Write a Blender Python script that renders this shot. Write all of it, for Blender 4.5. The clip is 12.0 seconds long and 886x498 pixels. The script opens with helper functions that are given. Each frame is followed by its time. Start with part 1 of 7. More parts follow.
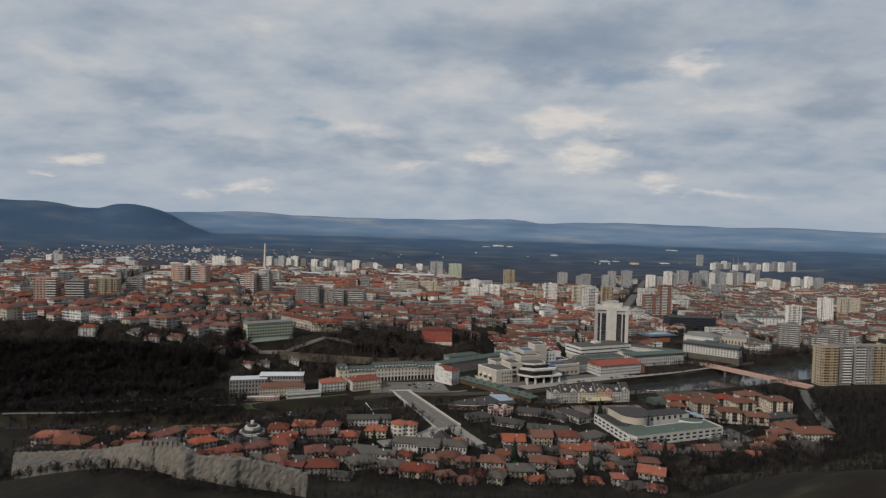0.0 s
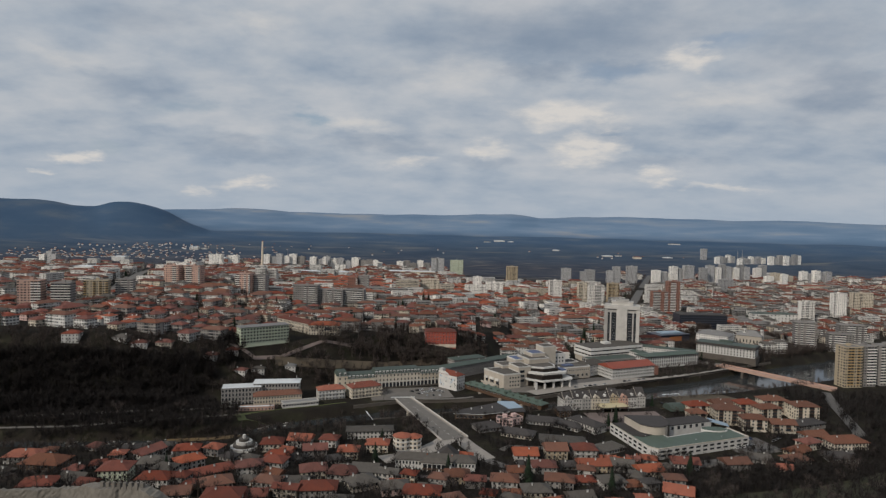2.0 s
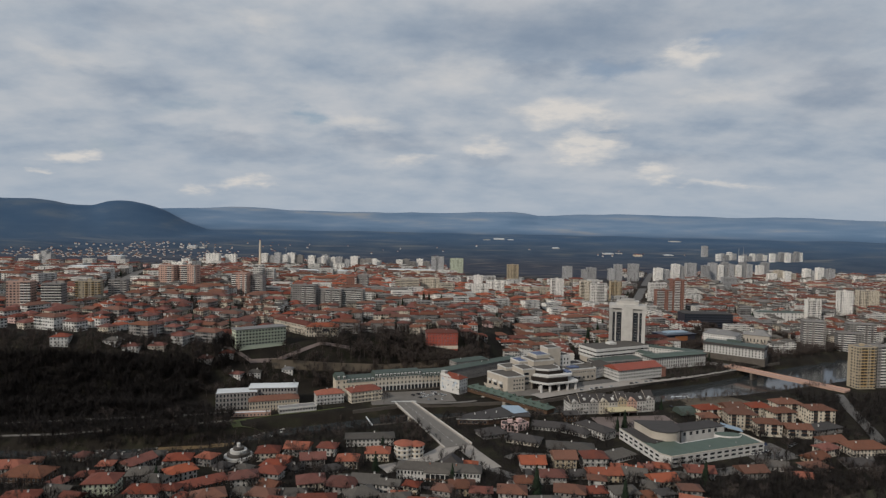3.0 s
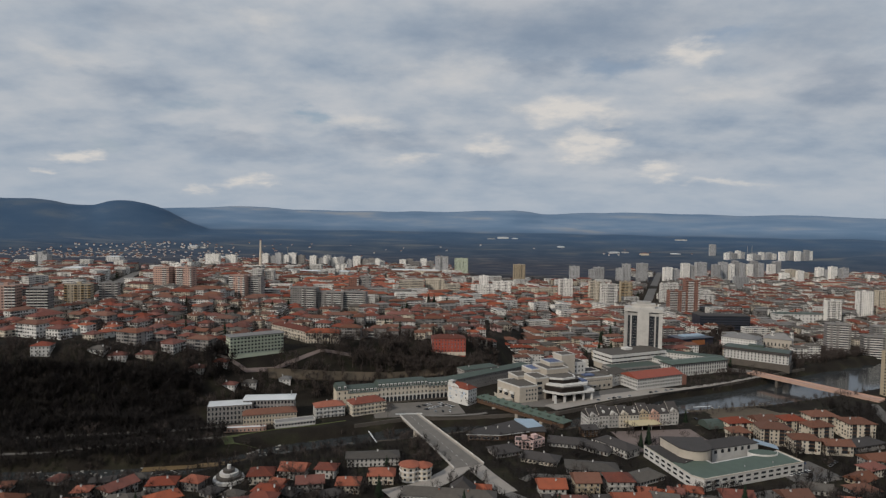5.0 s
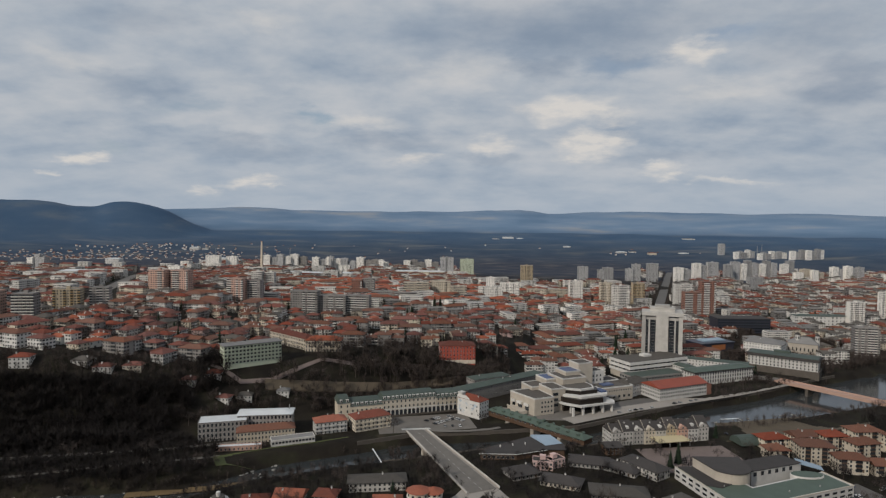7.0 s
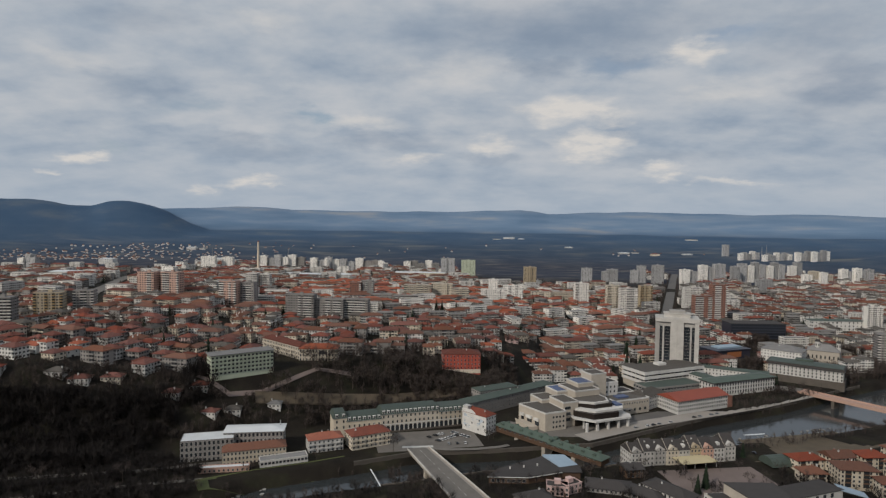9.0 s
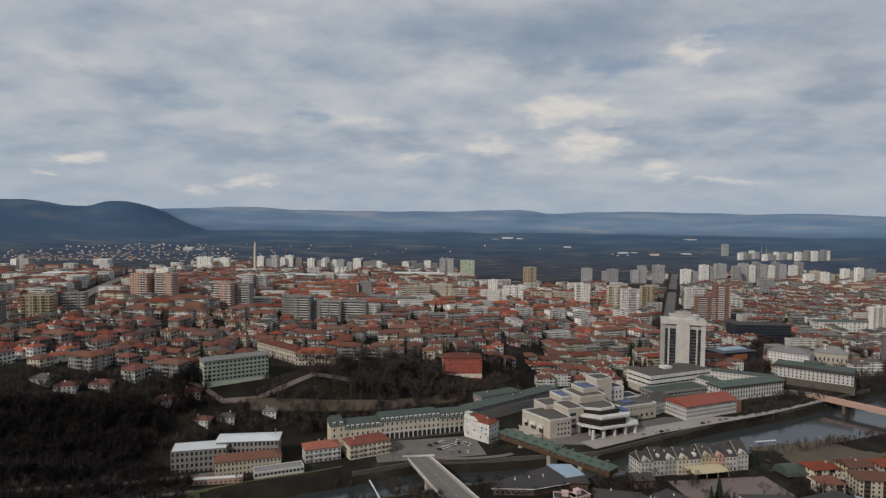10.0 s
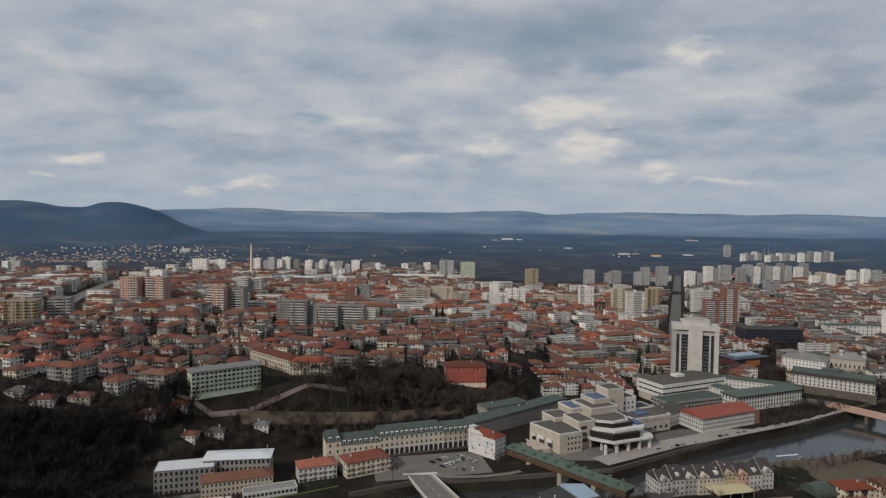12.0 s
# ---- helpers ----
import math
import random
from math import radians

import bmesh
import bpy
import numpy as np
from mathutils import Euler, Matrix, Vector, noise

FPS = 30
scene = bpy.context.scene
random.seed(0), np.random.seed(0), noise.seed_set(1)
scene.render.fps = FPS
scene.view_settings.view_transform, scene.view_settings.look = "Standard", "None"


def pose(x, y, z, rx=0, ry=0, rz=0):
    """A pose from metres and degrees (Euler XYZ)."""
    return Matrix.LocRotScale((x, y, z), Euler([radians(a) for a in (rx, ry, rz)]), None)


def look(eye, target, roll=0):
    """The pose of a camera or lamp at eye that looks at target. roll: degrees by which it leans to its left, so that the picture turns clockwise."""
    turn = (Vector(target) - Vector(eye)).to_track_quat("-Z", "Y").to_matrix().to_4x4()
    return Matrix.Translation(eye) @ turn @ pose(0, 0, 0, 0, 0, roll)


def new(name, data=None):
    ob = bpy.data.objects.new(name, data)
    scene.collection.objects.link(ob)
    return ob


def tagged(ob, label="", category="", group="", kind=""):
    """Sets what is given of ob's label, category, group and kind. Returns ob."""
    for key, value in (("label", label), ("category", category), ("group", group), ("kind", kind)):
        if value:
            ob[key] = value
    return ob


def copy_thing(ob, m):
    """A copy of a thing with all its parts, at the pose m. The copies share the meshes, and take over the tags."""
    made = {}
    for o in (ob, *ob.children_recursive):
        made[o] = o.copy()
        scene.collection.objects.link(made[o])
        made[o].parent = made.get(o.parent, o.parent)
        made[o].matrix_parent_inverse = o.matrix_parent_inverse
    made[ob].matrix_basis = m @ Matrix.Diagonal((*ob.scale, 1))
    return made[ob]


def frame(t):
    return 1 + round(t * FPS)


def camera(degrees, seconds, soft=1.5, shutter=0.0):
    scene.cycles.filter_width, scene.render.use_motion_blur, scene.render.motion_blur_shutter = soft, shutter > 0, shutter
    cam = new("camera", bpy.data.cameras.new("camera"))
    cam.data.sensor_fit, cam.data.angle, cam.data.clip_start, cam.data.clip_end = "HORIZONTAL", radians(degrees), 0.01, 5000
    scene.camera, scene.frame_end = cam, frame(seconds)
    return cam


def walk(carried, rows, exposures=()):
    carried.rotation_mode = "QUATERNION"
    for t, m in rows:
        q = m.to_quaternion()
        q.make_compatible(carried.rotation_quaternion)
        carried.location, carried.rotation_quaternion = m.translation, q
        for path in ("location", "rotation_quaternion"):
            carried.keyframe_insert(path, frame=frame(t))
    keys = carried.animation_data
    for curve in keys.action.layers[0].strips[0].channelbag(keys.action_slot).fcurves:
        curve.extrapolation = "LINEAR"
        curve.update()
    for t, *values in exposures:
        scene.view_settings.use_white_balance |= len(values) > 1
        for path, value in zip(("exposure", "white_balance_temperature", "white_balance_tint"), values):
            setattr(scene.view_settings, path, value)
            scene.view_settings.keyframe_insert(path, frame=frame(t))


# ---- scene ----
cam = camera(72, 12.0, soft=1.3)
PATH = [
    (0, (20.80, -80.87, 156.67), (16.87, 418.89, 141.77), 1.73),
    (0.5, (19.66, -73.11, 157.48), (15.66, 426.62, 141.31), 1.50),
    (1, (18.51, -65.34, 158.30), (14.45, 434.34, 140.85), 1.28),
    (1.5, (17.93, -56.78, 158.55), (13.82, 442.88, 140.36), 1.34),
    (2, (17.03, -47.58, 158.56), (13.27, 452.05, 139.80), 1.28),
    (2.5, (15.74, -38.06, 158.66), (12.46, 461.54, 138.93), 1.21),
    (3, (14.43, -29.06, 158.86), (11.57, 470.51, 138.40), 1.09),
    (5, (10.38, 7.20, 159.59), (5.10, 506.71, 138.10), 0.91),
    (5.5, (9.18, 16.28, 160.26), (2.93, 515.76, 138.44), 0.77),
    (6, (8.20, 25.64, 160.55), (0.99, 525.10, 138.50), 0.77),
    (6.5, (6.89, 35.02, 160.04), (-0.75, 534.50, 138.44), 0.76),
    (7, (5.82, 44.13, 159.52), (-2.45, 543.60, 138.01), 0.66),
    (9, (1.76, 80.20, 159.92), (-6.22, 579.68, 138.48), 0.79),
    (9.5, (0.33, 88.60, 160.14), (-6.61, 588.08, 138.52), 0.78),
    (10, (-0.76, 96.14, 160.41), (-7.00, 595.63, 138.76), 0.70),
    (10.5, (-1.68, 103.57, 160.62), (-7.76, 603.06, 138.77), 0.65),
    (11, (-2.69, 110.52, 160.71), (-8.60, 610.02, 139.09), 0.66),
    (11.5, (-3.44, 116.72, 161.27), (-8.92, 616.22, 139.69), 0.59),
    (12, (-3.80, 123.00, 160.97), (-9.18, 622.53, 140.06), 0.65),
]
walk(cam, [(t, look(eye, target, roll)) for t, eye, target, roll in PATH])

# ---- sky and sun ----
def node(tree, kind, **kw):
    n = tree.nodes.new(kind)
    for k, v in kw.items():
        if k == "operation":
            n.operation = v
        elif k == "blend_type":
            n.data_type, n.blend_type = "RGBA", v
        elif k.startswith("i_"):
            n.inputs[k[2:].replace("_", " ")].default_value = v
    return n


SUN_AZ, SUN_EL = 222.0, 33.0     # degrees clockwise from +y, and above the horizon
world = bpy.data.worlds.new("overcast_sky")
scene.world = world
world.use_nodes = True
wt = world.node_tree
wt.nodes.clear()
wl = wt.links.new
w_out = wt.nodes.new("ShaderNodeOutputWorld")
w_bg = wt.nodes.new("ShaderNodeBackground")
wl(w_bg.outputs[0], w_out.inputs[0])
sky = wt.nodes.new("ShaderNodeTexSky")
sky.sky_type, sky.sun_disc = "NISHITA", False
sky.sun_elevation, sky.sun_rotation = radians(SUN_EL), radians(SUN_AZ)
sky_gain = node(wt, "ShaderNodeVectorMath", operation="SCALE")
sky_gain.inputs["Scale"].default_value = 0.075
wl(sky.outputs[0], sky_gain.inputs[0])
coord = wt.nodes.new("ShaderNodeTexCoord")
sep = wt.nodes.new("ShaderNodeSeparateXYZ")
wl(coord.outputs["Generated"], sep.inputs[0])


def wmath(op, a, b=None, c=None):
    n = node(wt, "ShaderNodeMath", operation=op)
    for i, v in enumerate((a, b, c)):
        if v is None:
            continue
        if isinstance(v, (int, float)):
            n.inputs[i].default_value = v
        else:
            wl(v, n.inputs[i])
    return n.outputs[0]


high = wmath("ADD", wmath("MAXIMUM", sep.outputs[2], 0.0), 0.26)
cu, cv = wmath("DIVIDE", sep.outputs[0], high), wmath("DIVIDE", sep.outputs[1], high)
plane = wt.nodes.new("ShaderNodeCombineXYZ")
wl(cu, plane.inputs[0]), wl(wmath("MULTIPLY", cv, 1.15), plane.inputs[1])


def wnoise(scale, detail, rough, shift, dist=0.0):
    mp = wt.nodes.new("ShaderNodeMapping")
    mp.inputs["Location"].default_value = shift
    wl(plane.outputs[0], mp.inputs[0])
    n = wt.nodes.new("ShaderNodeTexNoise")
    n.inputs["Scale"].default_value, n.inputs["Detail"].default_value = scale, detail
    n.inputs["Roughness"].default_value, n.inputs["Distortion"].default_value = rough, dist
    wl(mp.outputs[0], n.inputs["Vector"])
    return n.outputs["Fac"]


def wramp(fac, stops):
    r = wt.nodes.new("ShaderNodeValToRGB")
    e = r.color_ramp.elements
    while len(e) < len(stops):
        e.new(0.5)
    for el, (p, c) in zip(e, stops):
        el.position, el.color = p, (*c, 1)
    wl(fac, r.inputs[0])
    return r.outputs[0]


def wmix(fac, a, b):
    n = node(wt, "ShaderNodeMix", blend_type="MIX")
    if isinstance(fac, float):
        n.inputs[0].default_value = fac
    else:
        wl(fac, n.inputs[0])
    wl(a, n.inputs[6]), wl(b, n.inputs[7])
    return n.outputs[2]


drift = wt.nodes.new("ShaderNodeCombineXYZ")
wl(wmath("ARCTAN2", sep.outputs[0], sep.outputs[1]), drift.inputs[0]), wl(wmath("ARCSINE", sep.outputs[2]), drift.inputs[1])
ragged = wt.nodes.new("ShaderNodeTexNoise")
ragged.inputs["Scale"].default_value, ragged.inputs["Detail"].default_value, ragged.inputs["Roughness"].default_value = 9.0, 6, 0.6
rag_map = wt.nodes.new("ShaderNodeMapping")
rag_map.inputs["Scale"].default_value = (1.0, 2.6, 1.0)
wl(drift.outputs[0], rag_map.inputs[0]), wl(rag_map.outputs[0], ragged.inputs["Vector"])
rag_off = node(wt, "ShaderNodeVectorMath", operation="MULTIPLY_ADD")
rag_off.inputs[1].default_value, rag_off.inputs[2].default_value = (0.16, 0.075, 0), (-0.08, -0.0375, 0)
wl(ragged.outputs["Color"], rag_off.inputs[0])
warped = node(wt, "ShaderNodeVectorMath", operation="ADD")
wl(drift.outputs[0], warped.inputs[0]), wl(rag_off.outputs[0], warped.inputs[1])


def cloud_field(rows):
    """How far a direction lies within any of the clouds: azimuth, elevation and half sizes in degrees, and density."""
    total = None
    for az, el, sa, se, dense in rows:
        mp = wt.nodes.new("ShaderNodeMapping")
        mp.inputs["Scale"].default_value = (1 / radians(sa), 1 / radians(se), 0)
        mp.inputs["Location"].default_value = (-az / sa, -el / se, 0)
        wl(warped.outputs[0], mp.inputs[0])
        ln = node(wt, "ShaderNodeVectorMath", operation="LENGTH")
        wl(mp.outputs[0], ln.inputs[0])
        mr = wt.nodes.new("ShaderNodeMapRange")
        mr.interpolation_type = "SMOOTHSTEP"
        for key, v in (("From Min", 1.35), ("From Max", 0.1), ("To Min", 0.0), ("To Max", dense)):
            mr.inputs[key].default_value = v
        wl(ln.outputs["Value"], mr.inputs["Value"])
        total = mr.outputs[0] if total is None else wmath("MAXIMUM", total, mr.outputs[0])
    return total


SUNLIT_PUFFS = [(20.8, 14.6, 2.1, 1.0, 0.9), (10.6, 10.4, 4.9, 1.3, 1.0), (12.5, 7.2, 2.8, 1.5, 1.0), (-31.5, 5.3, 1.6, 0.6, 0.95), (3.5, 7.2, 1.8, 0.7, 0.8), (-3.6, 5.8, 2.1, 0.7, 0.7), (18.6, 4.5, 2.4, 0.6, 0.8), (24.2, 3.7, 3.1, 0.4, 0.8), (-17.9, 3.4, 2.9, 0.5, 0.8), (-22.2, 2.8, 1.5, 0.5, 0.7), (-33.8, 4.0, 1.0, 0.4, 0.7), (-8.1, 9.4, 3.6, 0.8, 0.5), (-0.3, 13.7, 6.9, 1.6, 0.35), (-32.4, 12.4, 3.8, 1.1, 0.35), (-17.2, 17.0, 2.9, 1.2, 0.4), (23.8, 11.3, 4.0, 1.2, 0.35)]
GREY_BANKS = [(10.5, 17.3, 16.9, 3.1, 0.9), (8.0, 13.9, 3.1, 1.4, 0.9), (14.5, 14.6, 4.5, 1.3, 0.8), (32.2, 11.0, 4.6, 2.7, 0.9), (-6.0, 7.7, 5.3, 1.1, 0.6), (-17.7, 6.5, 6.3, 0.9, 0.6), (18.5, 5.7, 5.3, 0.8, 0.6), (-27.6, 11.0, 3.8, 1.1, 0.5), (3.5, 6.1, 3.7, 0.6, 0.5), (30.2, 15.0, 5.6, 2.8, 0.5), (-27.1, 16.3, 5.0, 1.4, 0.5)]
BLUE_GAPS = [(-12.3, 9.6, 2.3, 0.8, 1.0), (-23.0, 10.0, 2.7, 0.7, 0.6), (14.5, 14.2, 3.5, 0.9, 0.5), (22.8, 15.5, 2.7, 0.6, 0.5), (-29.7, 6.1, 2.0, 0.6, 0.35)]
puffs = wnoise(4.2, 8, 0.56, (3.1, 0.7, 0))
cover = wnoise(1.7, 5, 0.5, (1.3, 4.2, 0))
billow = wmath("ADD", wmath("MULTIPLY", puffs, 0.5), wmath("MULTIPLY", cover, 0.5))
tone = wramp(billow, [(0.36, (0.270, 0.330, 0.410)), (0.45, (0.350, 0.398, 0.460)), (0.53, (0.420, 0.453, 0.496)), (0.63, (0.490, 0.505, 0.530))])


def colour_node(c):
    n = wt.nodes.new("ShaderNodeRGB")
    n.outputs[0].default_value = (*c, 1)
    return n.outputs[0]


bank = wmath("MULTIPLY", cloud_field(GREY_BANKS), wmath("SUBTRACT", 1.55, wmath("MULTIPLY", puffs, 1.4)))
shaded = wmix(wmath("MINIMUM", bank, 0.9), tone, colour_node((0.215, 0.270, 0.350)))
holes = wmix(wmath("MULTIPLY", cloud_field(BLUE_GAPS), 0.7), shaded, sky_gain.outputs[0])
# a pale even veil towards the horizon
veil = wramp(sep.outputs[2], [(0.0, (0.8, 0.8, 0.8)), (0.05, (0.5, 0.5, 0.5)), (0.14, (0, 0, 0))])
hazy = wmix(veil, holes, colour_node((0.345, 0.405, 0.480)))
lit = wmath("MULTIPLY", cloud_field(SUNLIT_PUFFS), wmath("ADD", wmath("MULTIPLY", wnoise(9.0, 6, 0.6, (5.2, 1.1, 0)), 2.6), -0.45))
wl(wmix(wmath("MINIMUM", lit, 0.82), hazy, colour_node((0.66, 0.625, 0.585))), w_bg.inputs[0])
w_bg.inputs[1].default_value = 1.04

sun = new("sun", bpy.data.lights.new("sun", "SUN"))
sun.data.energy, sun.data.angle, sun.data.color = 2.4, radians(2), (1.0, 0.92, 0.815)
_a, _e = radians(SUN_AZ), radians(SUN_EL)
sun.matrix_world = look((0, 0, 300), (-math.sin(_a) * math.cos(_e), -math.cos(_a) * math.cos(_e), 300 - math.sin(_e)))
scene.view_settings.exposure = 0.0

# ---- the lie of the land ----
def smooth(v, a, b):
    s = np.clip((v - a) / (b - a), 0, 1)
    return s * s * (3 - 2 * s)
RX = (-900, -250, -160, -115, -60, -20, 25, 106, 217, 300, 400, 600, 1500)
RF = (372, 398, 412, 452, 478, 498, 503, 520, 588, 628, 690, 800, 1250)
RN = (344, 370, 378, 415, 440, 452, 470, 482, 530, 556, 600, 700, 1150)
def river(x):
    return np.interp(x, RX, RN), np.interp(x, RX, RF)
def land(x, y):
    """Height of the dry ground, without the river bed."""
    yb = np.interp(x, (-900, -330, -260, -195, -110, -20, 40, 90, 130, 200, 400, 900), (395, 432, 452, 474, 528, 585, 600, 700, 850, 1050, 1400, 2000))
    top = np.interp(x, (-900, -312, -200, -100, 0, 60, 130, 400), (56, 53, 38, 38, 33, 26, 14, 10))
    far = np.interp(x, (-900, -300, 0, 300, 900), (34, 30, 14, 8, 4))
    top = top + (far - top) * smooth(y, 850, 1500)
    top = top + (5 - top) * smooth(y, 1600, 2600)
    z = 0.4 + (top - 0.4) * smooth(y, yb, yb + 78)
    z = z + smooth(y, 900, 1500) * np.maximum(0, 8 - z)
    south = np.interp(y, (-600, -100, 0, 100, 150, 220, 260, 300, 360), (112, 108, 94, 70, 49, 20, 11, 6, 0.4))
    z = np.where(y < 400, np.maximum(z * (y > 360), south), z)
    z = z + 20 * smooth(x, 95, 160) * smooth(y, 60, 110) * smooth(-y, -215, -150)
    z = z + 13 * np.exp(-((x + 92) / 58) ** 2 - ((y - 140) / 22) ** 2)
    z = z + 62 * smooth(x, 320, 560) * smooth(-y, -545, -330) * smooth(y, -200, 150)
    return z
def ground(x, y):
    x, y = np.asarray(x, float), np.asarray(y, float)
    z = land(x, y)
    n, f = river(x)
    d = np.minimum(y - n, f - y)
    z = np.where(d > -4, z + (-9.5 - z) * smooth(d, -4, 5), z)
    v = np.hypot(x, y - 20)
    th = np.degrees(np.arctan2(x, y - 20))
    crest = np.interp(th, (-60, -36, -25.4, -21.8, -19.7, -16.4, -14.6, -10.8, -2.2, 3.2, 6.2, 7.5, 8.7, 10.2, 13.1, 15.9, 21.8, 26, 30.8, 34.6, 60), (200, 210, 228, 237, 247, 243, 233, 230, 233, 249, 255, 243, 226, 228, 245, 246, 240, 233, 231, 221, 215))
    table = np.interp(th, (-60, -35.8, -34.6, -33.1, -32.1, -30.3, -29.9, -29.2, -28.4, -27.6, -26.6, -25.7, -24.8, -24, -23.1, -21.5), (255, 248, 248, 239, 227, 226, 236, 251, 255, 254, 241, 224, 198, 164, 130, 90))
    up = 85 * smooth(v, 2500, 4100) + (crest - 85) * smooth(v, 4150, 4650)
    up = np.maximum(up, table * smooth(v, 3250, 3950))
    return z + np.where(v > 2500, up * smooth(v, 2500, 3000), 0)

# ---- materials ----
def material(name, colour, colour2=None, rough=0.85, grain=2.0, mottle=0.15, spread=0.15, bump=0.0, bump_scale=8.0, metal=0.0, spec=0.3, island=False, tiles=0.0):
    """A surface with stains at two scales and a tone of its own for each object."""
    m = bpy.data.materials.new(name)
    m.use_nodes = True
    t = m.node_tree
    b = t.nodes["Principled BSDF"]
    b.inputs["Roughness"].default_value, b.inputs["Metallic"].default_value = rough, metal
    b.inputs["Specular IOR Level"].default_value = spec
    geo = t.nodes.new("ShaderNodeNewGeometry")
    n1, n2 = t.nodes.new("ShaderNodeTexNoise"), t.nodes.new("ShaderNodeTexNoise")
    for n, s in ((n1, grain), (n2, mottle)):
        n.inputs["Scale"].default_value, n.inputs["Detail"].default_value = s, 4
        t.links.new(geo.outputs["Position"], n.inputs["Vector"])
    mix = node(t, "ShaderNodeMix", blend_type="MIX")
    mix.inputs[6].default_value = (*colour, 1)
    mix.inputs[7].default_value = (*(colour2 or [c * 0.6 for c in colour]), 1)
    add = node(t, "ShaderNodeMath", operation="MULTIPLY_ADD")
    add.inputs[1].default_value, add.inputs[2].default_value = 0.35, -0.1
    t.links.new(n1.outputs["Fac"], add.inputs[0])
    add2 = node(t, "ShaderNodeMath", operation="MULTIPLY_ADD")
    add2.inputs[1].default_value = 0.9
    t.links.new(n2.outputs["Fac"], add2.inputs[0]), t.links.new(add.outputs[0], add2.inputs[2])
    sub = node(t, "ShaderNodeMath", operation="SUBTRACT")
    sub.inputs[1].default_value, sub.use_clamp = 0.2, True
    t.links.new(add2.outputs[0], sub.inputs[0]), t.links.new(sub.outputs[0], mix.inputs[0])
    hsv = t.nodes.new("ShaderNodeHueSaturation")
    if island:
        rnd = geo.outputs["Random Per Island"]
    else:
        rnd = t.nodes.new("ShaderNodeObjectInfo").outputs["Random"]
    val = node(t, "ShaderNodeMapRange")
    val.inputs["To Min"].default_value, val.inputs["To Max"].default_value = 1 - spread, 1 + spread
    t.links.new(rnd, val.inputs["Value"]), t.links.new(val.outputs[0], hsv.inputs["Value"])
    hue = node(t, "ShaderNodeMath", operation="MULTIPLY")
    hue.inputs[1].default_value = 7.31
    fr = node(t, "ShaderNodeMath", operation="FRACT")
    sat = node(t, "ShaderNodeMapRange")
    sat.inputs["To Min"].default_value, sat.inputs["To Max"].default_value = 1 - spread * 0.5, 1 + spread * 0.5
    t.links.new(rnd, hue.inputs[0]), t.links.new(hue.outputs[0], fr.inputs[0])
    t.links.new(fr.outputs[0], sat.inputs["Value"]), t.links.new(sat.outputs[0], hsv.inputs["Saturation"])
    t.links.new(mix.outputs[2], hsv.inputs["Color"]), t.links.new(hsv.outputs[0], b.inputs["Base Color"])
    if bump or tiles:
        bp = t.nodes.new("ShaderNodeBump")
        bp.inputs["Strength"].default_value, bp.inputs["Distance"].default_value = bump or 0.5, 0.15
        if tiles:
            wv = t.nodes.new("ShaderNodeTexWave")
            wv.bands_direction = "Z"
            wv.inputs["Scale"].default_value, wv.inputs["Distortion"].default_value = tiles, 0.6
            t.links.new(geo.outputs["Position"], wv.inputs["Vector"])
            t.links.new(wv.outputs["Fac"], bp.inputs["Height"])
        else:
            nb = t.nodes.new("ShaderNodeTexNoise")
            nb.inputs["Scale"].default_value, nb.inputs["Detail"].default_value = bump_scale, 3
            t.links.new(geo.outputs["Position"], nb.inputs["Vector"])
            t.links.new(nb.outputs["Fac"], bp.inputs["Height"])
        t.links.new(bp.outputs[0], b.inputs["Normal"])
    return m


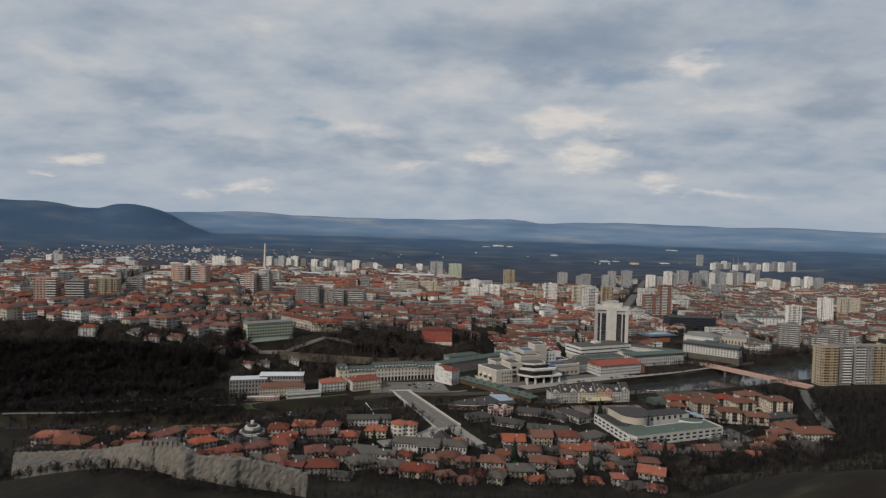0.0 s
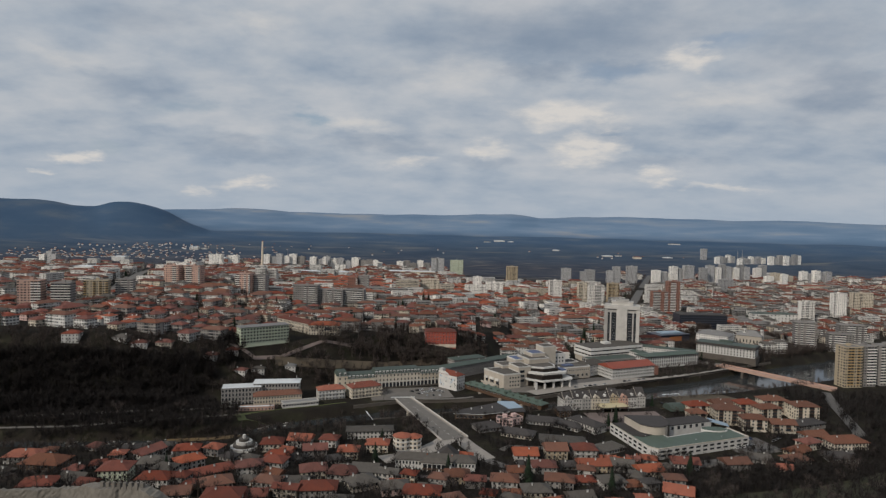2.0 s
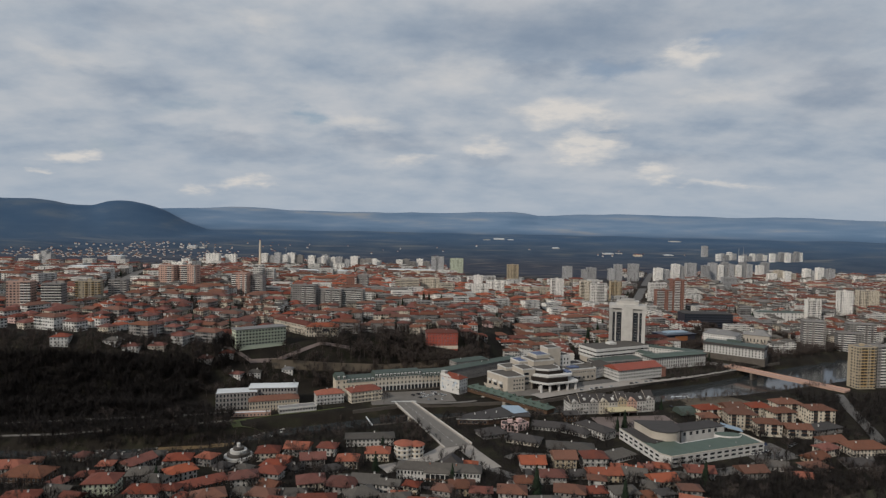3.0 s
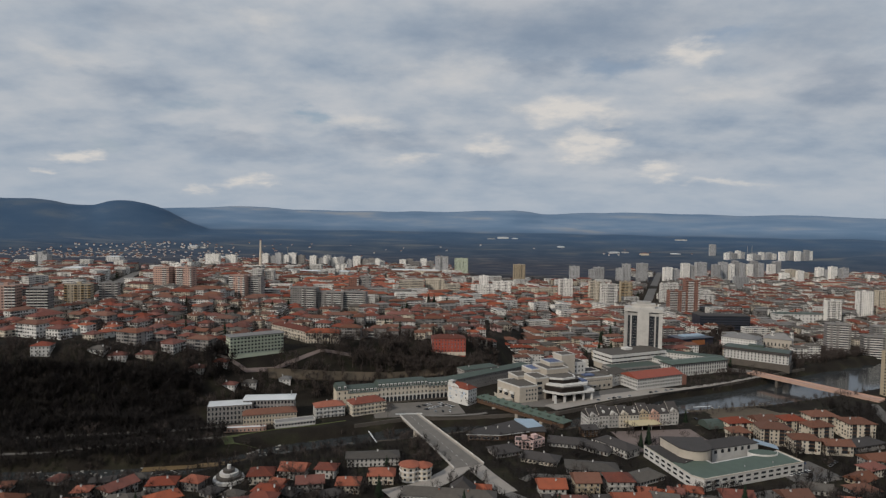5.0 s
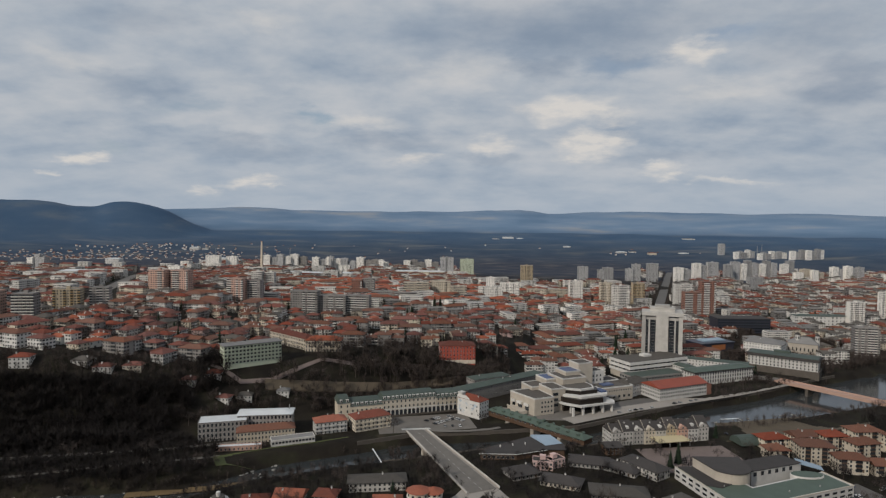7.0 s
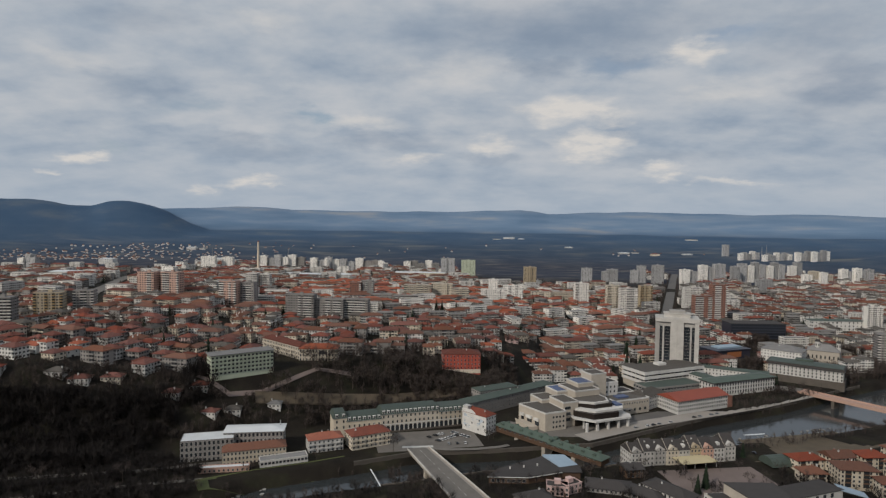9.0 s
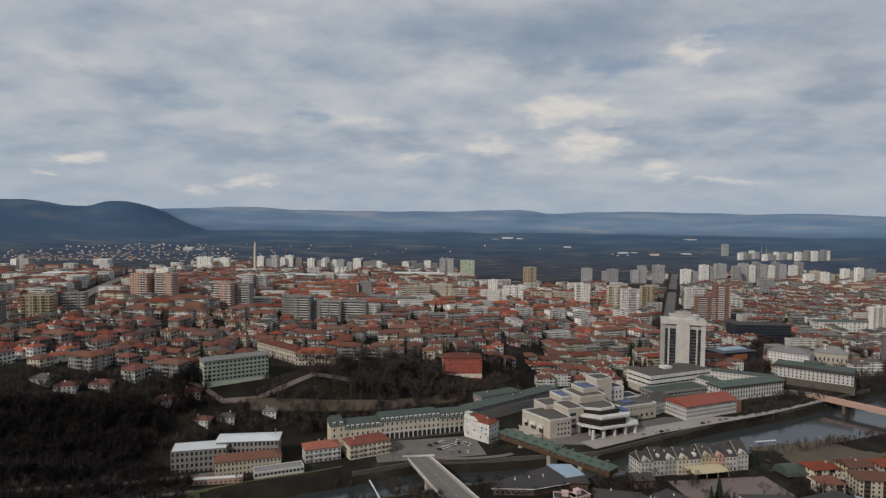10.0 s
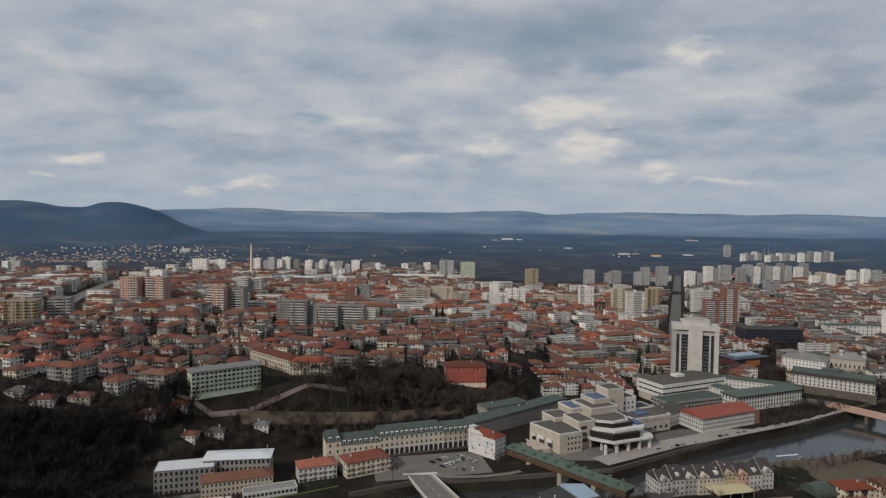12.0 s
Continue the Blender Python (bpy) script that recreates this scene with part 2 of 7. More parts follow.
M = {
    "white": material("white_plaster", (0.60, 0.585, 0.555), (0.32, 0.31, 0.295), grain=1.2, spread=0.14),
    "cream": material("cream_plaster", (0.58, 0.515, 0.415), (0.31, 0.27, 0.215), grain=1.0, spread=0.22),
    "grey": material("grey_render", (0.26, 0.245, 0.23), (0.14, 0.13, 0.125), grain=0.8, spread=0.2),
    "tan": material("tan_render", (0.42, 0.345, 0.24), (0.29, 0.24, 0.17), grain=0.8),
    "pink": material("pink_brick_panel", (0.46, 0.30, 0.24), (0.33, 0.21, 0.17), grain=0.9),
    "mint": material("pale_green_render", (0.46, 0.50, 0.38), (0.33, 0.36, 0.28), grain=0.8, spread=0.06),
    "redwall": material("red_painted_wall", (0.36, 0.07, 0.045), (0.25, 0.05, 0.035), grain=0.8, spread=0.05),
    "brick": material("brown_brick", (0.26, 0.12, 0.085), (0.18, 0.085, 0.06), grain=2.0, spread=0.12),
    "concrete": material("pale_concrete", (0.46, 0.41, 0.345), (0.27, 0.242, 0.205), grain=0.9, spread=0.08),
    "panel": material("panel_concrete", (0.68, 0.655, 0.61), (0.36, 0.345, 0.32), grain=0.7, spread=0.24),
    # panel concrete greyed to put distance haze into the far blocks' colour
    "panel_hazed": material("weathered_grey_panels", (0.38, 0.375, 0.37), (0.22, 0.22, 0.225), grain=0.7, spread=0.22),
    "stone": material("rubble_stone", (0.175, 0.160, 0.138), (0.045, 0.040, 0.035), grain=1.6, mottle=0.5, spread=0.2, bump=1.0, bump_scale=0.7),
    "tile": material("red_clay_tiles", (0.180, 0.055, 0.036), (0.070, 0.031, 0.026), grain=1.4, mottle=0.25, spread=0.32, tiles=2.2),
    "tile_o": material("orange_clay_tiles", (0.31, 0.092, 0.050), (0.16, 0.056, 0.036), grain=1.2, mottle=0.25, spread=0.15, tiles=2.2),
    "tile_b": material("brown_old_tiles", (0.165, 0.072, 0.045), (0.090, 0.046, 0.034), grain=1.3, mottle=0.3, spread=0.2, tiles=2.2),
    "slate": material("grey_stone_slabs", (0.098, 0.088, 0.077), (0.050, 0.044, 0.039), grain=1.6, mottle=0.4, spread=0.2, tiles=1.6),
    "dark": material("dark_bitumen_roof", (0.058, 0.052, 0.050), (0.032, 0.029, 0.028), grain=0.8, spread=0.15),
    "flat": material("grey_flat_roof", (0.20, 0.195, 0.19), (0.12, 0.118, 0.115), grain=0.5, spread=0.2),
    "green": material("green_copper_roof", (0.070, 0.092, 0.078), (0.040, 0.051, 0.045), grain=0.8, spread=0.08, rough=0.6),
    "palegreen": material("weathered_green_roof", (0.082, 0.112, 0.090), (0.048, 0.064, 0.053), grain=0.8, spread=0.08, rough=0.6),
    "blue": material("blue_metal_roof", (0.075, 0.105, 0.20), (0.05, 0.07, 0.13), grain=0.8, spread=0.05, rough=0.5),
    "paleblue": material("pale_blue_metal_roof", (0.28, 0.36, 0.44), (0.2, 0.27, 0.33), grain=0.6, spread=0.05, rough=0.5),
    "whiteroof": material("white_sheet_roof", (0.62, 0.64, 0.65), (0.45, 0.47, 0.48), grain=0.5, spread=0.03, rough=0.5),
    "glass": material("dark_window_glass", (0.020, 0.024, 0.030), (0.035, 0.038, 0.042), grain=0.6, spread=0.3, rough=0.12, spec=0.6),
    "pane": material("curtained_window_glass", (0.050, 0.053, 0.058), (0.022, 0.024, 0.027), grain=0.6, spread=0.6, rough=0.2, spec=0.5, island=True),
    # brighter copy of white, painting sunlight onto the mid-town blocks
    "fresh": material("fresh_white_paint", (0.80, 0.77, 0.72), (0.58, 0.55, 0.50), grain=0.8, spread=0.08),
    "bronze": material("dark_bronze_glass", (0.022, 0.017, 0.014), (0.012, 0.010, 0.009), grain=0.5, rough=0.4, spec=0.25, spread=0.1),
    "mural": material("faded_wall_paint", (0.40, 0.46, 0.52), (0.28, 0.31, 0.35), grain=1.5, spread=0.15),
    "frame": material("white_window_frame", (0.42, 0.41, 0.39), rough=0.6, spread=0.05),
    "wood": material("dark_timber", (0.10, 0.060, 0.038), (0.06, 0.036, 0.024), grain=3.0, spread=0.1),
    "yellow": material("yellow_awning_cloth", (0.50, 0.43, 0.27), (0.40, 0.34, 0.22), grain=1.0, spread=0.03),
    "road": material("worn_asphalt", (0.13, 0.122, 0.115), (0.075, 0.071, 0.067), grain=0.6, mottle=0.06, spread=0.04),
    "paving": material("pale_paving", (0.175, 0.160, 0.143), (0.085, 0.078, 0.071), grain=0.5, mottle=0.12, spread=0.04),
    "redpave": material("reddish_paving", (0.20, 0.155, 0.14), (0.11, 0.09, 0.082), grain=0.7, mottle=0.1, spread=0.04),
    "deck": material("pale_worn_concrete_road", (0.33, 0.30, 0.268), (0.20, 0.183, 0.165), grain=0.5, mottle=0.06, spread=0.03),
    "line": material("white_road_paint", (0.55, 0.54, 0.51), grain=1.5, spread=0.03),
    "bark": material("grey_brown_bark", (0.075, 0.058, 0.047), (0.045, 0.036, 0.03), grain=3, spread=0.2),
    "twig": material("bare_twigs", (0.028, 0.024, 0.0225), (0.016, 0.014, 0.0132), grain=0.6, mottle=0.03, spread=0.2, island=True, spec=0.1),
    "twig_pale": material("grey_brown_twigs", (0.072, 0.057, 0.050), (0.038, 0.031, 0.028), grain=0.6, mottle=0.03, spread=0.3, island=True, spec=0.1),
    "needle": material("dark_conifer_needles", (0.020, 0.030, 0.018), (0.012, 0.019, 0.012), grain=1.5, spread=0.3, island=True, spec=0.1),
    "steel": material("painted_steel", (0.35, 0.35, 0.34), rough=0.5, metal=0.2, spread=0.1),
    "navy": material("navy_cladding", (0.022, 0.026, 0.042), (0.03, 0.03, 0.04), rough=0.35, grain=0.5, spread=0.1),
    "orange": material("orange_panel", (0.36, 0.13, 0.045), rough=0.6, spread=0.1),
    "chimney": material("pale_chimney_concrete", (0.62, 0.53, 0.42), (0.50, 0.42, 0.33), grain=0.3, spread=0.03),
    "pinkwall": material("pale_pink_wall", (0.56, 0.40, 0.37), (0.42, 0.30, 0.28), grain=0.8, spread=0.05),
    "redsheet": material("red_sheet_roof", (0.26, 0.062, 0.036), (0.17, 0.048, 0.034), grain=0.8, spread=0.04, rough=0.6),
    "quay": material("dark_quay_stone", (0.115, 0.098, 0.082), (0.050, 0.044, 0.038), grain=1.2, mottle=0.2, spread=0.1, bump=0.6, bump_scale=1.5),
    "grass": material("dry_winter_grass", (0.115, 0.09, 0.062), (0.045, 0.037, 0.027), grain=0.4, mottle=0.12, spread=0.05),
    "reed": material("dry_ochre_reeds", (0.17, 0.115, 0.055), (0.075, 0.055, 0.030), grain=0.8, mottle=0.15, spread=0.05, bump=0.8, bump_scale=1.0),
    "pebble": material("pale_river_stones", (0.30, 0.29, 0.27), (0.15, 0.145, 0.135), grain=1.0, spread=0.3, island=True),
    "greengrass": material("dull_green_grass", (0.085, 0.100, 0.034), (0.050, 0.055, 0.024), grain=0.5, mottle=0.08, spread=0.05),
    "olive": material("olive_winter_grass", (0.046, 0.046, 0.024), (0.030, 0.028, 0.018), grain=0.5, mottle=0.08, spread=0.05),
    # darkened white: paints cloud shade on the near bank, neutral tone on the hotel
    "limewash": material("soiled_limewash", (0.47, 0.45, 0.42), (0.22, 0.21, 0.195), grain=1.2, spread=0.22),
    "ochre": material("ochre_loggia_panels", (0.38, 0.265, 0.13), (0.26, 0.19, 0.10), grain=0.8, spread=0.25),
    "sand": material("pinkish_deck", (0.42, 0.27, 0.21), (0.30, 0.205, 0.165), grain=0.4, spread=0.04),
}
CAR_PAINT = [material("car_paint_" + n, c, [v * 0.9 for v in c], rough=0.25, spec=0.5, spread=0.05) for n, c in
             (("white", (0.6, 0.6, 0.6)), ("silver", (0.3, 0.31, 0.32)), ("black", (0.02, 0.02, 0.022)), ("red", (0.3, 0.03, 0.025)), ("blue", (0.04, 0.07, 0.16)))]


def ground_material():
    m = bpy.data.materials.new("winter_ground")
    m.use_nodes = True
    t = m.node_tree
    b = t.nodes["Principled BSDF"]
    b.inputs["Roughness"].default_value, b.inputs["Specular IOR Level"].default_value = 0.95, 0.1
    geo = t.nodes.new("ShaderNodeNewGeometry")

    def noise_at(scale, detail=5, stretch=None):
        n = t.nodes.new("ShaderNodeTexNoise")
        n.inputs["Scale"].default_value, n.inputs["Detail"].default_value = scale, detail
        if stretch:
            mp = t.nodes.new("ShaderNodeMapping")
            mp.inputs["Scale"].default_value = stretch
            t.links.new(geo.outputs["Position"], mp.inputs[0]), t.links.new(mp.outputs[0], n.inputs["Vector"])
        else:
            t.links.new(geo.outputs["Position"], n.inputs["Vector"])
        return n.outputs["Fac"]

    def ramp(fac, stops):
        r = t.nodes.new("ShaderNodeValToRGB")
        e = r.color_ramp.elements
        while len(e) < len(stops):
            e.new(0.5)
        for el, (p, c) in zip(e, stops):
            el.position, el.color = p, (*c, 1)
        t.links.new(fac, r.inputs[0])
        return r.outputs[0]

    def blend(fac, a, c):
        n = node(t, "ShaderNodeMix", blend_type="MIX")
        t.links.new(fac, n.inputs[0]), t.links.new(a, n.inputs[6]), t.links.new(c, n.inputs[7])
        return n.outputs[2]

    litter = ramp(noise_at(0.05, 8), [(0.32, (0.014, 0.012, 0.010)), (0.5, (0.020, 0.017, 0.0135)), (0.62, (0.024, 0.023, 0.015)), (0.75, (0.050, 0.041, 0.030))])
    # far woods, fields and hills carry blue aerial haze in their base colour
    hazy_woods = ramp(noise_at(0.006, 8), [(0.35, (0.030, 0.050, 0.082)), (0.5, (0.042, 0.064, 0.098)), (0.6, (0.056, 0.076, 0.104)), (0.75, (0.088, 0.098, 0.112))])
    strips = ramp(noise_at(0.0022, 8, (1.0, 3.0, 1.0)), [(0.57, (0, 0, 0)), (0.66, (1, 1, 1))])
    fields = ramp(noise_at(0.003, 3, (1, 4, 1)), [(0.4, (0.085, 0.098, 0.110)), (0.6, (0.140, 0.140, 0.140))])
    country = blend(strips, hazy_woods, fields)
    hazy_thicket = ramp(noise_at(0.010, 9, (1, 2.5, 1)), [(0.35, (0.022, 0.030, 0.050)), (0.50, (0.040, 0.046, 0.064)), (0.60, (0.070, 0.070, 0.078)), (0.68, (0.145, 0.135, 0.125))])
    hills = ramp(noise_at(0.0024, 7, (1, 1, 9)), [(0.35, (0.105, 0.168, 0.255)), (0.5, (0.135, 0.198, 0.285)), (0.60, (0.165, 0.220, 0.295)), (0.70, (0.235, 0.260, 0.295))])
    flat = node(t, "ShaderNodeVectorMath", operation="MULTIPLY")
    flat.inputs[1].default_value = (1, 1, 0)
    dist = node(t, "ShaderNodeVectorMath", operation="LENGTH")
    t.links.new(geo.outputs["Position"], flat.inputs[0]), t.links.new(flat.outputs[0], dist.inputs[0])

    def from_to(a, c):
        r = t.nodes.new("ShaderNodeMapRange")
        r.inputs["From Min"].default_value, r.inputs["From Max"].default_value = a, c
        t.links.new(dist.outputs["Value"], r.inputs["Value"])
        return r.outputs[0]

    # uplands: deeper haze blue, also painted into the colour
    hazy_upland = ramp(noise_at(0.004, 9, (1, 1, 4)), [(0.35, (0.042, 0.080, 0.138)), (0.55, (0.056, 0.094, 0.150)), (0.68, (0.085, 0.115, 0.155)), (0.78, (0.14, 0.155, 0.175))])
    # the haze tints take over step by step with distance
    c = blend(from_to(4050, 4350), blend(from_to(1600, 1900), litter, blend(from_to(3050, 3650), blend(from_to(2300, 3000), hazy_thicket, country), hazy_upland)), hills)
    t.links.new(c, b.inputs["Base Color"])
    bp = t.nodes.new("ShaderNodeBump")
    bp.inputs["Strength"].default_value, bp.inputs["Distance"].default_value = 0.6, 1.0
    t.links.new(noise_at(0.35, 4), bp.inputs["Height"]), t.links.new(bp.outputs[0], b.inputs["Normal"])
    return m


def water_material():
    m = material("river_water", (0.030, 0.036, 0.040), (0.045, 0.045, 0.042), rough=0.10, spec=0.6, grain=0.02, mottle=0.01, spread=0.0, bump=0.12, bump_scale=0.6)
    return m

# ---- building tools ----
class Shape:
    """Collects corners and faces for one mesh."""

    def __init__(self):
        self.v, self.f, self.m = [], [], []

    def add(self, v, f, mat=0):
        n = len(self.v)
        self.v += [tuple(p) for p in v]
        self.f += [tuple(i + n for i in q) for q in f]
        self.m += [mat] * len(f)
        return self

    def box(self, x0, x1, y0, y1, z0, z1, mat=0):
        v = [(x, y, z) for z in (z0, z1) for x, y in ((x0, y0), (x1, y0), (x1, y1), (x0, y1))]
        return self.add(v, [(3, 2, 1, 0), (4, 5, 6, 7), (0, 1, 5, 4), (1, 2, 6, 5), (2, 3, 7, 6), (3, 0, 4, 7)], mat)

    def prism(self, pts, z0, z1, mat=0):
        """pts counter-clockwise."""
        n = len(pts)
        v = [(x, y, z0) for x, y in pts] + [(x, y, z1) for x, y in pts]
        f = [tuple(range(n))[::-1], tuple(range(n, 2 * n))] + [(i, (i + 1) % n, n + (i + 1) % n, n + i) for i in range(n)]
        return self.add(v, f, mat)

    def hip(self, L, W, z, rise, over=0.6, thick=0.22, gable=False, mat=0):
        a, b = L / 2 + over, W / 2 + over
        r = a if gable else max(a - b, 0.3)
        v = [(-a, -b, z), (a, -b, z), (a, b, z), (-a, b, z), (-r, 0, z + rise), (r, 0, z + rise)]
        v += [(x, y, q - thick) for x, y, q in v[:4]]
        f = [(0, 1, 5, 4), (2, 3, 4, 5), (1, 2, 5), (3, 0, 4), (6, 7, 1, 0), (7, 8, 2, 1), (8, 9, 3, 2), (9, 6, 0, 3), (9, 8, 7, 6)]
        return self.add(v, f, mat)

    def tube(self, p, q, r0, r1, n=5, mat=0):
        p, q = Vector(p), Vector(q)
        d = (q - p).normalized()
        s = d.cross((0, 0, 1) if abs(d.z) < 0.9 else (1, 0, 0)).normalized()
        t = d.cross(s)
        v = [p + (s * math.cos(6.2832 * k / n) + t * math.sin(6.2832 * k / n)) * r0 for k in range(n)]
        v += [q + (s * math.cos(6.2832 * k / n) + t * math.sin(6.2832 * k / n)) * r1 for k in range(n)]
        f = [(k, (k + 1) % n, n + (k + 1) % n, n + k) for k in range(n)] + [tuple(range(n, 2 * n)), tuple(range(n))[::-1]]
        return self.add(v, f, mat)

    def mesh(self, name, *mats):
        me = bpy.data.meshes.new(name)
        me.from_pydata(self.v, [], self.f)
        for k in mats:
            me.materials.append(k)
        if len(mats) > 1:
            me.polygons.foreach_set("material_index", self.m)
        me.update()
        return me


def part(name, shape, mat, parent, label="", at=None, kind=""):
    """ONE mesh object under a thing or a part. shape: a Shape or a shared mesh."""
    me = shape if isinstance(shape, bpy.types.Mesh) else shape.mesh(name, *(mat if isinstance(mat, (tuple, list)) else (mat,)))
    ob = new(name, me)
    ob.parent = parent
    if at is not None:
        ob.matrix_basis = at
    return tagged(ob, label=label, kind=kind)


def thing(name, label, category, m, group="", kind=""):
    ob = new(name)
    ob.empty_display_size = 1.0
    ob.matrix_basis = m
    return tagged(ob, label, category, group, kind)


def solid(name, shape, mat, label, category="", m=None, group="", kind=""):
    """A thing that is one mesh."""
    ob = new(name, shape if isinstance(shape, bpy.types.Mesh) else shape.mesh(name, *(mat if isinstance(mat, (tuple, list)) else (mat,))))
    if m is not None:
        ob.matrix_basis = m
    return tagged(ob, label, category, group, kind)


rng = random.Random(7)
WINDOWS = {}


def window_mesh(w, h, arch=False):
    key = (round(w, 2), round(h, 2), arch)
    if key not in WINDOWS:
        s = Shape()
        d = 0.10
        if arch:
            n = 6
            ring = [(-w / 2, -h / 2), (w / 2, -h / 2)] + [(w / 2 * math.cos(math.pi * k / n), h / 2 - w / 2 + w / 2 * math.sin(math.pi * k / n)) for k in range(n + 1)]
            s.add([(x, -d, z) for x, z in ring] + [(x, 0.05, z) for x, z in ring], [tuple(range(len(ring)))] + [(i, len(ring) + i, len(ring) + (i + 1) % len(ring), (i + 1) % len(ring)) for i in range(len(ring))], 1)
        else:
            s.box(-w / 2, w / 2, -d * 0.4, 0.05, -h / 2, h / 2, 1)
            e = 0.05
            for x0, x1, z0, z1 in ((-w / 2 - e, -w / 2 + e, -h / 2 - e, h / 2 + e), (w / 2 - e, w / 2 + e, -h / 2 - e, h / 2 + e), (-w / 2, w / 2, h / 2 - e, h / 2 + e), (-w / 2, w / 2, -h / 2 - e, -h / 2 + e)):
                s.box(x0, x1, -d, 0.05, z0, z1, 0)
        WINDOWS[key] = s.mesh("window", M["frame"], M["glass"])
    return WINDOWS[key]


def side_pose(side, L, W, u, z):
    """A pose on one of the four walls: 0 front (-y), 1 right, 2 back, 3 left; u along the wall from its middle."""
    if side == 0:
        return pose(u, -W / 2, z)
    if side == 1:
        return pose(L / 2, u, z, 0, 0, 90)
    if side == 2:
        return pose(-u, W / 2, z, 0, 0, 180)
    return pose(-L / 2, -u, z, 0, 0, -90)


def slots(length, step, edge=1.2):
    n = max(1, int((length - 2 * edge) / step) + 1)
    if n == 1:
        return [0.0]
    gap = (length - 2 * edge) / (n - 1) if n > 1 else 0
    gap = min(gap, step * 1.15)
    return [(k - (n - 1) / 2) * gap for k in range(n)]


def facade(joined, bal, m, L, W, n, sh, loggias, step):
    """Windows and loggias in columns, as the flats behind them are stacked: m is the pose of the block's base."""
    for side in range(4):
        cols = slots(L if side % 2 == 0 else W, step)
        for u in cols:
            kind = rng.random()
            if side % 2:
                kind = 0.5 + kind * 0.6
            for f in range(n):
                mm = m @ side_pose(side, L, W, u, f * sh)
                if kind < loggias and f > 0:
                    w2 = step * 0.47
                    # flat dark pane stands in for the shaded loggia recess
                    g = Shape().box(-w2, w2, -0.05, 0.05, 0.9, sh - 0.35)
                    b = Shape().box(-w2, w2, -1.0, 0.02, -0.12, 0.95)
                    bal.add([mm @ Vector(p) for p in b.v], b.f)
                elif kind > 1.0 or rng.random() < 0.07:
                    continue
                else:
                    w2 = 0.62 if kind < 0.75 else 1.0
                    g = Shape().box(-w2, w2, -0.05, 0.05, sh * 0.32, sh * 0.80)
                joined.add([mm @ Vector(p) for p in g.v], [g.f[i] for i in (0, 1, 2, 3, 5)])


def make_terrace(name, label, category, m, sections, wall, top, loggias, group, sh=3.0, found=7.0):
    """Attached houses: sections of x, y, length, depth, storeys and turn share one wall, roof, glazing and loggia mesh."""
    t = thing(name, label, category, m, group)
    walls, roofs, glaze, bal, stacks = Shape(), Shape(), Shape(), Shape(), Shape()
    for x, y, L, W, n, turn in sections:
        p = pose(x, y, 0, 0, 0, turn)
        H = n * sh + 0.3
        b = Shape().box(-L / 2, L / 2, -W / 2, W / 2, -found, H)
        walls.add([p @ Vector(v) for v in b.v], b.f)
        h = Shape().hip(L, W, H + 0.12, min(L, W) * 0.23, 0.6, gable=turn == 0 and n % 2 == 0)
        roofs.add([p @ Vector(v) for v in h.v], h.f)
        if turn == 0 and n % 2 == 0:
            rr = W * 0.23 * 0.92
            for e in (-1, 1):
                walls.add([p @ Vector(v) for v in ((e * L / 2, -W / 2, H), (e * L / 2, W / 2, H), (e * L / 2, 0, H + rr))], [(0, 1, 2) if e > 0 else (0, 2, 1)])
        facade(glaze, bal, p, L, W, n, sh, loggias, 2.9)
        for k in range(2):
            c = Shape().box(-0.45, 0.45, -0.4, 0.4, 0, 2.0)
            q = p @ pose(rng.uniform(-0.3, 0.3) * L, rng.choice((-1, 1)) * W * 0.12, H + W * 0.13)
            stacks.add([q @ Vector(v) for v in c.v], c.f)
    part("wall", walls, M[wall], t)
    part("roof", roofs, M[top], t)
    part("glazing", glaze, M["pane"], t, kind="stuff")
    part("chimney", stacks, M["white"], t, kind="stuff")
    if bal.v:
        part("loggia_front", bal, M["panel"], t, kind="stuff")
    return t


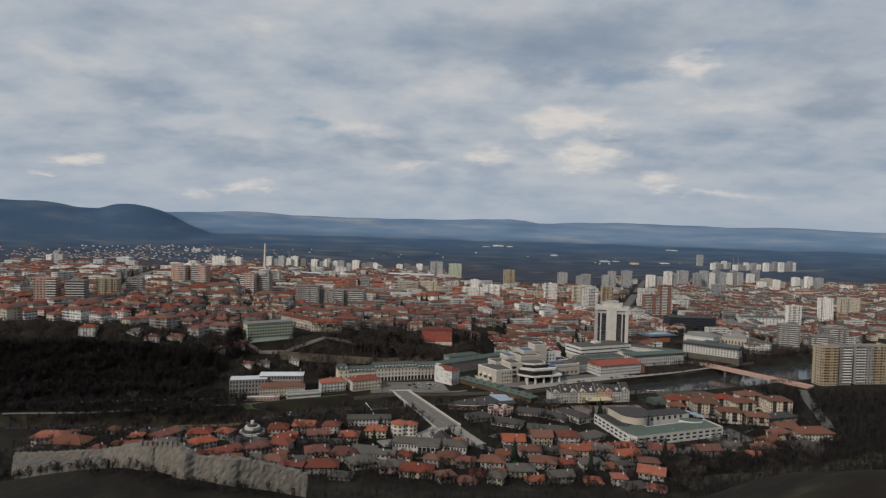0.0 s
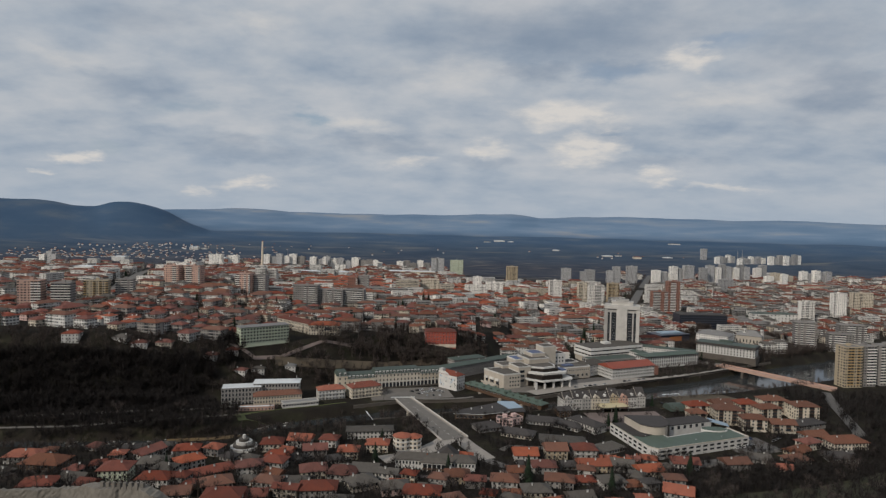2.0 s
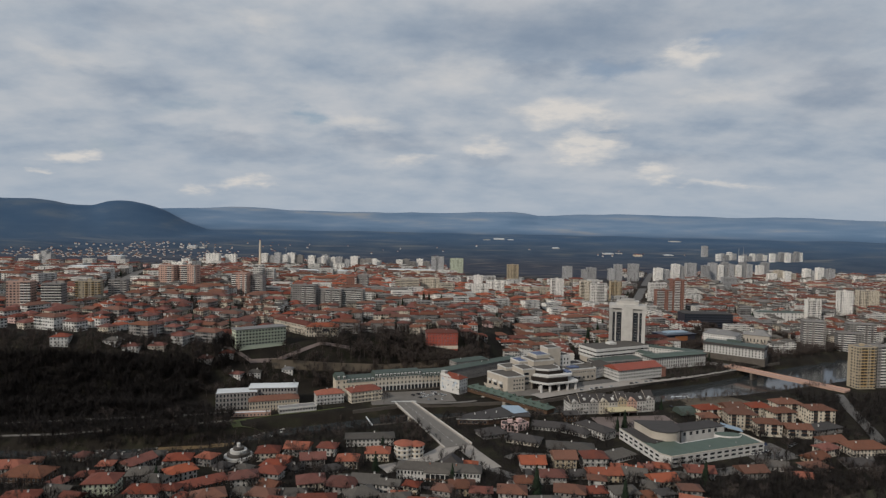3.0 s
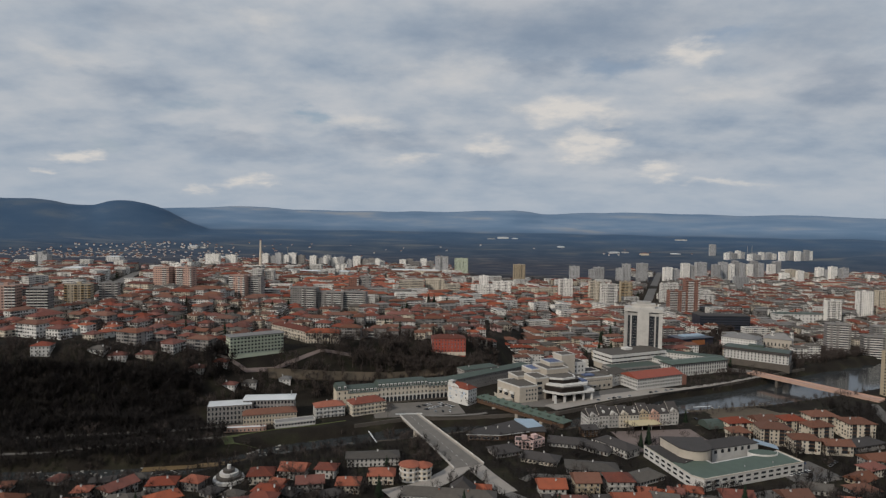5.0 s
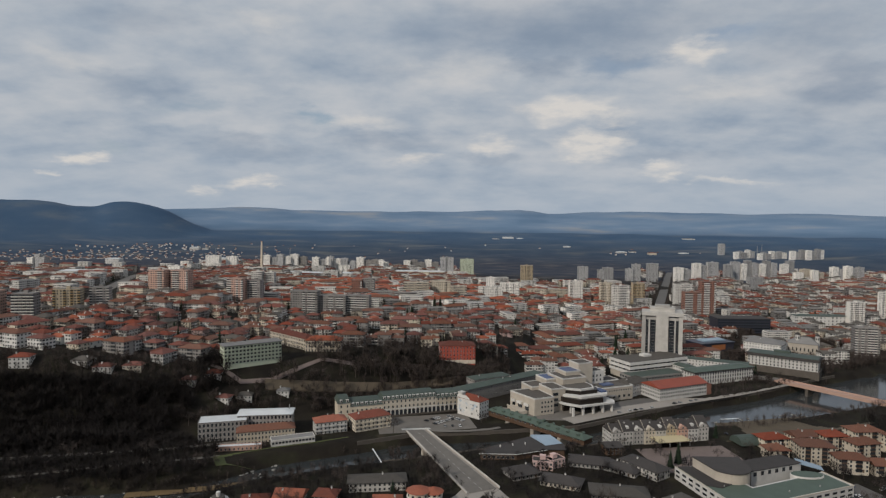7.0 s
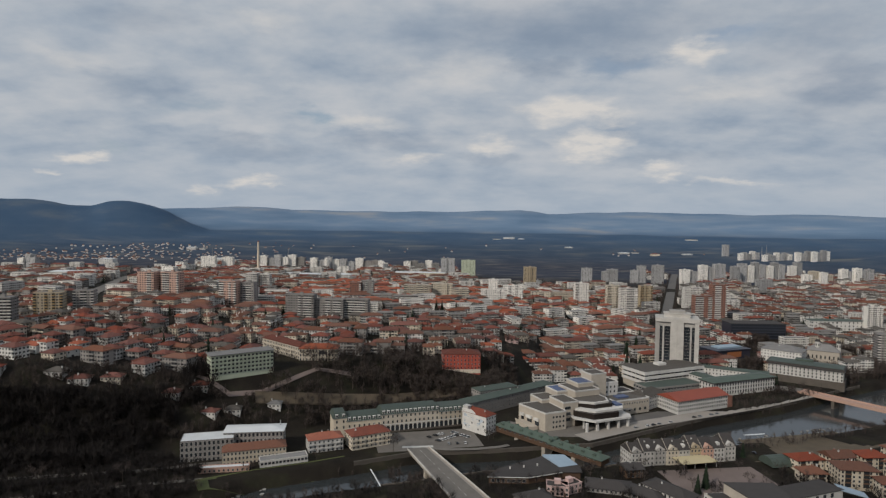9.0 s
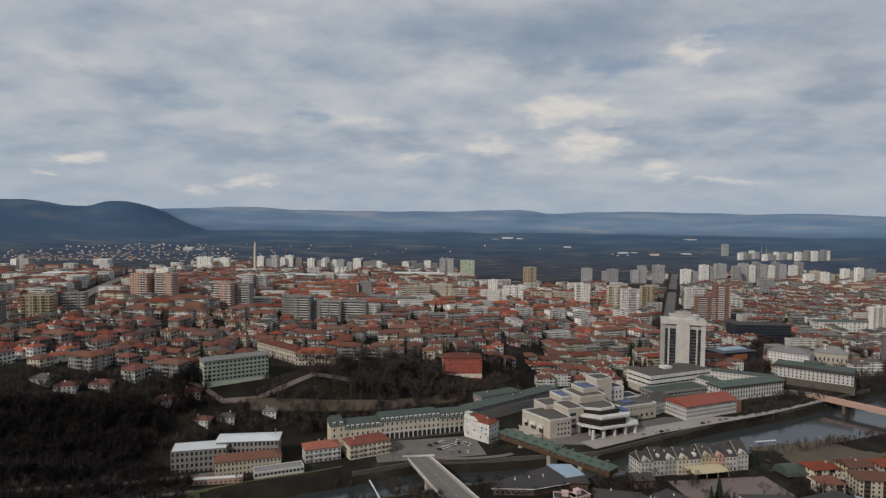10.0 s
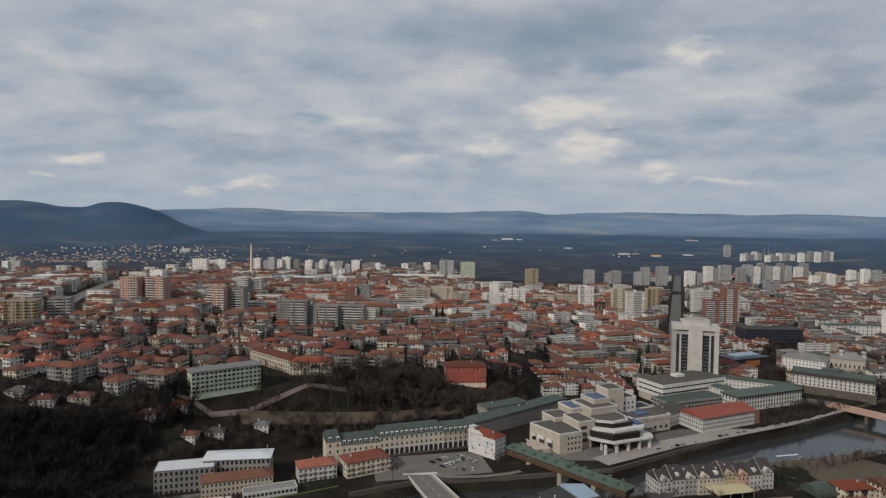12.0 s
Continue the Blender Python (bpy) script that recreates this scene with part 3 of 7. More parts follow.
def make_house(name, label, category, m, L, W, n, sh=3.0, roof="hip", wall="white", top="tile", wins="each", step=2.6, ww=1.1, wh=1.4,
               rise=None, over=0.6, chimneys=1, balc=0, sides=(0, 1, 2, 3), group="", found=5.0, arch0=False, parapet=0.5, bands=False, blank=()):
    """A building: walls, roof, chimneys, windows, balconies. m stands at its base."""
    t = thing(name, label, category, m, group)
    H = n * sh + 0.3
    s = Shape().box(-L / 2, L / 2, -W / 2, W / 2, -found, H)
    if roof == "gable":
        rr = rise or W * 0.33
        s.add([(-L / 2, -W / 2, H), (-L / 2, W / 2, H), (-L / 2, 0, H + rr * 0.97)], [(0, 2, 1)])
        s.add([(L / 2, -W / 2, H), (L / 2, W / 2, H), (L / 2, 0, H + rr * 0.97)], [(0, 1, 2)])
    part("wall", s, M[wall], t)
    if roof in ("hip", "gable"):
        rr = rise or min(W, L) * (0.24 if roof == "hip" else 0.33)
        q = Shape().hip(L, W, H + 0.12, rr, over, gable=roof == "gable")
        part("roof", q, M[top], t)
        for k in range(chimneys):
            x, y = rng.uniform(-0.35, 0.35) * L, rng.choice((-1, 1)) * W * 0.14
            c = Shape().box(-0.4, 0.4, -0.35, 0.35, -0.5, 1.8)
            ch = part("chimney", c, M["brick" if k % 2 else "white"], t, at=pose(x, y, H + rr * 0.55))
            part("chimney_cap", Shape().box(-0.5, 0.5, -0.45, 0.45, 1.8, 2.0), M["flat"], ch, "grey concrete chimney cap")
    else:
        q = Shape().box(-L / 2 + 0.3, L / 2 - 0.3, -W / 2 + 0.3, W / 2 - 0.3, H - 0.1, H + 0.08)
        part("roof", q, M[top], t)
        p = Shape()
        for x0, x1, y0, y1 in ((-L / 2 - 0.1, L / 2 + 0.1, -W / 2 - 0.1, -W / 2 + 0.3), (-L / 2 - 0.1, L / 2 + 0.1, W / 2 - 0.3, W / 2 + 0.1), (-L / 2 - 0.1, -L / 2 + 0.3, -W / 2 + 0.3, W / 2 - 0.3), (L / 2 - 0.3, L / 2 + 0.1, -W / 2 + 0.3, W / 2 - 0.3)):
            p.box(x0, x1, y0, y1, H - 0.25, H + parapet)
        part("parapet", p, M[wall], t)
        for k in range(chimneys):
            x = (k + 0.5) / chimneys * L - L / 2
            part("stair_house", Shape().box(-1.8, 1.8, -1.6, 1.6, 0, 2.4).box(-2.0, 2.0, -1.8, 1.8, 2.4, 2.6), M[wall], t, at=pose(x, 0.1 * W, H))
    joined = Shape()
    bal = Shape()
    if wins == "each":
        for side in range(4):
            length = L if side % 2 == 0 else W
            for f in range(n):
                z = f * sh + sh * 0.55
                for k, u in enumerate(slots(length, step)):
                    if side in blank:
                        continue
                    if side % 2 == 0 and balc and f > 0 and k % balc == 0:
                        mm = side_pose(side, L, W, u, f * sh)
                        w2 = step * 0.62
                        bb = Shape().box(-w2, w2, -1.2, 0.02, 0, 0.15).box(-w2, w2, -1.2, -1.08, 0.15, 1.05)
                        bb.box(-w2, -w2 + 0.1, -1.08, 0.02, 0.15, 1.05).box(w2 - 0.1, w2, -1.08, 0.02, 0.15, 1.05)
                        bal.add([mm @ Vector(p) for p in bb.v], bb.f)
                    ar = arch0 and f == 0
                    if side in sides:
                        part("window", window_mesh(ww, wh if not ar else sh * 0.8, ar), None, t, at=side_pose(side, L, W, u, z if not ar else sh * 0.42))
                    elif rng.random() > 0.12:
                        mm = side_pose(side, L, W, u, z)
                        bb = Shape().box(-ww / 2, ww / 2, -0.06, 0.05, -wh / 2, wh / 2)
                        joined.add([mm @ Vector(p) for p in bb.v], [bb.f[i] for i in (0, 1, 2, 3, 5)])
    else:
        facade(joined, bal, pose(0, 0, 0), L, W, n, sh, 0.5 if bands else 0.3 if balc else 0.0, step)
    if joined.v:
        part("glazing", joined, M["pane"], t, kind="stuff")
    if bal.v:
        part("loggia_front", bal, M["ochre" if wall == "tan" and bands else "panel" if bands else wall], t, kind="stuff")
    return t


def on_ground(x, y, rot=0.0, L=4.0, W=4.0):
    c, s = math.cos(radians(rot)), math.sin(radians(rot))
    z = min(float(ground(x + c * a - s * b, y + s * a + c * b)) for a in (-L / 2, 0, L / 2) for b in (-W / 2, 0, W / 2))
    return pose(x, y, z, 0, 0, rot)


def between(ax, ay, bx, by, depth, z=None):
    """Pose, length for a building whose front runs from a to b (seen from the south), with the given depth behind it."""
    L = math.hypot(bx - ax, by - ay)
    rot = math.degrees(math.atan2(by - ay, bx - ax))
    nx, ny = -(by - ay) / L, (bx - ax) / L
    cx, cy = (ax + bx) / 2 + nx * depth / 2, (ay + by) / 2 + ny * depth / 2
    m = on_ground(cx, cy, rot, L, depth)
    if z is not None:
        m.translation.z = z
    return m, L


USED = {}          # plots already built on, by cell of 50 m: x, y, radius


def claim(x, y, r):
    for i in range(int((x - r - 16) // 50), int((x + r + 16) // 50) + 1):
        for j in range(int((y - r - 16) // 50), int((y + r + 16) // 50) + 1):
            USED.setdefault((i, j), []).append((x, y, r))


def is_free(x, y, r):
    """Whether a plot of radius r, at most 16, lies clear of all others."""
    return all((x - a) ** 2 + (y - b) ** 2 > (r + c) ** 2 for a, b, c in USED.get((int(x // 50), int(y // 50)), ()))

# ---- ground, river, roads ----
def spaced(stops):
    out = [stops[0][0]]
    for (a, b, d) in stops:
        n = max(1, round((b - a) / d))
        out += [a + (b - a) * (k + 1) / n for k in range(n)]
    return np.array(out)


def build_ground():
    us = spaced([(-2600, -1020, 110), (-1020, -330, 11), (-330, 460, 5), (460, 900, 16), (900, 2600, 100)])
    vs = spaced([(-600, 60, 30), (60, 340, 10), (340, 720, 4), (720, 1300, 16), (1300, 2600, 50), (2600, 4650, 60), (4650, 4760, 55)])
    X, V = np.meshgrid(us, vs)
    th = np.arctan(X / 1250)
    b = smooth(V, 1200, 2600)
    x = X * (1 - b) + V * np.sin(th) * b
    y = V * (1 - b) + (20 + V * np.cos(th)) * b
    z = ground(x, y)
    r = np.hypot(x, y - 20)
    wob = np.array([noise.noise(Vector((p * 0.004, q * 0.004, 3.3))) for p, q in zip(x.ravel(), y.ravel())]).reshape(x.shape)
    z = z + wob * (0.6 + 8 * smooth(r, 2500, 3500)) * (np.abs(y - 480) > 120)
    nu, nv = len(us), len(vs)
    me = bpy.data.meshes.new("ground")
    idx = np.arange(nu * nv).reshape(nv, nu)
    f = np.stack([idx[:-1, :-1], idx[:-1, 1:], idx[1:, 1:], idx[1:, :-1]], -1).reshape(-1, 4)
    me.from_pydata(np.stack([x, y, z], -1).reshape(-1, 3).tolist(), [], f.tolist())
    me.polygons.foreach_set("use_smooth", [True] * len(me.polygons))
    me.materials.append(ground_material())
    tagged(new("ground", me), "winter ground of a river valley rising to wooded hills, far parts tinted with blue haze", "ground", kind="structure")


build_ground()


def build_water():
    xs = spaced([(-900, -300, 30), (-300, 420, 8), (420, 1400, 60)])
    n, f = river(xs)
    s = Shape()
    v = [(x, a - 2, -7.2) for x, a in zip(xs, n)] + [(x, b + 2, -7.2) for x, b in zip(xs, f)]
    k = len(xs)
    s.add(v, [(i, i + 1, k + i + 1, k + i) for i in range(k - 1)])
    solid("river", s, water_material(), "dark smooth river water between stone quays", "river", kind="structure")


build_water()


def ribbon(name, pts, width, mat, label, category, lift=0.25, kind="structure", z=None, step=6.0, thick=0.3, drape=False):
    """A road or path laid on the ground along pts."""
    out = []
    for (a, b), (c, d) in zip(pts, pts[1:]):
        n = max(1, int(math.hypot(c - a, d - b) / step))
        out += [(a + (c - a) * k / n, b + (d - b) * k / n) for k in range(n)]
    out.append(pts[-1])
    P = [Vector((x, y)) for x, y in out]
    s = Shape()
    v = []
    for i, p in enumerate(P):
        d = (P[min(i + 1, len(P) - 1)] - P[max(i - 1, 0)]).normalized()
        o = Vector((-d.y, d.x)) * width / 2
        hs = [float(land(*(p + o * e))) for e in (-1, 0, 1)]
        hz = (max(hs) if z is None else z) + lift
        tops = {e: float(ground(*(p + o * e))) + lift if drape else hz for e in (1, -1)}
        for e in (1, -1):
            v.append((p.x + o.x * e, p.y + o.y * e, tops[e]))
        for e in (1, -1):
            v.append((p.x + o.x * e, p.y + o.y * e, tops[e] - thick))
    f = []
    for i in range(len(P) - 1):
        a, b = 4 * i, 4 * i + 4
        f += [(a, a + 1, b + 1, b), (a + 2, a, b, b + 2), (a + 1, a + 3, b + 3, b + 1)]
    s.add(v, f)
    return solid(name, s, mat, label, category, kind=kind)


def quay(name, fn, x0, x1, off, z1, label):
    xs = np.arange(x0, x1 + 1, 8.0)
    s = Shape()
    for a, b in zip(xs, xs[1:]):
        ya, yb = float(fn(a)) + off, float(fn(b)) + off
        v = [(a, ya - 0.5, -9), (b, yb - 0.5, -9), (b, yb + 0.7, -9), (a, ya + 0.7, -9)]
        v += [(p, q, z1) for p, q, _ in v]
        s.add(v, [(4, 5, 6, 7), (0, 1, 5, 4), (2, 3, 7, 6), (1, 2, 6, 5), (3, 0, 4, 7)])
    solid(name, s, M["quay"], label, "quay wall", kind="structure")


quay("wall_quay_north", lambda x: river(x)[1], -62, 420, 1.5, 0.45, "grey stone quay wall along the far bank")
quay("wall_quay_south", lambda x: river(x)[0], -40, 200, -2.0, 0.35, "dark stone quay wall along the near bank")

# streets on both banks
ribbon("road_north_quay", [(-330, 426), (-262, 442), (-196, 456), (-120, 482)], 4.5, M["paving"], "narrow grey riverside lane below the wooded park", "road")
ribbon("road_lower", [(-330, 398), (-263, 408), (-205, 430), (-150, 446)], 3.5, M["paving"], "pale footpath along the wooded river bank", "path")
ribbon("pavement_promenade", [(100, 532), (160, 568), (273, 622), (352, 668)], 15, M["deck"], "pale paved riverside promenade", "pavement", z=0.5, lift=0.1)
ribbon("road_square", [(-52, 513), (-30, 518), (0, 525), (22, 530)], 38, M["paving"], "grey asphalt square with parking at the bridge head", "road", z=0.5, lift=0.05)
ribbon("pavement_culture", [(46, 556), (72, 546), (100, 546), (142, 566), (192, 592)], 24, M["paving"], "pale paved forecourt of the culture house", "pavement", z=0.42, lift=0.0)
ribbon("road_quay_street", [(150, 578), (190, 598), (275, 638), (332, 668)], 15, M["road"], "grey street behind the promenade", "road", z=0.46, lift=0.0)
ribbon("ground_gravel_bank", [(206, 508), (240, 516), (290, 532), (345, 556)], 34, M["grass"], "pale brown gravel flat with dry scrub by the river", "ground", lift=0.25, drape=True)
ribbon("pavement_square", [(140, 452), (205, 462)], 42, M["redpave"], "reddish paved square in front of the row houses", "pavement", z=0.5, lift=0.1)
ribbon("road_carpark", [(226, 398), (262, 408)], 26, M["road"], "grey asphalt car park beside the white building", "road", z=0.5, lift=0.05)
ribbon("road_old_town", [(58, 380), (66, 388), (92, 386), (128, 372), (152, 362), (196, 360), (232, 382), (262, 394)], 5.5, M["paving"], "narrow worn lane between the old houses", "road", lift=0.3, drape=True)
ribbon("road_school", [(-40, 330), (-12, 324), (20, 322), (52, 322), (58, 340)], 5, M["redpave"], "reddish trodden yard along the old school", "road", lift=0.3, drape=True)
ribbon("road_park", [(-196, 548), (-168, 540), (-146, 552), (-112, 590), (-84, 598)], 3.5, M["redpave"], "worn lane climbing past the green block", "road", lift=0.4, drape=True)
ribbon("road_boulevard", [(318, 985), (378, 1150), (471, 1396), (613, 1775), (701, 2004)], 18, M["road"], "long straight grey boulevard leading out of town", "road")
ribbon("road_west", [(-440, 790), (-478, 860), (-565, 1067), (-692, 1360), (-730, 1500)], 19, M["paving"], "pale grey road climbing out of the town", "road", lift=0.6)
ribbon("road_east_bank", [(300, 380), (345, 430), (372, 500), (398, 560)], 9, M["road"], "grey street along the foot of the wooded slope", "road", lift=0.5)
ribbon("road_bridge_head", [(22, 405), (15, 390), (5, 376), (-8, 364), (-24, 354)], 14, M["deck"], "pale street bending down from the bridge", "road", lift=0.35)
ribbon("road_bridge_fork", [(28, 404), (36, 386), (48, 362)], 12, M["deck"], "pale street forking off at the bridge head", "road", lift=0.3)
ribbon("pavement_quay", [(-10, 503.5), (0, 502), (20, 504), (37, 509), (44, 513)], 3.5, M["paving"], "pale coping walk along the quay", "pavement", z=0.9, lift=0.2)
ribbon("road_old_town", [(46, 362), (60, 345), (150, 350), (215, 372)], 7, M["road"], "narrow grey street of the old town", "road")


def street_bridge():
    t = thing("street_bridge", "pale concrete road bridge with white railings over the river", "bridge", pose(-20.5, 503, 0.9, 0, 0, -66.0))
    Lb = 113.0
    d = Shape()
    a, b = 7.8, 10.9      # half widths, the deck widens to the near bank
    d.prism([(0, -a), (Lb, -b), (Lb, b), (0, a)], -1.4, 0.0)
    part("deck", d, M["deck"], t)
    r = Shape().prism([(0, -a + 2), (Lb, -b + 2), (Lb, b - 2), (0, a - 2)], 0.004, 0.03)
    part("roadway", r, M["paving"], t)
    for k in range(14):
        part("lane_mark", Shape().box(4 + 8 * k, 7.5 + 8 * k, -0.12, 0.12, 0.034, 0.04), M["line"], t)
    for x in (30, 62, 94):
        part("pier", Shape().prism([(x - 1.5, -7), (x + 1.5, -7), (x + 1.5, 7), (x - 1.5, 7)], -10.5, -1.4), M["concrete"], t)
    for sgn in (-1, 1):
        k = Shape().prism([(0, sgn * a - 0.3), (Lb, sgn * b - 0.3), (Lb, sgn * b + 0.3), (0, sgn * a + 0.3)], 0.0, 0.25)
        part("kerb", k, M["concrete"], t)
        rail = Shape()
        for zz in (0.55, 0.85, 1.15):
            rail.tube((0, sgn * a, zz), (Lb, sgn * b, zz), 0.15, 0.15, 4)
        part("railing", rail, M["white"], t)
        n = 42
        post = Shape().box(-0.35, 0.35, -0.12, 0.12, 0.2, 1.3).mesh("post", M["white"])
        for i in range(n + 1):
            x = Lb * i / n
            part("post", post, None, t, at=pose(x, sgn * (a + (b - a) * x / Lb), 0))
    for k in range(10):
        claim(-20.5 + 5.1 * k, 503 - 11.5 * k, 12.5)


street_bridge()


def covered_bridge():
    m, L = between(36, 542, 101, 476, 11.0)
    m.translation.z = 0.6
    t = thing("covered_bridge", "long timber covered bridge with a green roof and small dormers", "bridge", m)
    W = 11.0
    part("deck", Shape().box(-L / 2, L / 2, -W / 2, W / 2, 0.6, 1.6), M["wood"], t)
    part("wall", Shape().box(-L / 2, L / 2, -W / 2 + 0.5, W / 2 - 0.5, 1.6, 5.2), M["wood"], t)
    part("roof", Shape().hip(L * 0.56, W, 5.4, 2.6, 0.9), M["palegreen"], t, at=pose(-0.22 * L, 0, 0))
    part("roof", Shape().hip(L * 0.46, W, 4.8, 2.6, 0.7), M["palegreen"], t, at=pose(0.275 * L, -0.7, 0))
    pier = Shape().prism([(-1.5, -6), (0, -8), (1.5, -6), (1.5, 6), (0, 8), (-1.5, 6)], -9.5, 0.6).mesh("pier", M["concrete"])
    for u in (-0.27, 0.0, 0.27):
        part("pier", pier, None, t, at=pose(u * L, 0, 0))
    dorm = Shape().box(-0.9, 0.9, -1.3, 1.0, 0, 1.1).hip(1.8, 2.3, 1.15, 0.7, 0.2, gable=True)
    dm = dorm.mesh("dormer", M["palegreen"])
    for i in range(10):
        for sgn in (-1, 1):
            part("dormer", dm, None, t, at=pose((i - 4.5) * L / 10.4, sgn * 3.2 - 0.4, 6.1 - 0.5 * (i > 5), 0, 0, 90))
    win = window_mesh(2.4, 1.3)
    for i in range(18):
        part("window", win, None, t, at=pose((i - 8.5) * L / 19, -W / 2 + 0.48, 3.9))
    claim(55, 525, 14), claim(75, 505, 14), claim(95, 482, 14)


covered_bridge()


def east_bridge():
    m, L = between(336, 668, 408, 566, 13.0)
    m.translation.z = 1.6
    t = thing("east_bridge", "pinkish paved concrete bridge on low piers over the river", "bridge", m)
    part("deck", Shape().box(-L / 2, L / 2, -6.5, 6.5, -1.3, 0.3), M["sand"], t)
    for sgn in (-1, 1):
        part("parapet", Shape().box(-L / 2, L / 2, sgn * 6.3 - 0.2, sgn * 6.3 + 0.2, 0.3, 1.3), M["sand"], t)
    for u in (-0.25, 0.25):
        part("pier", Shape().box(u * L - 1.2, u * L + 1.2, -5.5, 5.5, -12, -1.3), M["quay"], t)
    for sgn in (-1, 1):
        part("lane_line", Shape().box(-L / 2, L / 2, sgn * 3.2, sgn * 3.2 + 0.15, 0.304, 0.31), M["line"], t)


east_bridge()

for k in range(60):
    y = 985 + 17 * k
    claim(float(np.interp(y, (985, 1150, 1396, 1775, 2004), (318, 378, 471, 613, 701))), y, 13)
for k in range(30):
    c = k / 29
    yy = 790 + 700 * c
    claim(float(np.interp(yy, (790, 860, 1067, 1360, 1500), (-440, -478, -565, -692, -730))) + 8, yy, 19)
ribbon("ground_terrace", [(-150, 546), (-95, 570), (-45, 594), (-17, 610), (29, 626), (66, 672)], 8, M["grass"], "dry brown grass terrace below the park trees", "ground", lift=0.9, thick=1.5, drape=True)
ribbon("ground_river_meadow", [(-150, 437), (-118, 455), (-92, 466), (-66, 480)], 17, M["greengrass"], "dull green grass strip along the river", "ground", lift=0.35, drape=True)
ribbon("pavement_crossing", [(-32, 505.5), (-10, 508.5)], 3.2, M["line"], "white striped pedestrian crossing at the bridge head", "crossing", z=0.62, lift=0.04, thick=0.03)
ribbon("ground_river_bar", [(-190, 401), (-165, 407), (-140, 414), (-112, 424)], 7, M["reed"], "ochre dry reed bar along the river", "ground", z=-6.4, lift=0.0)


for path in (((-330, 426), (-262, 442), (-196, 456), (-120, 482)), ((-330, 398), (-263, 408), (-205, 430), (-150, 446))):
    for (ax, ay), (bx, by) in zip(path, path[1:]):
        for k in range(12):
            claim(ax + (bx - ax) * k / 12, ay + (by - ay) * k / 12 - 1.5, 4.0)
for x, y in ((-140, 443), (-128, 450), (-116, 456), (-104, 461), (-92, 466), (-80, 473)):
    claim(x, y, 8)


def river_stones():
    """Pale boulders in the shallow water."""
    r = random.Random(8)
    s = Shape()
    for k in range(220):
        x = r.uniform(-260, -112) if k % 3 else r.uniform(228, 330)
        n, f = river(x)
        y = float(n + (f - n) * r.uniform(0.3, 0.95)) if x < 0 else float(n + r.uniform(2, 26))
        q = r.uniform(0.3, 1.1)
        pts = [(x + q * r.uniform(0.6, 1.2) * a, y + q * r.uniform(0.6, 1.2) * b, -7.6 + (q * r.uniform(0.7, 1.1) if c else -0.6)) for c in (0, 1) for a, b in ((-1, -1), (1, -1), (1, 1), (-1, 1))]
        s.add(pts, [(4, 5, 6, 7), (0, 1, 5, 4), (1, 2, 6, 5), (2, 3, 7, 6), (3, 0, 4, 7)])
    solid("river_stones", s, M["pebble"], "pale boulders strewn in the shallow river", "stones", kind="stuff")


river_stones()
for x, y in ((14, 396), (9, 388), (4, 378), (-3, 367), (-13, 359), (-22, 353), (20, 386), (28, 392), (34, 398), (37, 385), (42, 375), (47, 365)):
    claim(x, y, 9)
ribbon("ground_hill_meadow", [(165, 284), (210, 297), (255, 311), (300, 334), (345, 362)], 26, M["olive"], "olive brown grass on the near hillside", "ground", lift=0.4, drape=True)
ribbon("ground_hill_bare", [(282, 326), (310, 341), (345, 360)], 7, M["grass"], "bare pale earth on the near hillside", "ground", lift=0.7, drape=True)
ribbon("ground_sand_bank", [(228, 541), (262, 550), (318, 566)], 22, M["grass"], "pale dry sand bank with scrub by the river", "ground", z=-5.9, lift=0.0)
solid("weir_foam", Shape().add([(238, 566, -7.1), (256, 570, -7.1), (257, 572.5, -7.05), (238, 568, -7.05)], [(0, 1, 2, 3)]), M["whiteroof"], "white foam streak at a low weir", "water", kind="structure")
solid("river_pipe", Shape().tube((-50.5, 478, -4.6), (-38.5, 446, -4.6), 0.45, 0.45, 8), M["whiteroof"], "white pipeline crossing just above the river", "pipe")

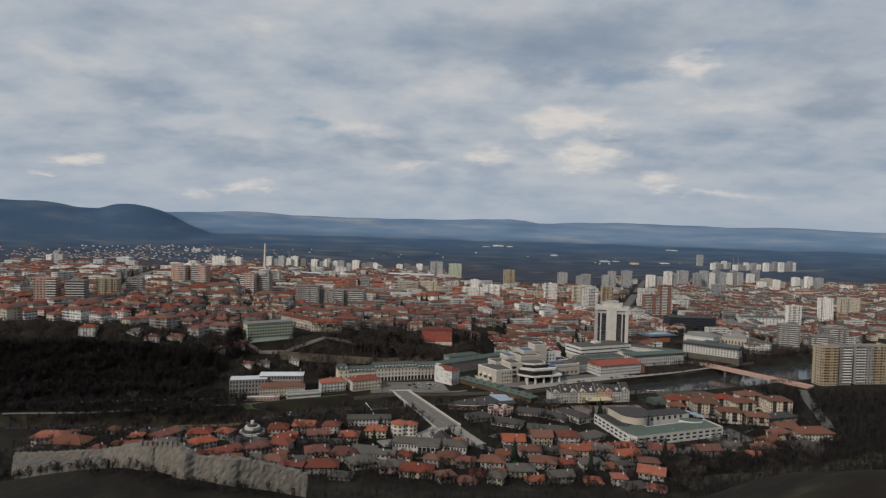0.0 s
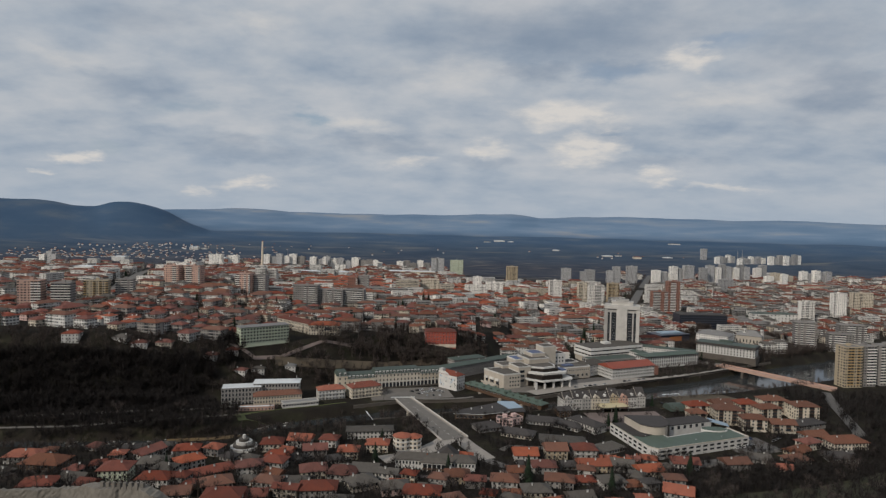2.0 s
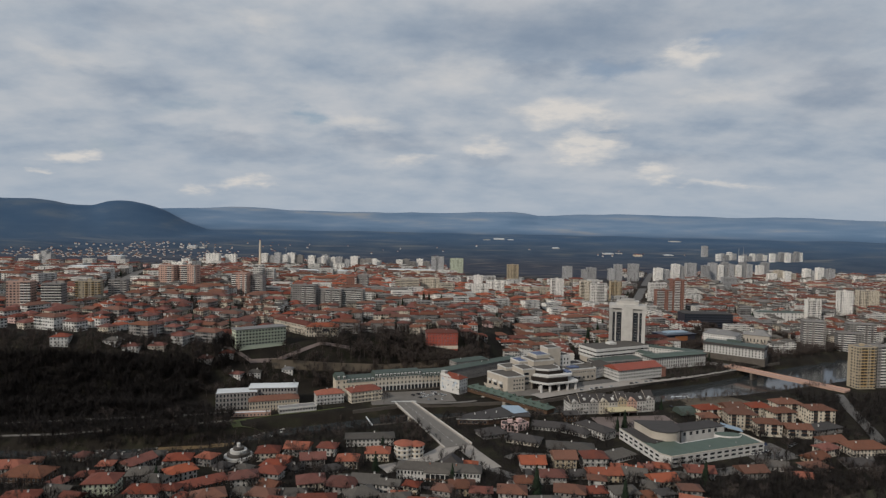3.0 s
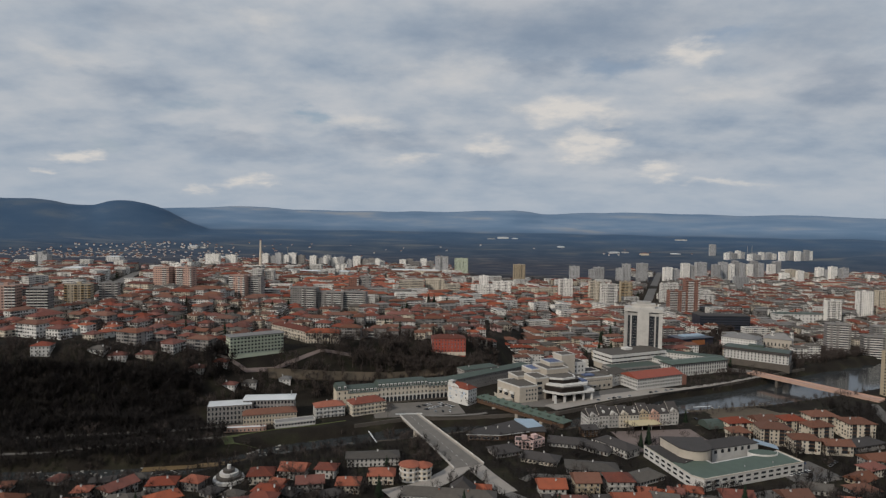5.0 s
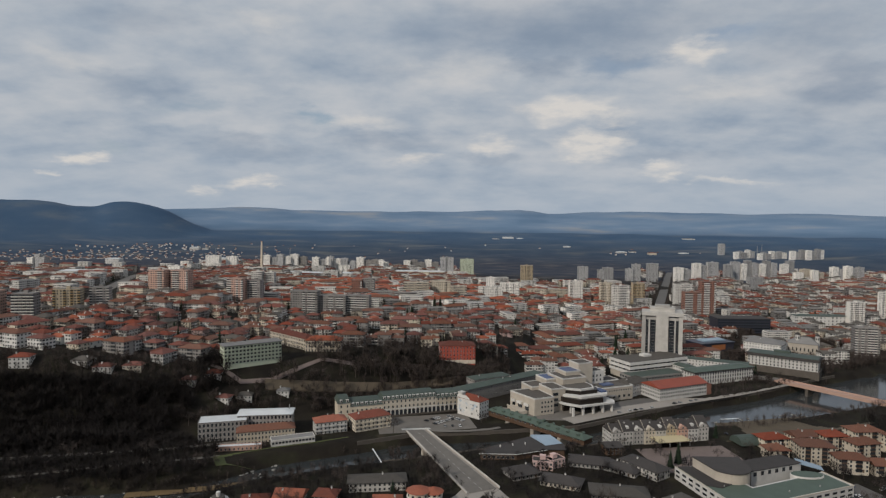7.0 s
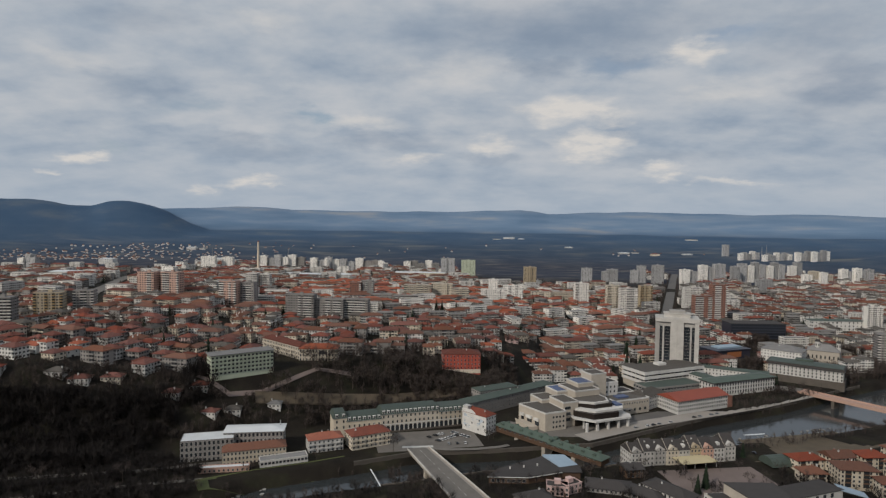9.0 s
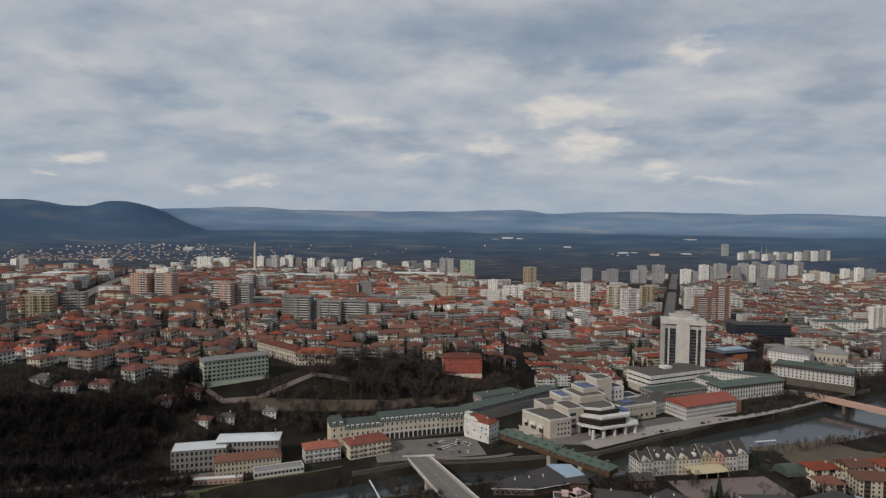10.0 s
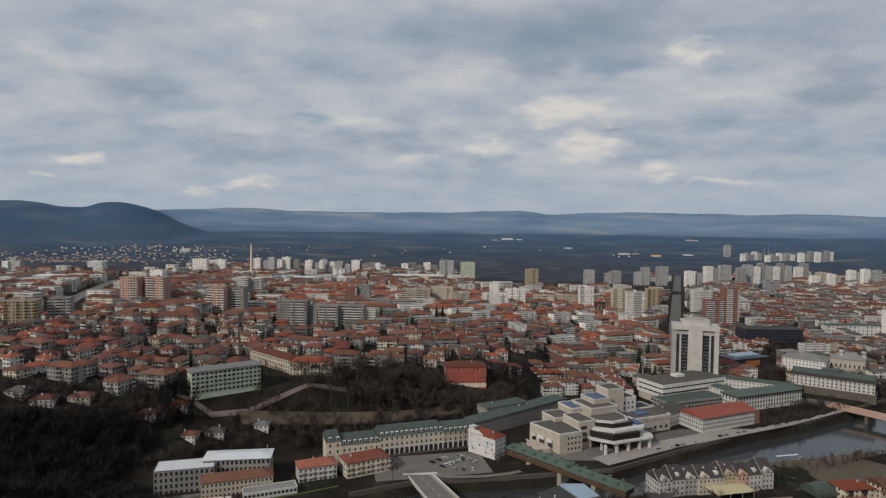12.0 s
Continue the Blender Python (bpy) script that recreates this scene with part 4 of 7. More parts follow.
# ---- the large buildings ----
def hotel():
    m, L = between(219, 729, 260, 716, 24, 2.0)
    t = thing("hotel_tower", "tall cream concrete hotel tower with dark vertical window strips", "hotel", m)
    W, H = 24.0, 55.5
    core = Shape().box(-L / 2 + 2, L / 2 - 2, -W / 2 + 1.6, W / 2 - 1.6, -4, H)
    part("wall", core, M["limewash"], t)
    # corner piers and the broad middle pier
    for x0, x1 in ((-L / 2, -L / 2 + 4.2), (-6.5, 6.5), (L / 2 - 4.2, L / 2)):
        part("pier", Shape().box(x0, x1, -W / 2 - (0.8 if x0 == -6.5 else 0), W / 2 + (0.8 if x0 == -6.5 else 0), -4, H + 1.0), M["limewash"], t)
    for x0, x1 in ((-14.2, -12.8), (12.8, 14.2)):
        part("fin", Shape().box(x0, x1, -W / 2 + 0.4, W / 2 - 0.4, 0, H - 3), M["limewash"], t)
    part("fin", Shape().box(-0.5, 0.5, -W / 2 - 1.1, -W / 2 - 0.8, 0, H), M["limewash"], t)
    part("crown", Shape().box(-L / 2 - 0.3, L / 2 + 0.3, -W / 2 - 0.9, W / 2 + 0.9, H + 1.0, H + 5.2), M["limewash"], t)
    part("roof_house", Shape().box(-13, 13, -7, 7, H + 5.2, H + 9.0).box(-13.6, 13.6, -7.6, 7.6, H + 9.0, H + 9.8), M["limewash"], t)
    part("roof_house", Shape().box(-8, 8, -5, 5, H + 9.8, H + 12.5), M["limewash"], t)
    n = 15
    pane = {w: Shape().box(-w / 2, w / 2, -0.08, 0.05, -1.55, 1.55).mesh("window", M["glass"]) for w in (3.6, 6.2)}
    for f in range(n):
        z = 4 + f * 3.3
        for side, sy in ((0, -1), (2, 1)):
            for x, w in ((-15.9, 3.0), (-9.6, 5.8), (9.6, 5.8), (15.9, 3.0)):
                part("window", pane[3.6 if w < 4 else 6.2], None, t, at=pose(x * L / 42, sy * (W / 2 - 1.6), z, 0, 0, 0 if sy < 0 else 180))
    claim(245, 735, 28)
    # podium: two banded storeys under a flat grey roof
    m, L = between(188, 664, 259, 698, 32, 2.0)
    t = thing("hotel_podium", "white banded two-storey hotel podium under a flat grey roof", "hotel wing", m)
    part("wall", Shape().box(-L / 2 + 1, L / 2 - 1, -15, 15, -4, 15.5), M["concrete"], t)
    for z0, z1 in ((5.0, 7.5), (9.4, 12.2), (13.8, 16.8)):
        part("band", Shape().box(-L / 2, L / 2, -16, 16, z0, z1), M["white"], t)
    part("roof", Shape().box(-L / 2 + 0.5, L / 2 - 0.5, -15.5, 15.5, 16.8, 17.0), M["slate"], t)
    w = Shape().box(-2.3, 2.3, -0.1, 0.05, -0.8, 0.8).mesh("window", M["glass"])
    for z in (8.4, 12.95):
        for u in slots(L - 4, 5.2):
            part("window", w, None, t, at=pose(u, -15.1, z))
        for u in slots(28, 5.2):
            part("window", w, None, t, at=side_pose(3, L - 1.8, 30, u, z))
    part("lift_house", Shape().box(-6, 4, 0, 8, 17.0, 19.2), M["white"], t)
    claim(215, 695, 34)
    m, L = between(186, 640, 244, 664, 24, 2.0)
    t = make_house("hotel_wing", "low hotel wing with a green flat roof and dark glass front", "hotel wing", m, L, 22, 2, 3.4, "flat", "grey", "green", step=3.4, ww=2.8, wh=1.8, chimneys=0, sides=(0, 3))


hotel()


def court_house():
    m, L = between(246, 646, 318, 676, 16, 2.0)
    t = make_house("court_house", "white court building with tall window rows and a green roof", "public building", m, L, 17, 3, 3.7, "flat", "white", "green", step=3.2, ww=1.5, wh=2.6, chimneys=0, sides=(0, 1, 3), parapet=0.3)
    part("roof_edge", Shape().box(-L / 2 - 1.2, L / 2 + 1.2, -9.8, 9.8, 11.5, 12.4), M["dark"], t)
    part("roof_sheet", Shape().hip(L, 17, 12.5, 1.6, 1.3), M["palegreen"], t)
    for ax, ay, bx, by, lab in ((238, 695, 252, 664, ""), (262, 720, 320, 690, "")):
        mm, LL = between(ax, ay, bx, by, 14, 2.0)
        w = make_house("court_wing", "white wing of the court building under a green roof", "public building", mm, LL, 14, 3, 3.4, "hip", "white", "green", step=3.2, chimneys=0, sides=(0, 1), rise=1.6)
    claim(285, 675, 38), claim(262, 690, 20)
    m, L = between(194, 592, 246, 616, 24, 2.0)
    t = make_house("riverside_hall", "long white hall with a bright red roof and many windows", "public building", m, L, 24, 3, 3.2, "gable", "white", "redsheet", step=2.1, ww=1.0, wh=1.9, rise=4.2, chimneys=0, sides=(0, 3), over=1.0)
    part("end_wall", Shape().box(L / 2, L / 2 + 6, -12, 10, -4, 8.5), M["brick"], t)
    claim(212, 612, 32)
    m, L = between(168, 600, 194, 622, 18, 2.0)
    make_house("mansard_house", "grey-green mansard house with white walls beside the hall", "house", m, L, 18, 3, 3.2, "hip", "white", "slate", rise=4.5, sides=(0, 3))
    claim(178, 618, 16)


court_house()


def bank():
    m, L = between(334, 720, 388, 681, 24, 8.0)
    t = make_house("bank", "white four-storey office with a dark green mansard roof", "office building", m, L, 24, 3, 3.2, "flat", "white", "green", step=3.4, ww=1.3, wh=1.9, chimneys=0, sides=(0, 1, 3), parapet=0.2, found=9)
    a, b = L / 2 + 1.6, 13.6
    part("eave", Shape().add([(-a, -b, 10.2), (a, -b, 10.2), (a, b, 10.2), (-a, b, 10.2), (-a + 0.5, -b + 0.5, 12.6), (a - 0.5, -b + 0.5, 12.6), (a - 0.5, b - 0.5, 12.6), (-a + 0.5, b - 0.5, 12.6)],
                             [(3, 2, 1, 0), (4, 5, 6, 7), (0, 1, 5, 4), (1, 2, 6, 5), (2, 3, 7, 6), (3, 0, 4, 7)]), M["dark"], t, "dark metal eave band")
    part("roof_sheet", Shape().hip(L - 2, 22, 12.8, 0.9, 1.0), M["green"], t, "dull green sheet roof")
    part("lift_house", Shape().box(-10, 6, 2, 9, 12.8, 15.6), M["green"], t)
    part("terrace_base", Shape().box(-L / 2 - 1.5, L / 2 + 1.5, -13.5, 12.3, -9, -0.2), M["quay"], t, "dark stone terrace base")
    claim(368, 708, 36)
    ribbon("pavement_bank", [(318, 692), (352, 672)], 18, M["paving"], "pale terrace in front of the white office", "pavement", z=0.6, lift=0.2)
    m, L = between(362, 790, 394, 764, 30, 2.0)
    make_house("white_school", "long white building with a pale grey hip roof", "public building", m, L, 30, 5, 3.4, "hip", "white", "flat", step=3.0, sides=(0, 3), rise=5)
    claim(388, 790, 26)


bank()


def church():
    x, y = 440, 800
    t = thing("church", "grey stone church with two small domed bell towers", "church", on_ground(x, y, -32))
    part("wall", Shape().box(-16, 16, -9, 9, -4, 16), M["concrete"], t)
    part("roof", Shape().hip(32, 18, 16.2, 7, 0.8, gable=False), M["flat"], t)
    for dx, dy, r, z0, z1 in ((-6, -3, 2.6, 17, 26), (15, 5, 2.4, 0, 25)):
        at = pose(dx, dy, 0)
        ring = [(r * math.cos(k * math.pi / 6), r * math.sin(k * math.pi / 6)) for k in range(12)]
        part("drum", Shape().prism(ring, z0, z1), M["white"], t, at=at)
        d = Shape()
        for i in range(5):
            a0, a1 = i * math.pi / 10, (i + 1) * math.pi / 10
            v = []
            for k in range(12):
                c, s = math.cos(k * math.pi / 6) * (r + 0.4), math.sin(k * math.pi / 6) * (r + 0.4)
                v += [(math.cos(a0) * c, math.cos(a0) * s, z1 + (r + 0.4) * math.sin(a0)), (math.cos(a1) * c, math.cos(a1) * s, z1 + (r + 0.4) * math.sin(a1))]
            d.add(v, [(2 * k, 2 * ((k + 1) % 12), 2 * ((k + 1) % 12) + 1, 2 * k + 1) for k in range(12)])
        part("dome", d, M["dark"], t, at=at)
        part("cross", Shape().box(-0.12, 0.12, -0.12, 0.12, z1 + r, z1 + r + 3).box(-0.7, 0.7, -0.1, 0.1, z1 + r + 1.8, z1 + r + 2.05), M["steel"], t, at=at)
        for k in range(6):
            part("window", window_mesh(1.0, 3.0, True), None, t, at=at @ pose(r * 0.97 * math.cos(k * math.pi / 3), r * 0.97 * math.sin(k * math.pi / 3), z1 - 3.5, 0, 0, k * 60 + 90))
    for u in slots(32, 4.2):
        part("window", window_mesh(1.4, 4.0, True), None, t, at=pose(u, -9, 9))
    claim(x, y, 22)


church()


def arcade_block():
    """The long arcaded block by the bridge: corner tower, low wing, tall middle, far wing."""
    m0, L0 = between(-84, 521, 10.6, 555, 16, 1.5)
    t = thing("arcade_building", "long cream arcaded building with a green mansard roof and white dormers", "public building", m0)
    W = 16.0
    x0 = -L0 / 2

    def bay(a, b, H, sh, name, arcade):
        part("wall", Shape().box(a, b, -W / 2, W / 2, -3, H), M["cream"], t)
        s = Shape()
        o, i = 0.6, 3.2
        s.add([(a - o, -W / 2 - o, H + 0.02), (b + o, -W / 2 - o, H + 0.02), (b + o, W / 2 + o, H + 0.02), (a - o, W / 2 + o, H + 0.02), (a + 1, -W / 2 + i - 1.4, H + 3.6), (b - 1, -W / 2 + i - 1.4, H + 3.6), (b - 1, W / 2 - i + 1.4, H + 3.6), (a + 1, W / 2 - i + 1.4, H + 3.6)],
              [(3, 2, 1, 0), (4, 5, 6, 7), (0, 1, 5, 4), (1, 2, 6, 5), (2, 3, 7, 6), (3, 0, 4, 7)])
        part("mansard", s, M["green"], t, "green metal mansard roof")
        if arcade:
            part("string_course", Shape().box(a, b, -W / 2 - 0.3, -W / 2, 5.0, 5.5), M["white"], t)
            part("plinth", Shape().box(a, b, -W / 2 - 0.2, -W / 2, -3, 0.3), M["quay"], t)
        part("cornice", Shape().box(a - 0.4, b + 0.4, -W / 2 - 0.4, W / 2 + 0.4, H - 0.35, H), M["white"], t)
        n = max(2, int((b - a) / 3.5))
        dm = Shape().box(-0.9, 0.9, -0.2, 1.6, 0, 2.0).box(-1.1, 1.1, -0.4, 1.8, 2.0, 2.25)
        dmesh = dm.mesh("dormer", M["white"])
        pane_mesh = Shape().box(-0.55, 0.55, -0.26, 0, 0.4, 1.7).mesh("pane", M["glass"])
        for k in range(n):
            u = a + (k + 0.5) * (b - a) / n
            dob = part("dormer", dmesh, None, t, at=pose(u, -W / 2 + 0.1, H + 0.5))
            part("pane", pane_mesh, None, dob, "dark window pane")
            if arcade:
                part("arch", window_mesh(2.5, 4.2, True), None, t, at=pose(u, -W / 2, 2.4))
                part("pilaster", Shape().box(-0.3, 0.3, -0.28, 0, 0.3, 5.0), M["white"], t, at=pose(u + (b - a) / n / 2, -W / 2, 0))
            for f in range(1, int(H / sh)):
                part("window", window_mesh(1.2, 2.0), None, t, at=pose(u, -W / 2, f * sh + sh * 0.55 + (0.6 if arcade else 0)))

    bay(x0, x0 + 10, 13.5, 4.2, "tower", False)
    bay(x0 + 10.02, x0 + 36, 10.4, 3.9, "wing", True)
    bay(x0 + 36.02, x0 + 82, 13.2, 4.2, "middle", True)
    bay(x0 + 82.02, x0 + L0 + 8, 11.6, 3.8, "end", True)
    claim(-60, 535, 20), claim(-35, 545, 20), claim(-10, 555, 20)
    m, L = between(18, 574, 98, 642, 14, 2.0)
    make_house("green_roof_wing", "long grey building with a green roof along the street", "public building", m, L, 14, 3, 3.4, "hip", "grey", "green", step=3.4, sides=(0, 3), rise=2.4, chimneys=3)
    claim(30, 590, 16), claim(55, 610, 16), claim(85, 635, 16)
    m, L = between(28, 596, 62, 616, 18, 2.0)
    make_house("dark_roof_block", "long block with a dark green roof behind the square", "house", m, L, 14, 4, 3.4, "hip", "grey", "green", sides=(0,), rise=2.2)


arcade_block()


def white_house():
    m, L = between(11.2, 547.5, 28.7, 532.1, 12, 1.0)
    t = make_house("white_corner_house", "tall white house with a red tiled roof and painted front", "house", m, L, 12, 4, 3.3, "hip", "white", "tile", step=2.9, sides=(1,), blank=(0,), rise=3.4, chimneys=2, over=0.4)
    part("front_gable", Shape().add([(-L / 2 - 0.2, -6.3, 12.9), (2.0, -6.3, 12.9), (0.6, -6.3, 14.6), (-3.0, -6.3, 16.4), (-L / 2 - 0.2, -6.3, 16.0)] + [(-L / 2 - 0.2, -5.7, 12.9), (2.0, -5.7, 12.9), (0.6, -5.7, 14.6), (-3.0, -5.7, 16.4), (-L / 2 - 0.2, -5.7, 16.0)],
         [(0, 1, 2, 3, 4), (9, 8, 7, 6, 5), (1, 6, 7, 2), (2, 7, 8, 3), (3, 8, 9, 4), (4, 9, 5, 0)]), M["white"], t)
    part("stair_tower", Shape().box(-L / 2 + 0.3, -L / 2 + 4.8, -5.6, -1.5, 13, 17.6).box(-L / 2, -L / 2 + 5.1, -5.9, -1.2, 17.6, 18.0), M["white"], t)
    rr = random.Random(4)
    for k in range(16):
        x, z, w, h = rr.uniform(-10, 8), rr.uniform(2, 11.5), rr.uniform(0.6, 2.2), rr.uniform(0.3, 1.3)
        ring = [(x + w * rr.uniform(0.6, 1.1) * math.cos(6.2832 * i / 9), z + h * rr.uniform(0.6, 1.2) * math.sin(6.2832 * i / 9)) for i in range(9)]
        part("wall_painting", Shape().add([(a, -6.02 - 0.002 * k, b) for a, b in ring], [tuple(range(9))]), M["mural"], t, "faded bluish wall painting")
    for x, z in ((-8, 3), (-2, 6.4), (4, 2.6), (9, 9.5), (9, 6), (5, 9.6)):
        part("window", window_mesh(1.1, 1.5), None, t, at=pose(x, -6, z))
    claim(25, 545, 14)


white_house()


def bank_houses():
    m, L = between(-66, 497, -41, 511, 16, 0.5)
    make_house("apartment_house", "cream three-storey house with an orange tiled hip roof", "house", m, L, 15, 3, 3.1, "hip", "cream", "tile", step=3.0, sides=(0, 3), balc=2, chimneys=3)
    m, L = between(-95, 491, -73, 500, 13, -0.5)
    make_house("apartment_house", "white three-storey house with a red tiled hip roof", "house", m, L, 13, 3, 3.1, "hip", "white", "tile_o", step=3.0, sides=(0, 3), balc=2, chimneys=3)
    claim(-52, 512, 16), claim(-85, 502, 14)
    # long building under white sheets, with a brown hipped block before it
    m, L = between(-175, 471, -143, 480, 16, -1.0)
    make_house("white_roof_hall", "grey three-storey hall with a white sheet roof", "public building", m, L, 16, 4, 3.7, "flat", "grey", "whiteroof", step=2.6, ww=1.6, wh=2.5, sides=(0, 3), chimneys=0, parapet=0.25)
    m, L = between(-152, 486, -113, 492, 14, -1.0)
    t = make_house("white_roof_hall", "taller grey hall with a white vaulted sheet roof", "public building", m, L, 15, 4, 4.1, "flat", "grey", "whiteroof", step=2.6, ww=1.6, wh=2.5, sides=(0, 1), chimneys=0, parapet=0.1)
    part("sheet_roof", Shape().hip(L, 15, 16.8, 1.5, 0.8), M["whiteroof"], t)
    part("vent_pipe", Shape().tube((L / 2 - 3, 3, 16), (L / 2 - 3, 3, 21), 0.35, 0.3, 8), M["steel"], t)
    m, L = between(-146, 468, -108, 481, 13, -1.0)
    make_house("brown_roof_house", "cream house with rows of windows and a brown hipped roof", "public building", m, L, 13, 3, 3.2, "hip", "cream", "tile_b", step=2.3, wh=1.7, sides=(0, 1, 3), rise=3.0, chimneys=1)
    m, L = between(-120, 464, -92, 476, 10, -1.8)
    make_house("river_terrace_house", "low glazed terrace building with a flat pale roof", "pavilion", m, L, 9, 2, 3.0, "flat", "panel", "flat", step=2.2, ww=1.7, wh=1.6, sides=(0, 1), chimneys=0)
    m, L = between(-156, 454, -126, 460, 5, 0.0)
    make_house("river_shed", "low shed with a white flat roof on the bank", "shed", m, L, 5, 1, 3.0, "flat", "pink", "whiteroof", sides=(0,), chimneys=0)
    claim(-160, 480, 20), claim(-128, 488, 22), claim(-105, 475, 14), claim(-142, 455, 12)


bank_houses()


def slope_houses():
    for k, (x, y, rot, L, W, n, wall, top) in enumerate(((-205, 526, 4, 12, 10, 2, "white", "tile"), (-190, 538, 10, 13, 10, 2, "white", "tile"), (-176, 524, -6, 11, 9, 2, "white", "tile"), (-162, 532, 8, 12, 9, 2, "white", "slate"),
                                                        (-135, 548, 4, 10, 8, 2, "white", "flat"), (-322, 500, 12, 14, 11, 3, "white", "tile"), (-284, 515, -4, 14, 11, 2, "white", "slate"), (-267, 514, 10, 14, 10, 2, "white", "tile"), (-248, 523, 6, 14, 10, 2, "cream", "tile"))):
        make_house("hillside_house", "small white house with a %s roof among bare trees" % ("red tiled" if top == "tile" else "grey"), "house", on_ground(x, y, rot, L, W), L, W, n, 2.9, "hip", wall, top, sides=(0, 1, 3), group="hillside houses", found=9)
        claim(x, y, 6.5)


slope_houses()


def plateau_marks():
    m, L = between(-184, 545, -144, 573, 13, 38.3)
    t = make_house("green_block", "long pale green five-storey block with a flat grey roof", "apartment block", m, L, 14, 5, 3.1, "flat", "mint", "flat", step=3.0, ww=1.7, wh=1.5, sides=(0, 3), balc=2, chimneys=0, found=14)
    part("roof_edge", Shape().box(-L / 2 - 1.0, L / 2 + 1.0, -8.2, 8.2, 15.9, 16.4), M["flat"], t)
    claim(-165, 562, 19)
    m, L = between(-131, 606, -98, 608, 16, 37.0)
    t = make_house("orange_roof_school", "cream three-storey school with an orange tiled roof", "school", m, L, 16, 3, 3.7, "hip", "cream", "tile_o", step=2.7, wh=2.2, sides=(0, 1, 3), rise=3.4, chimneys=2, found=9)
    arch = [(4.2 * math.cos(math.pi * k / 10), 4.2 * math.sin(math.pi * k / 10)) for k in range(11)]
    # the arch is a proud dark sheet, its colour giving the recess shade
    part("balcony_arch", Shape().add([(4 + a, -8.25, 6.6 + b * 0.75) for a, b in arch] + [(4 + a, -7.9, 6.6 + b * 0.75) for a, b in arch], [tuple(range(11))] + [(k, 11 + k, 12 + k, k + 1) for k in range(10)]), M["glass"], t, "dark arched sheet in place of a shaded balcony recess")
    part("balcony", Shape().box(-1.2, 9.2, -10.4, -8.0, 3.6, 4.1).box(-1.2, 9.2, -10.4, -10.2, 4.1, 5.1), M["cream"], t)
    for x in (-0.8, 4.0, 8.8):
        part("balcony_post", Shape().box(x - 0.3, x + 0.3, -10.3, -9.8, -3, 3.6), M["cream"], t)
    m, L = between(-178, 652, -132, 610, 14, 37.5)
    make_house("school_wing", "long cream school wing under a dark red tiled roof", "school", m, L, 14, 3, 3.7, "hip", "cream", "tile", step=2.7, wh=2.2, sides=(0,), rise=3.2, chimneys=3, found=9)
    claim(-115, 617, 18), claim(-136, 624, 12), claim(-150, 637, 13), claim(-166, 651, 13)
    m, L = between(-6, 640, 29, 643, 20, 23.6)
    t = make_house("red_house", "deep red four-storey house with cream window rows", "public building", m, L, 20, 4, 3.6, "hip", "redwall", "tile", step=3.0, wh=1.9, sides=(0, 1, 3), rise=3.2, chimneys=2, found=10)
    part("plinth", Shape().box(-L / 2 - 0.15, L / 2 + 0.15, -10.15, 10.15, -3, 0.6), M["cream"], t)
    claim(12, 652, 24)


plateau_marks()


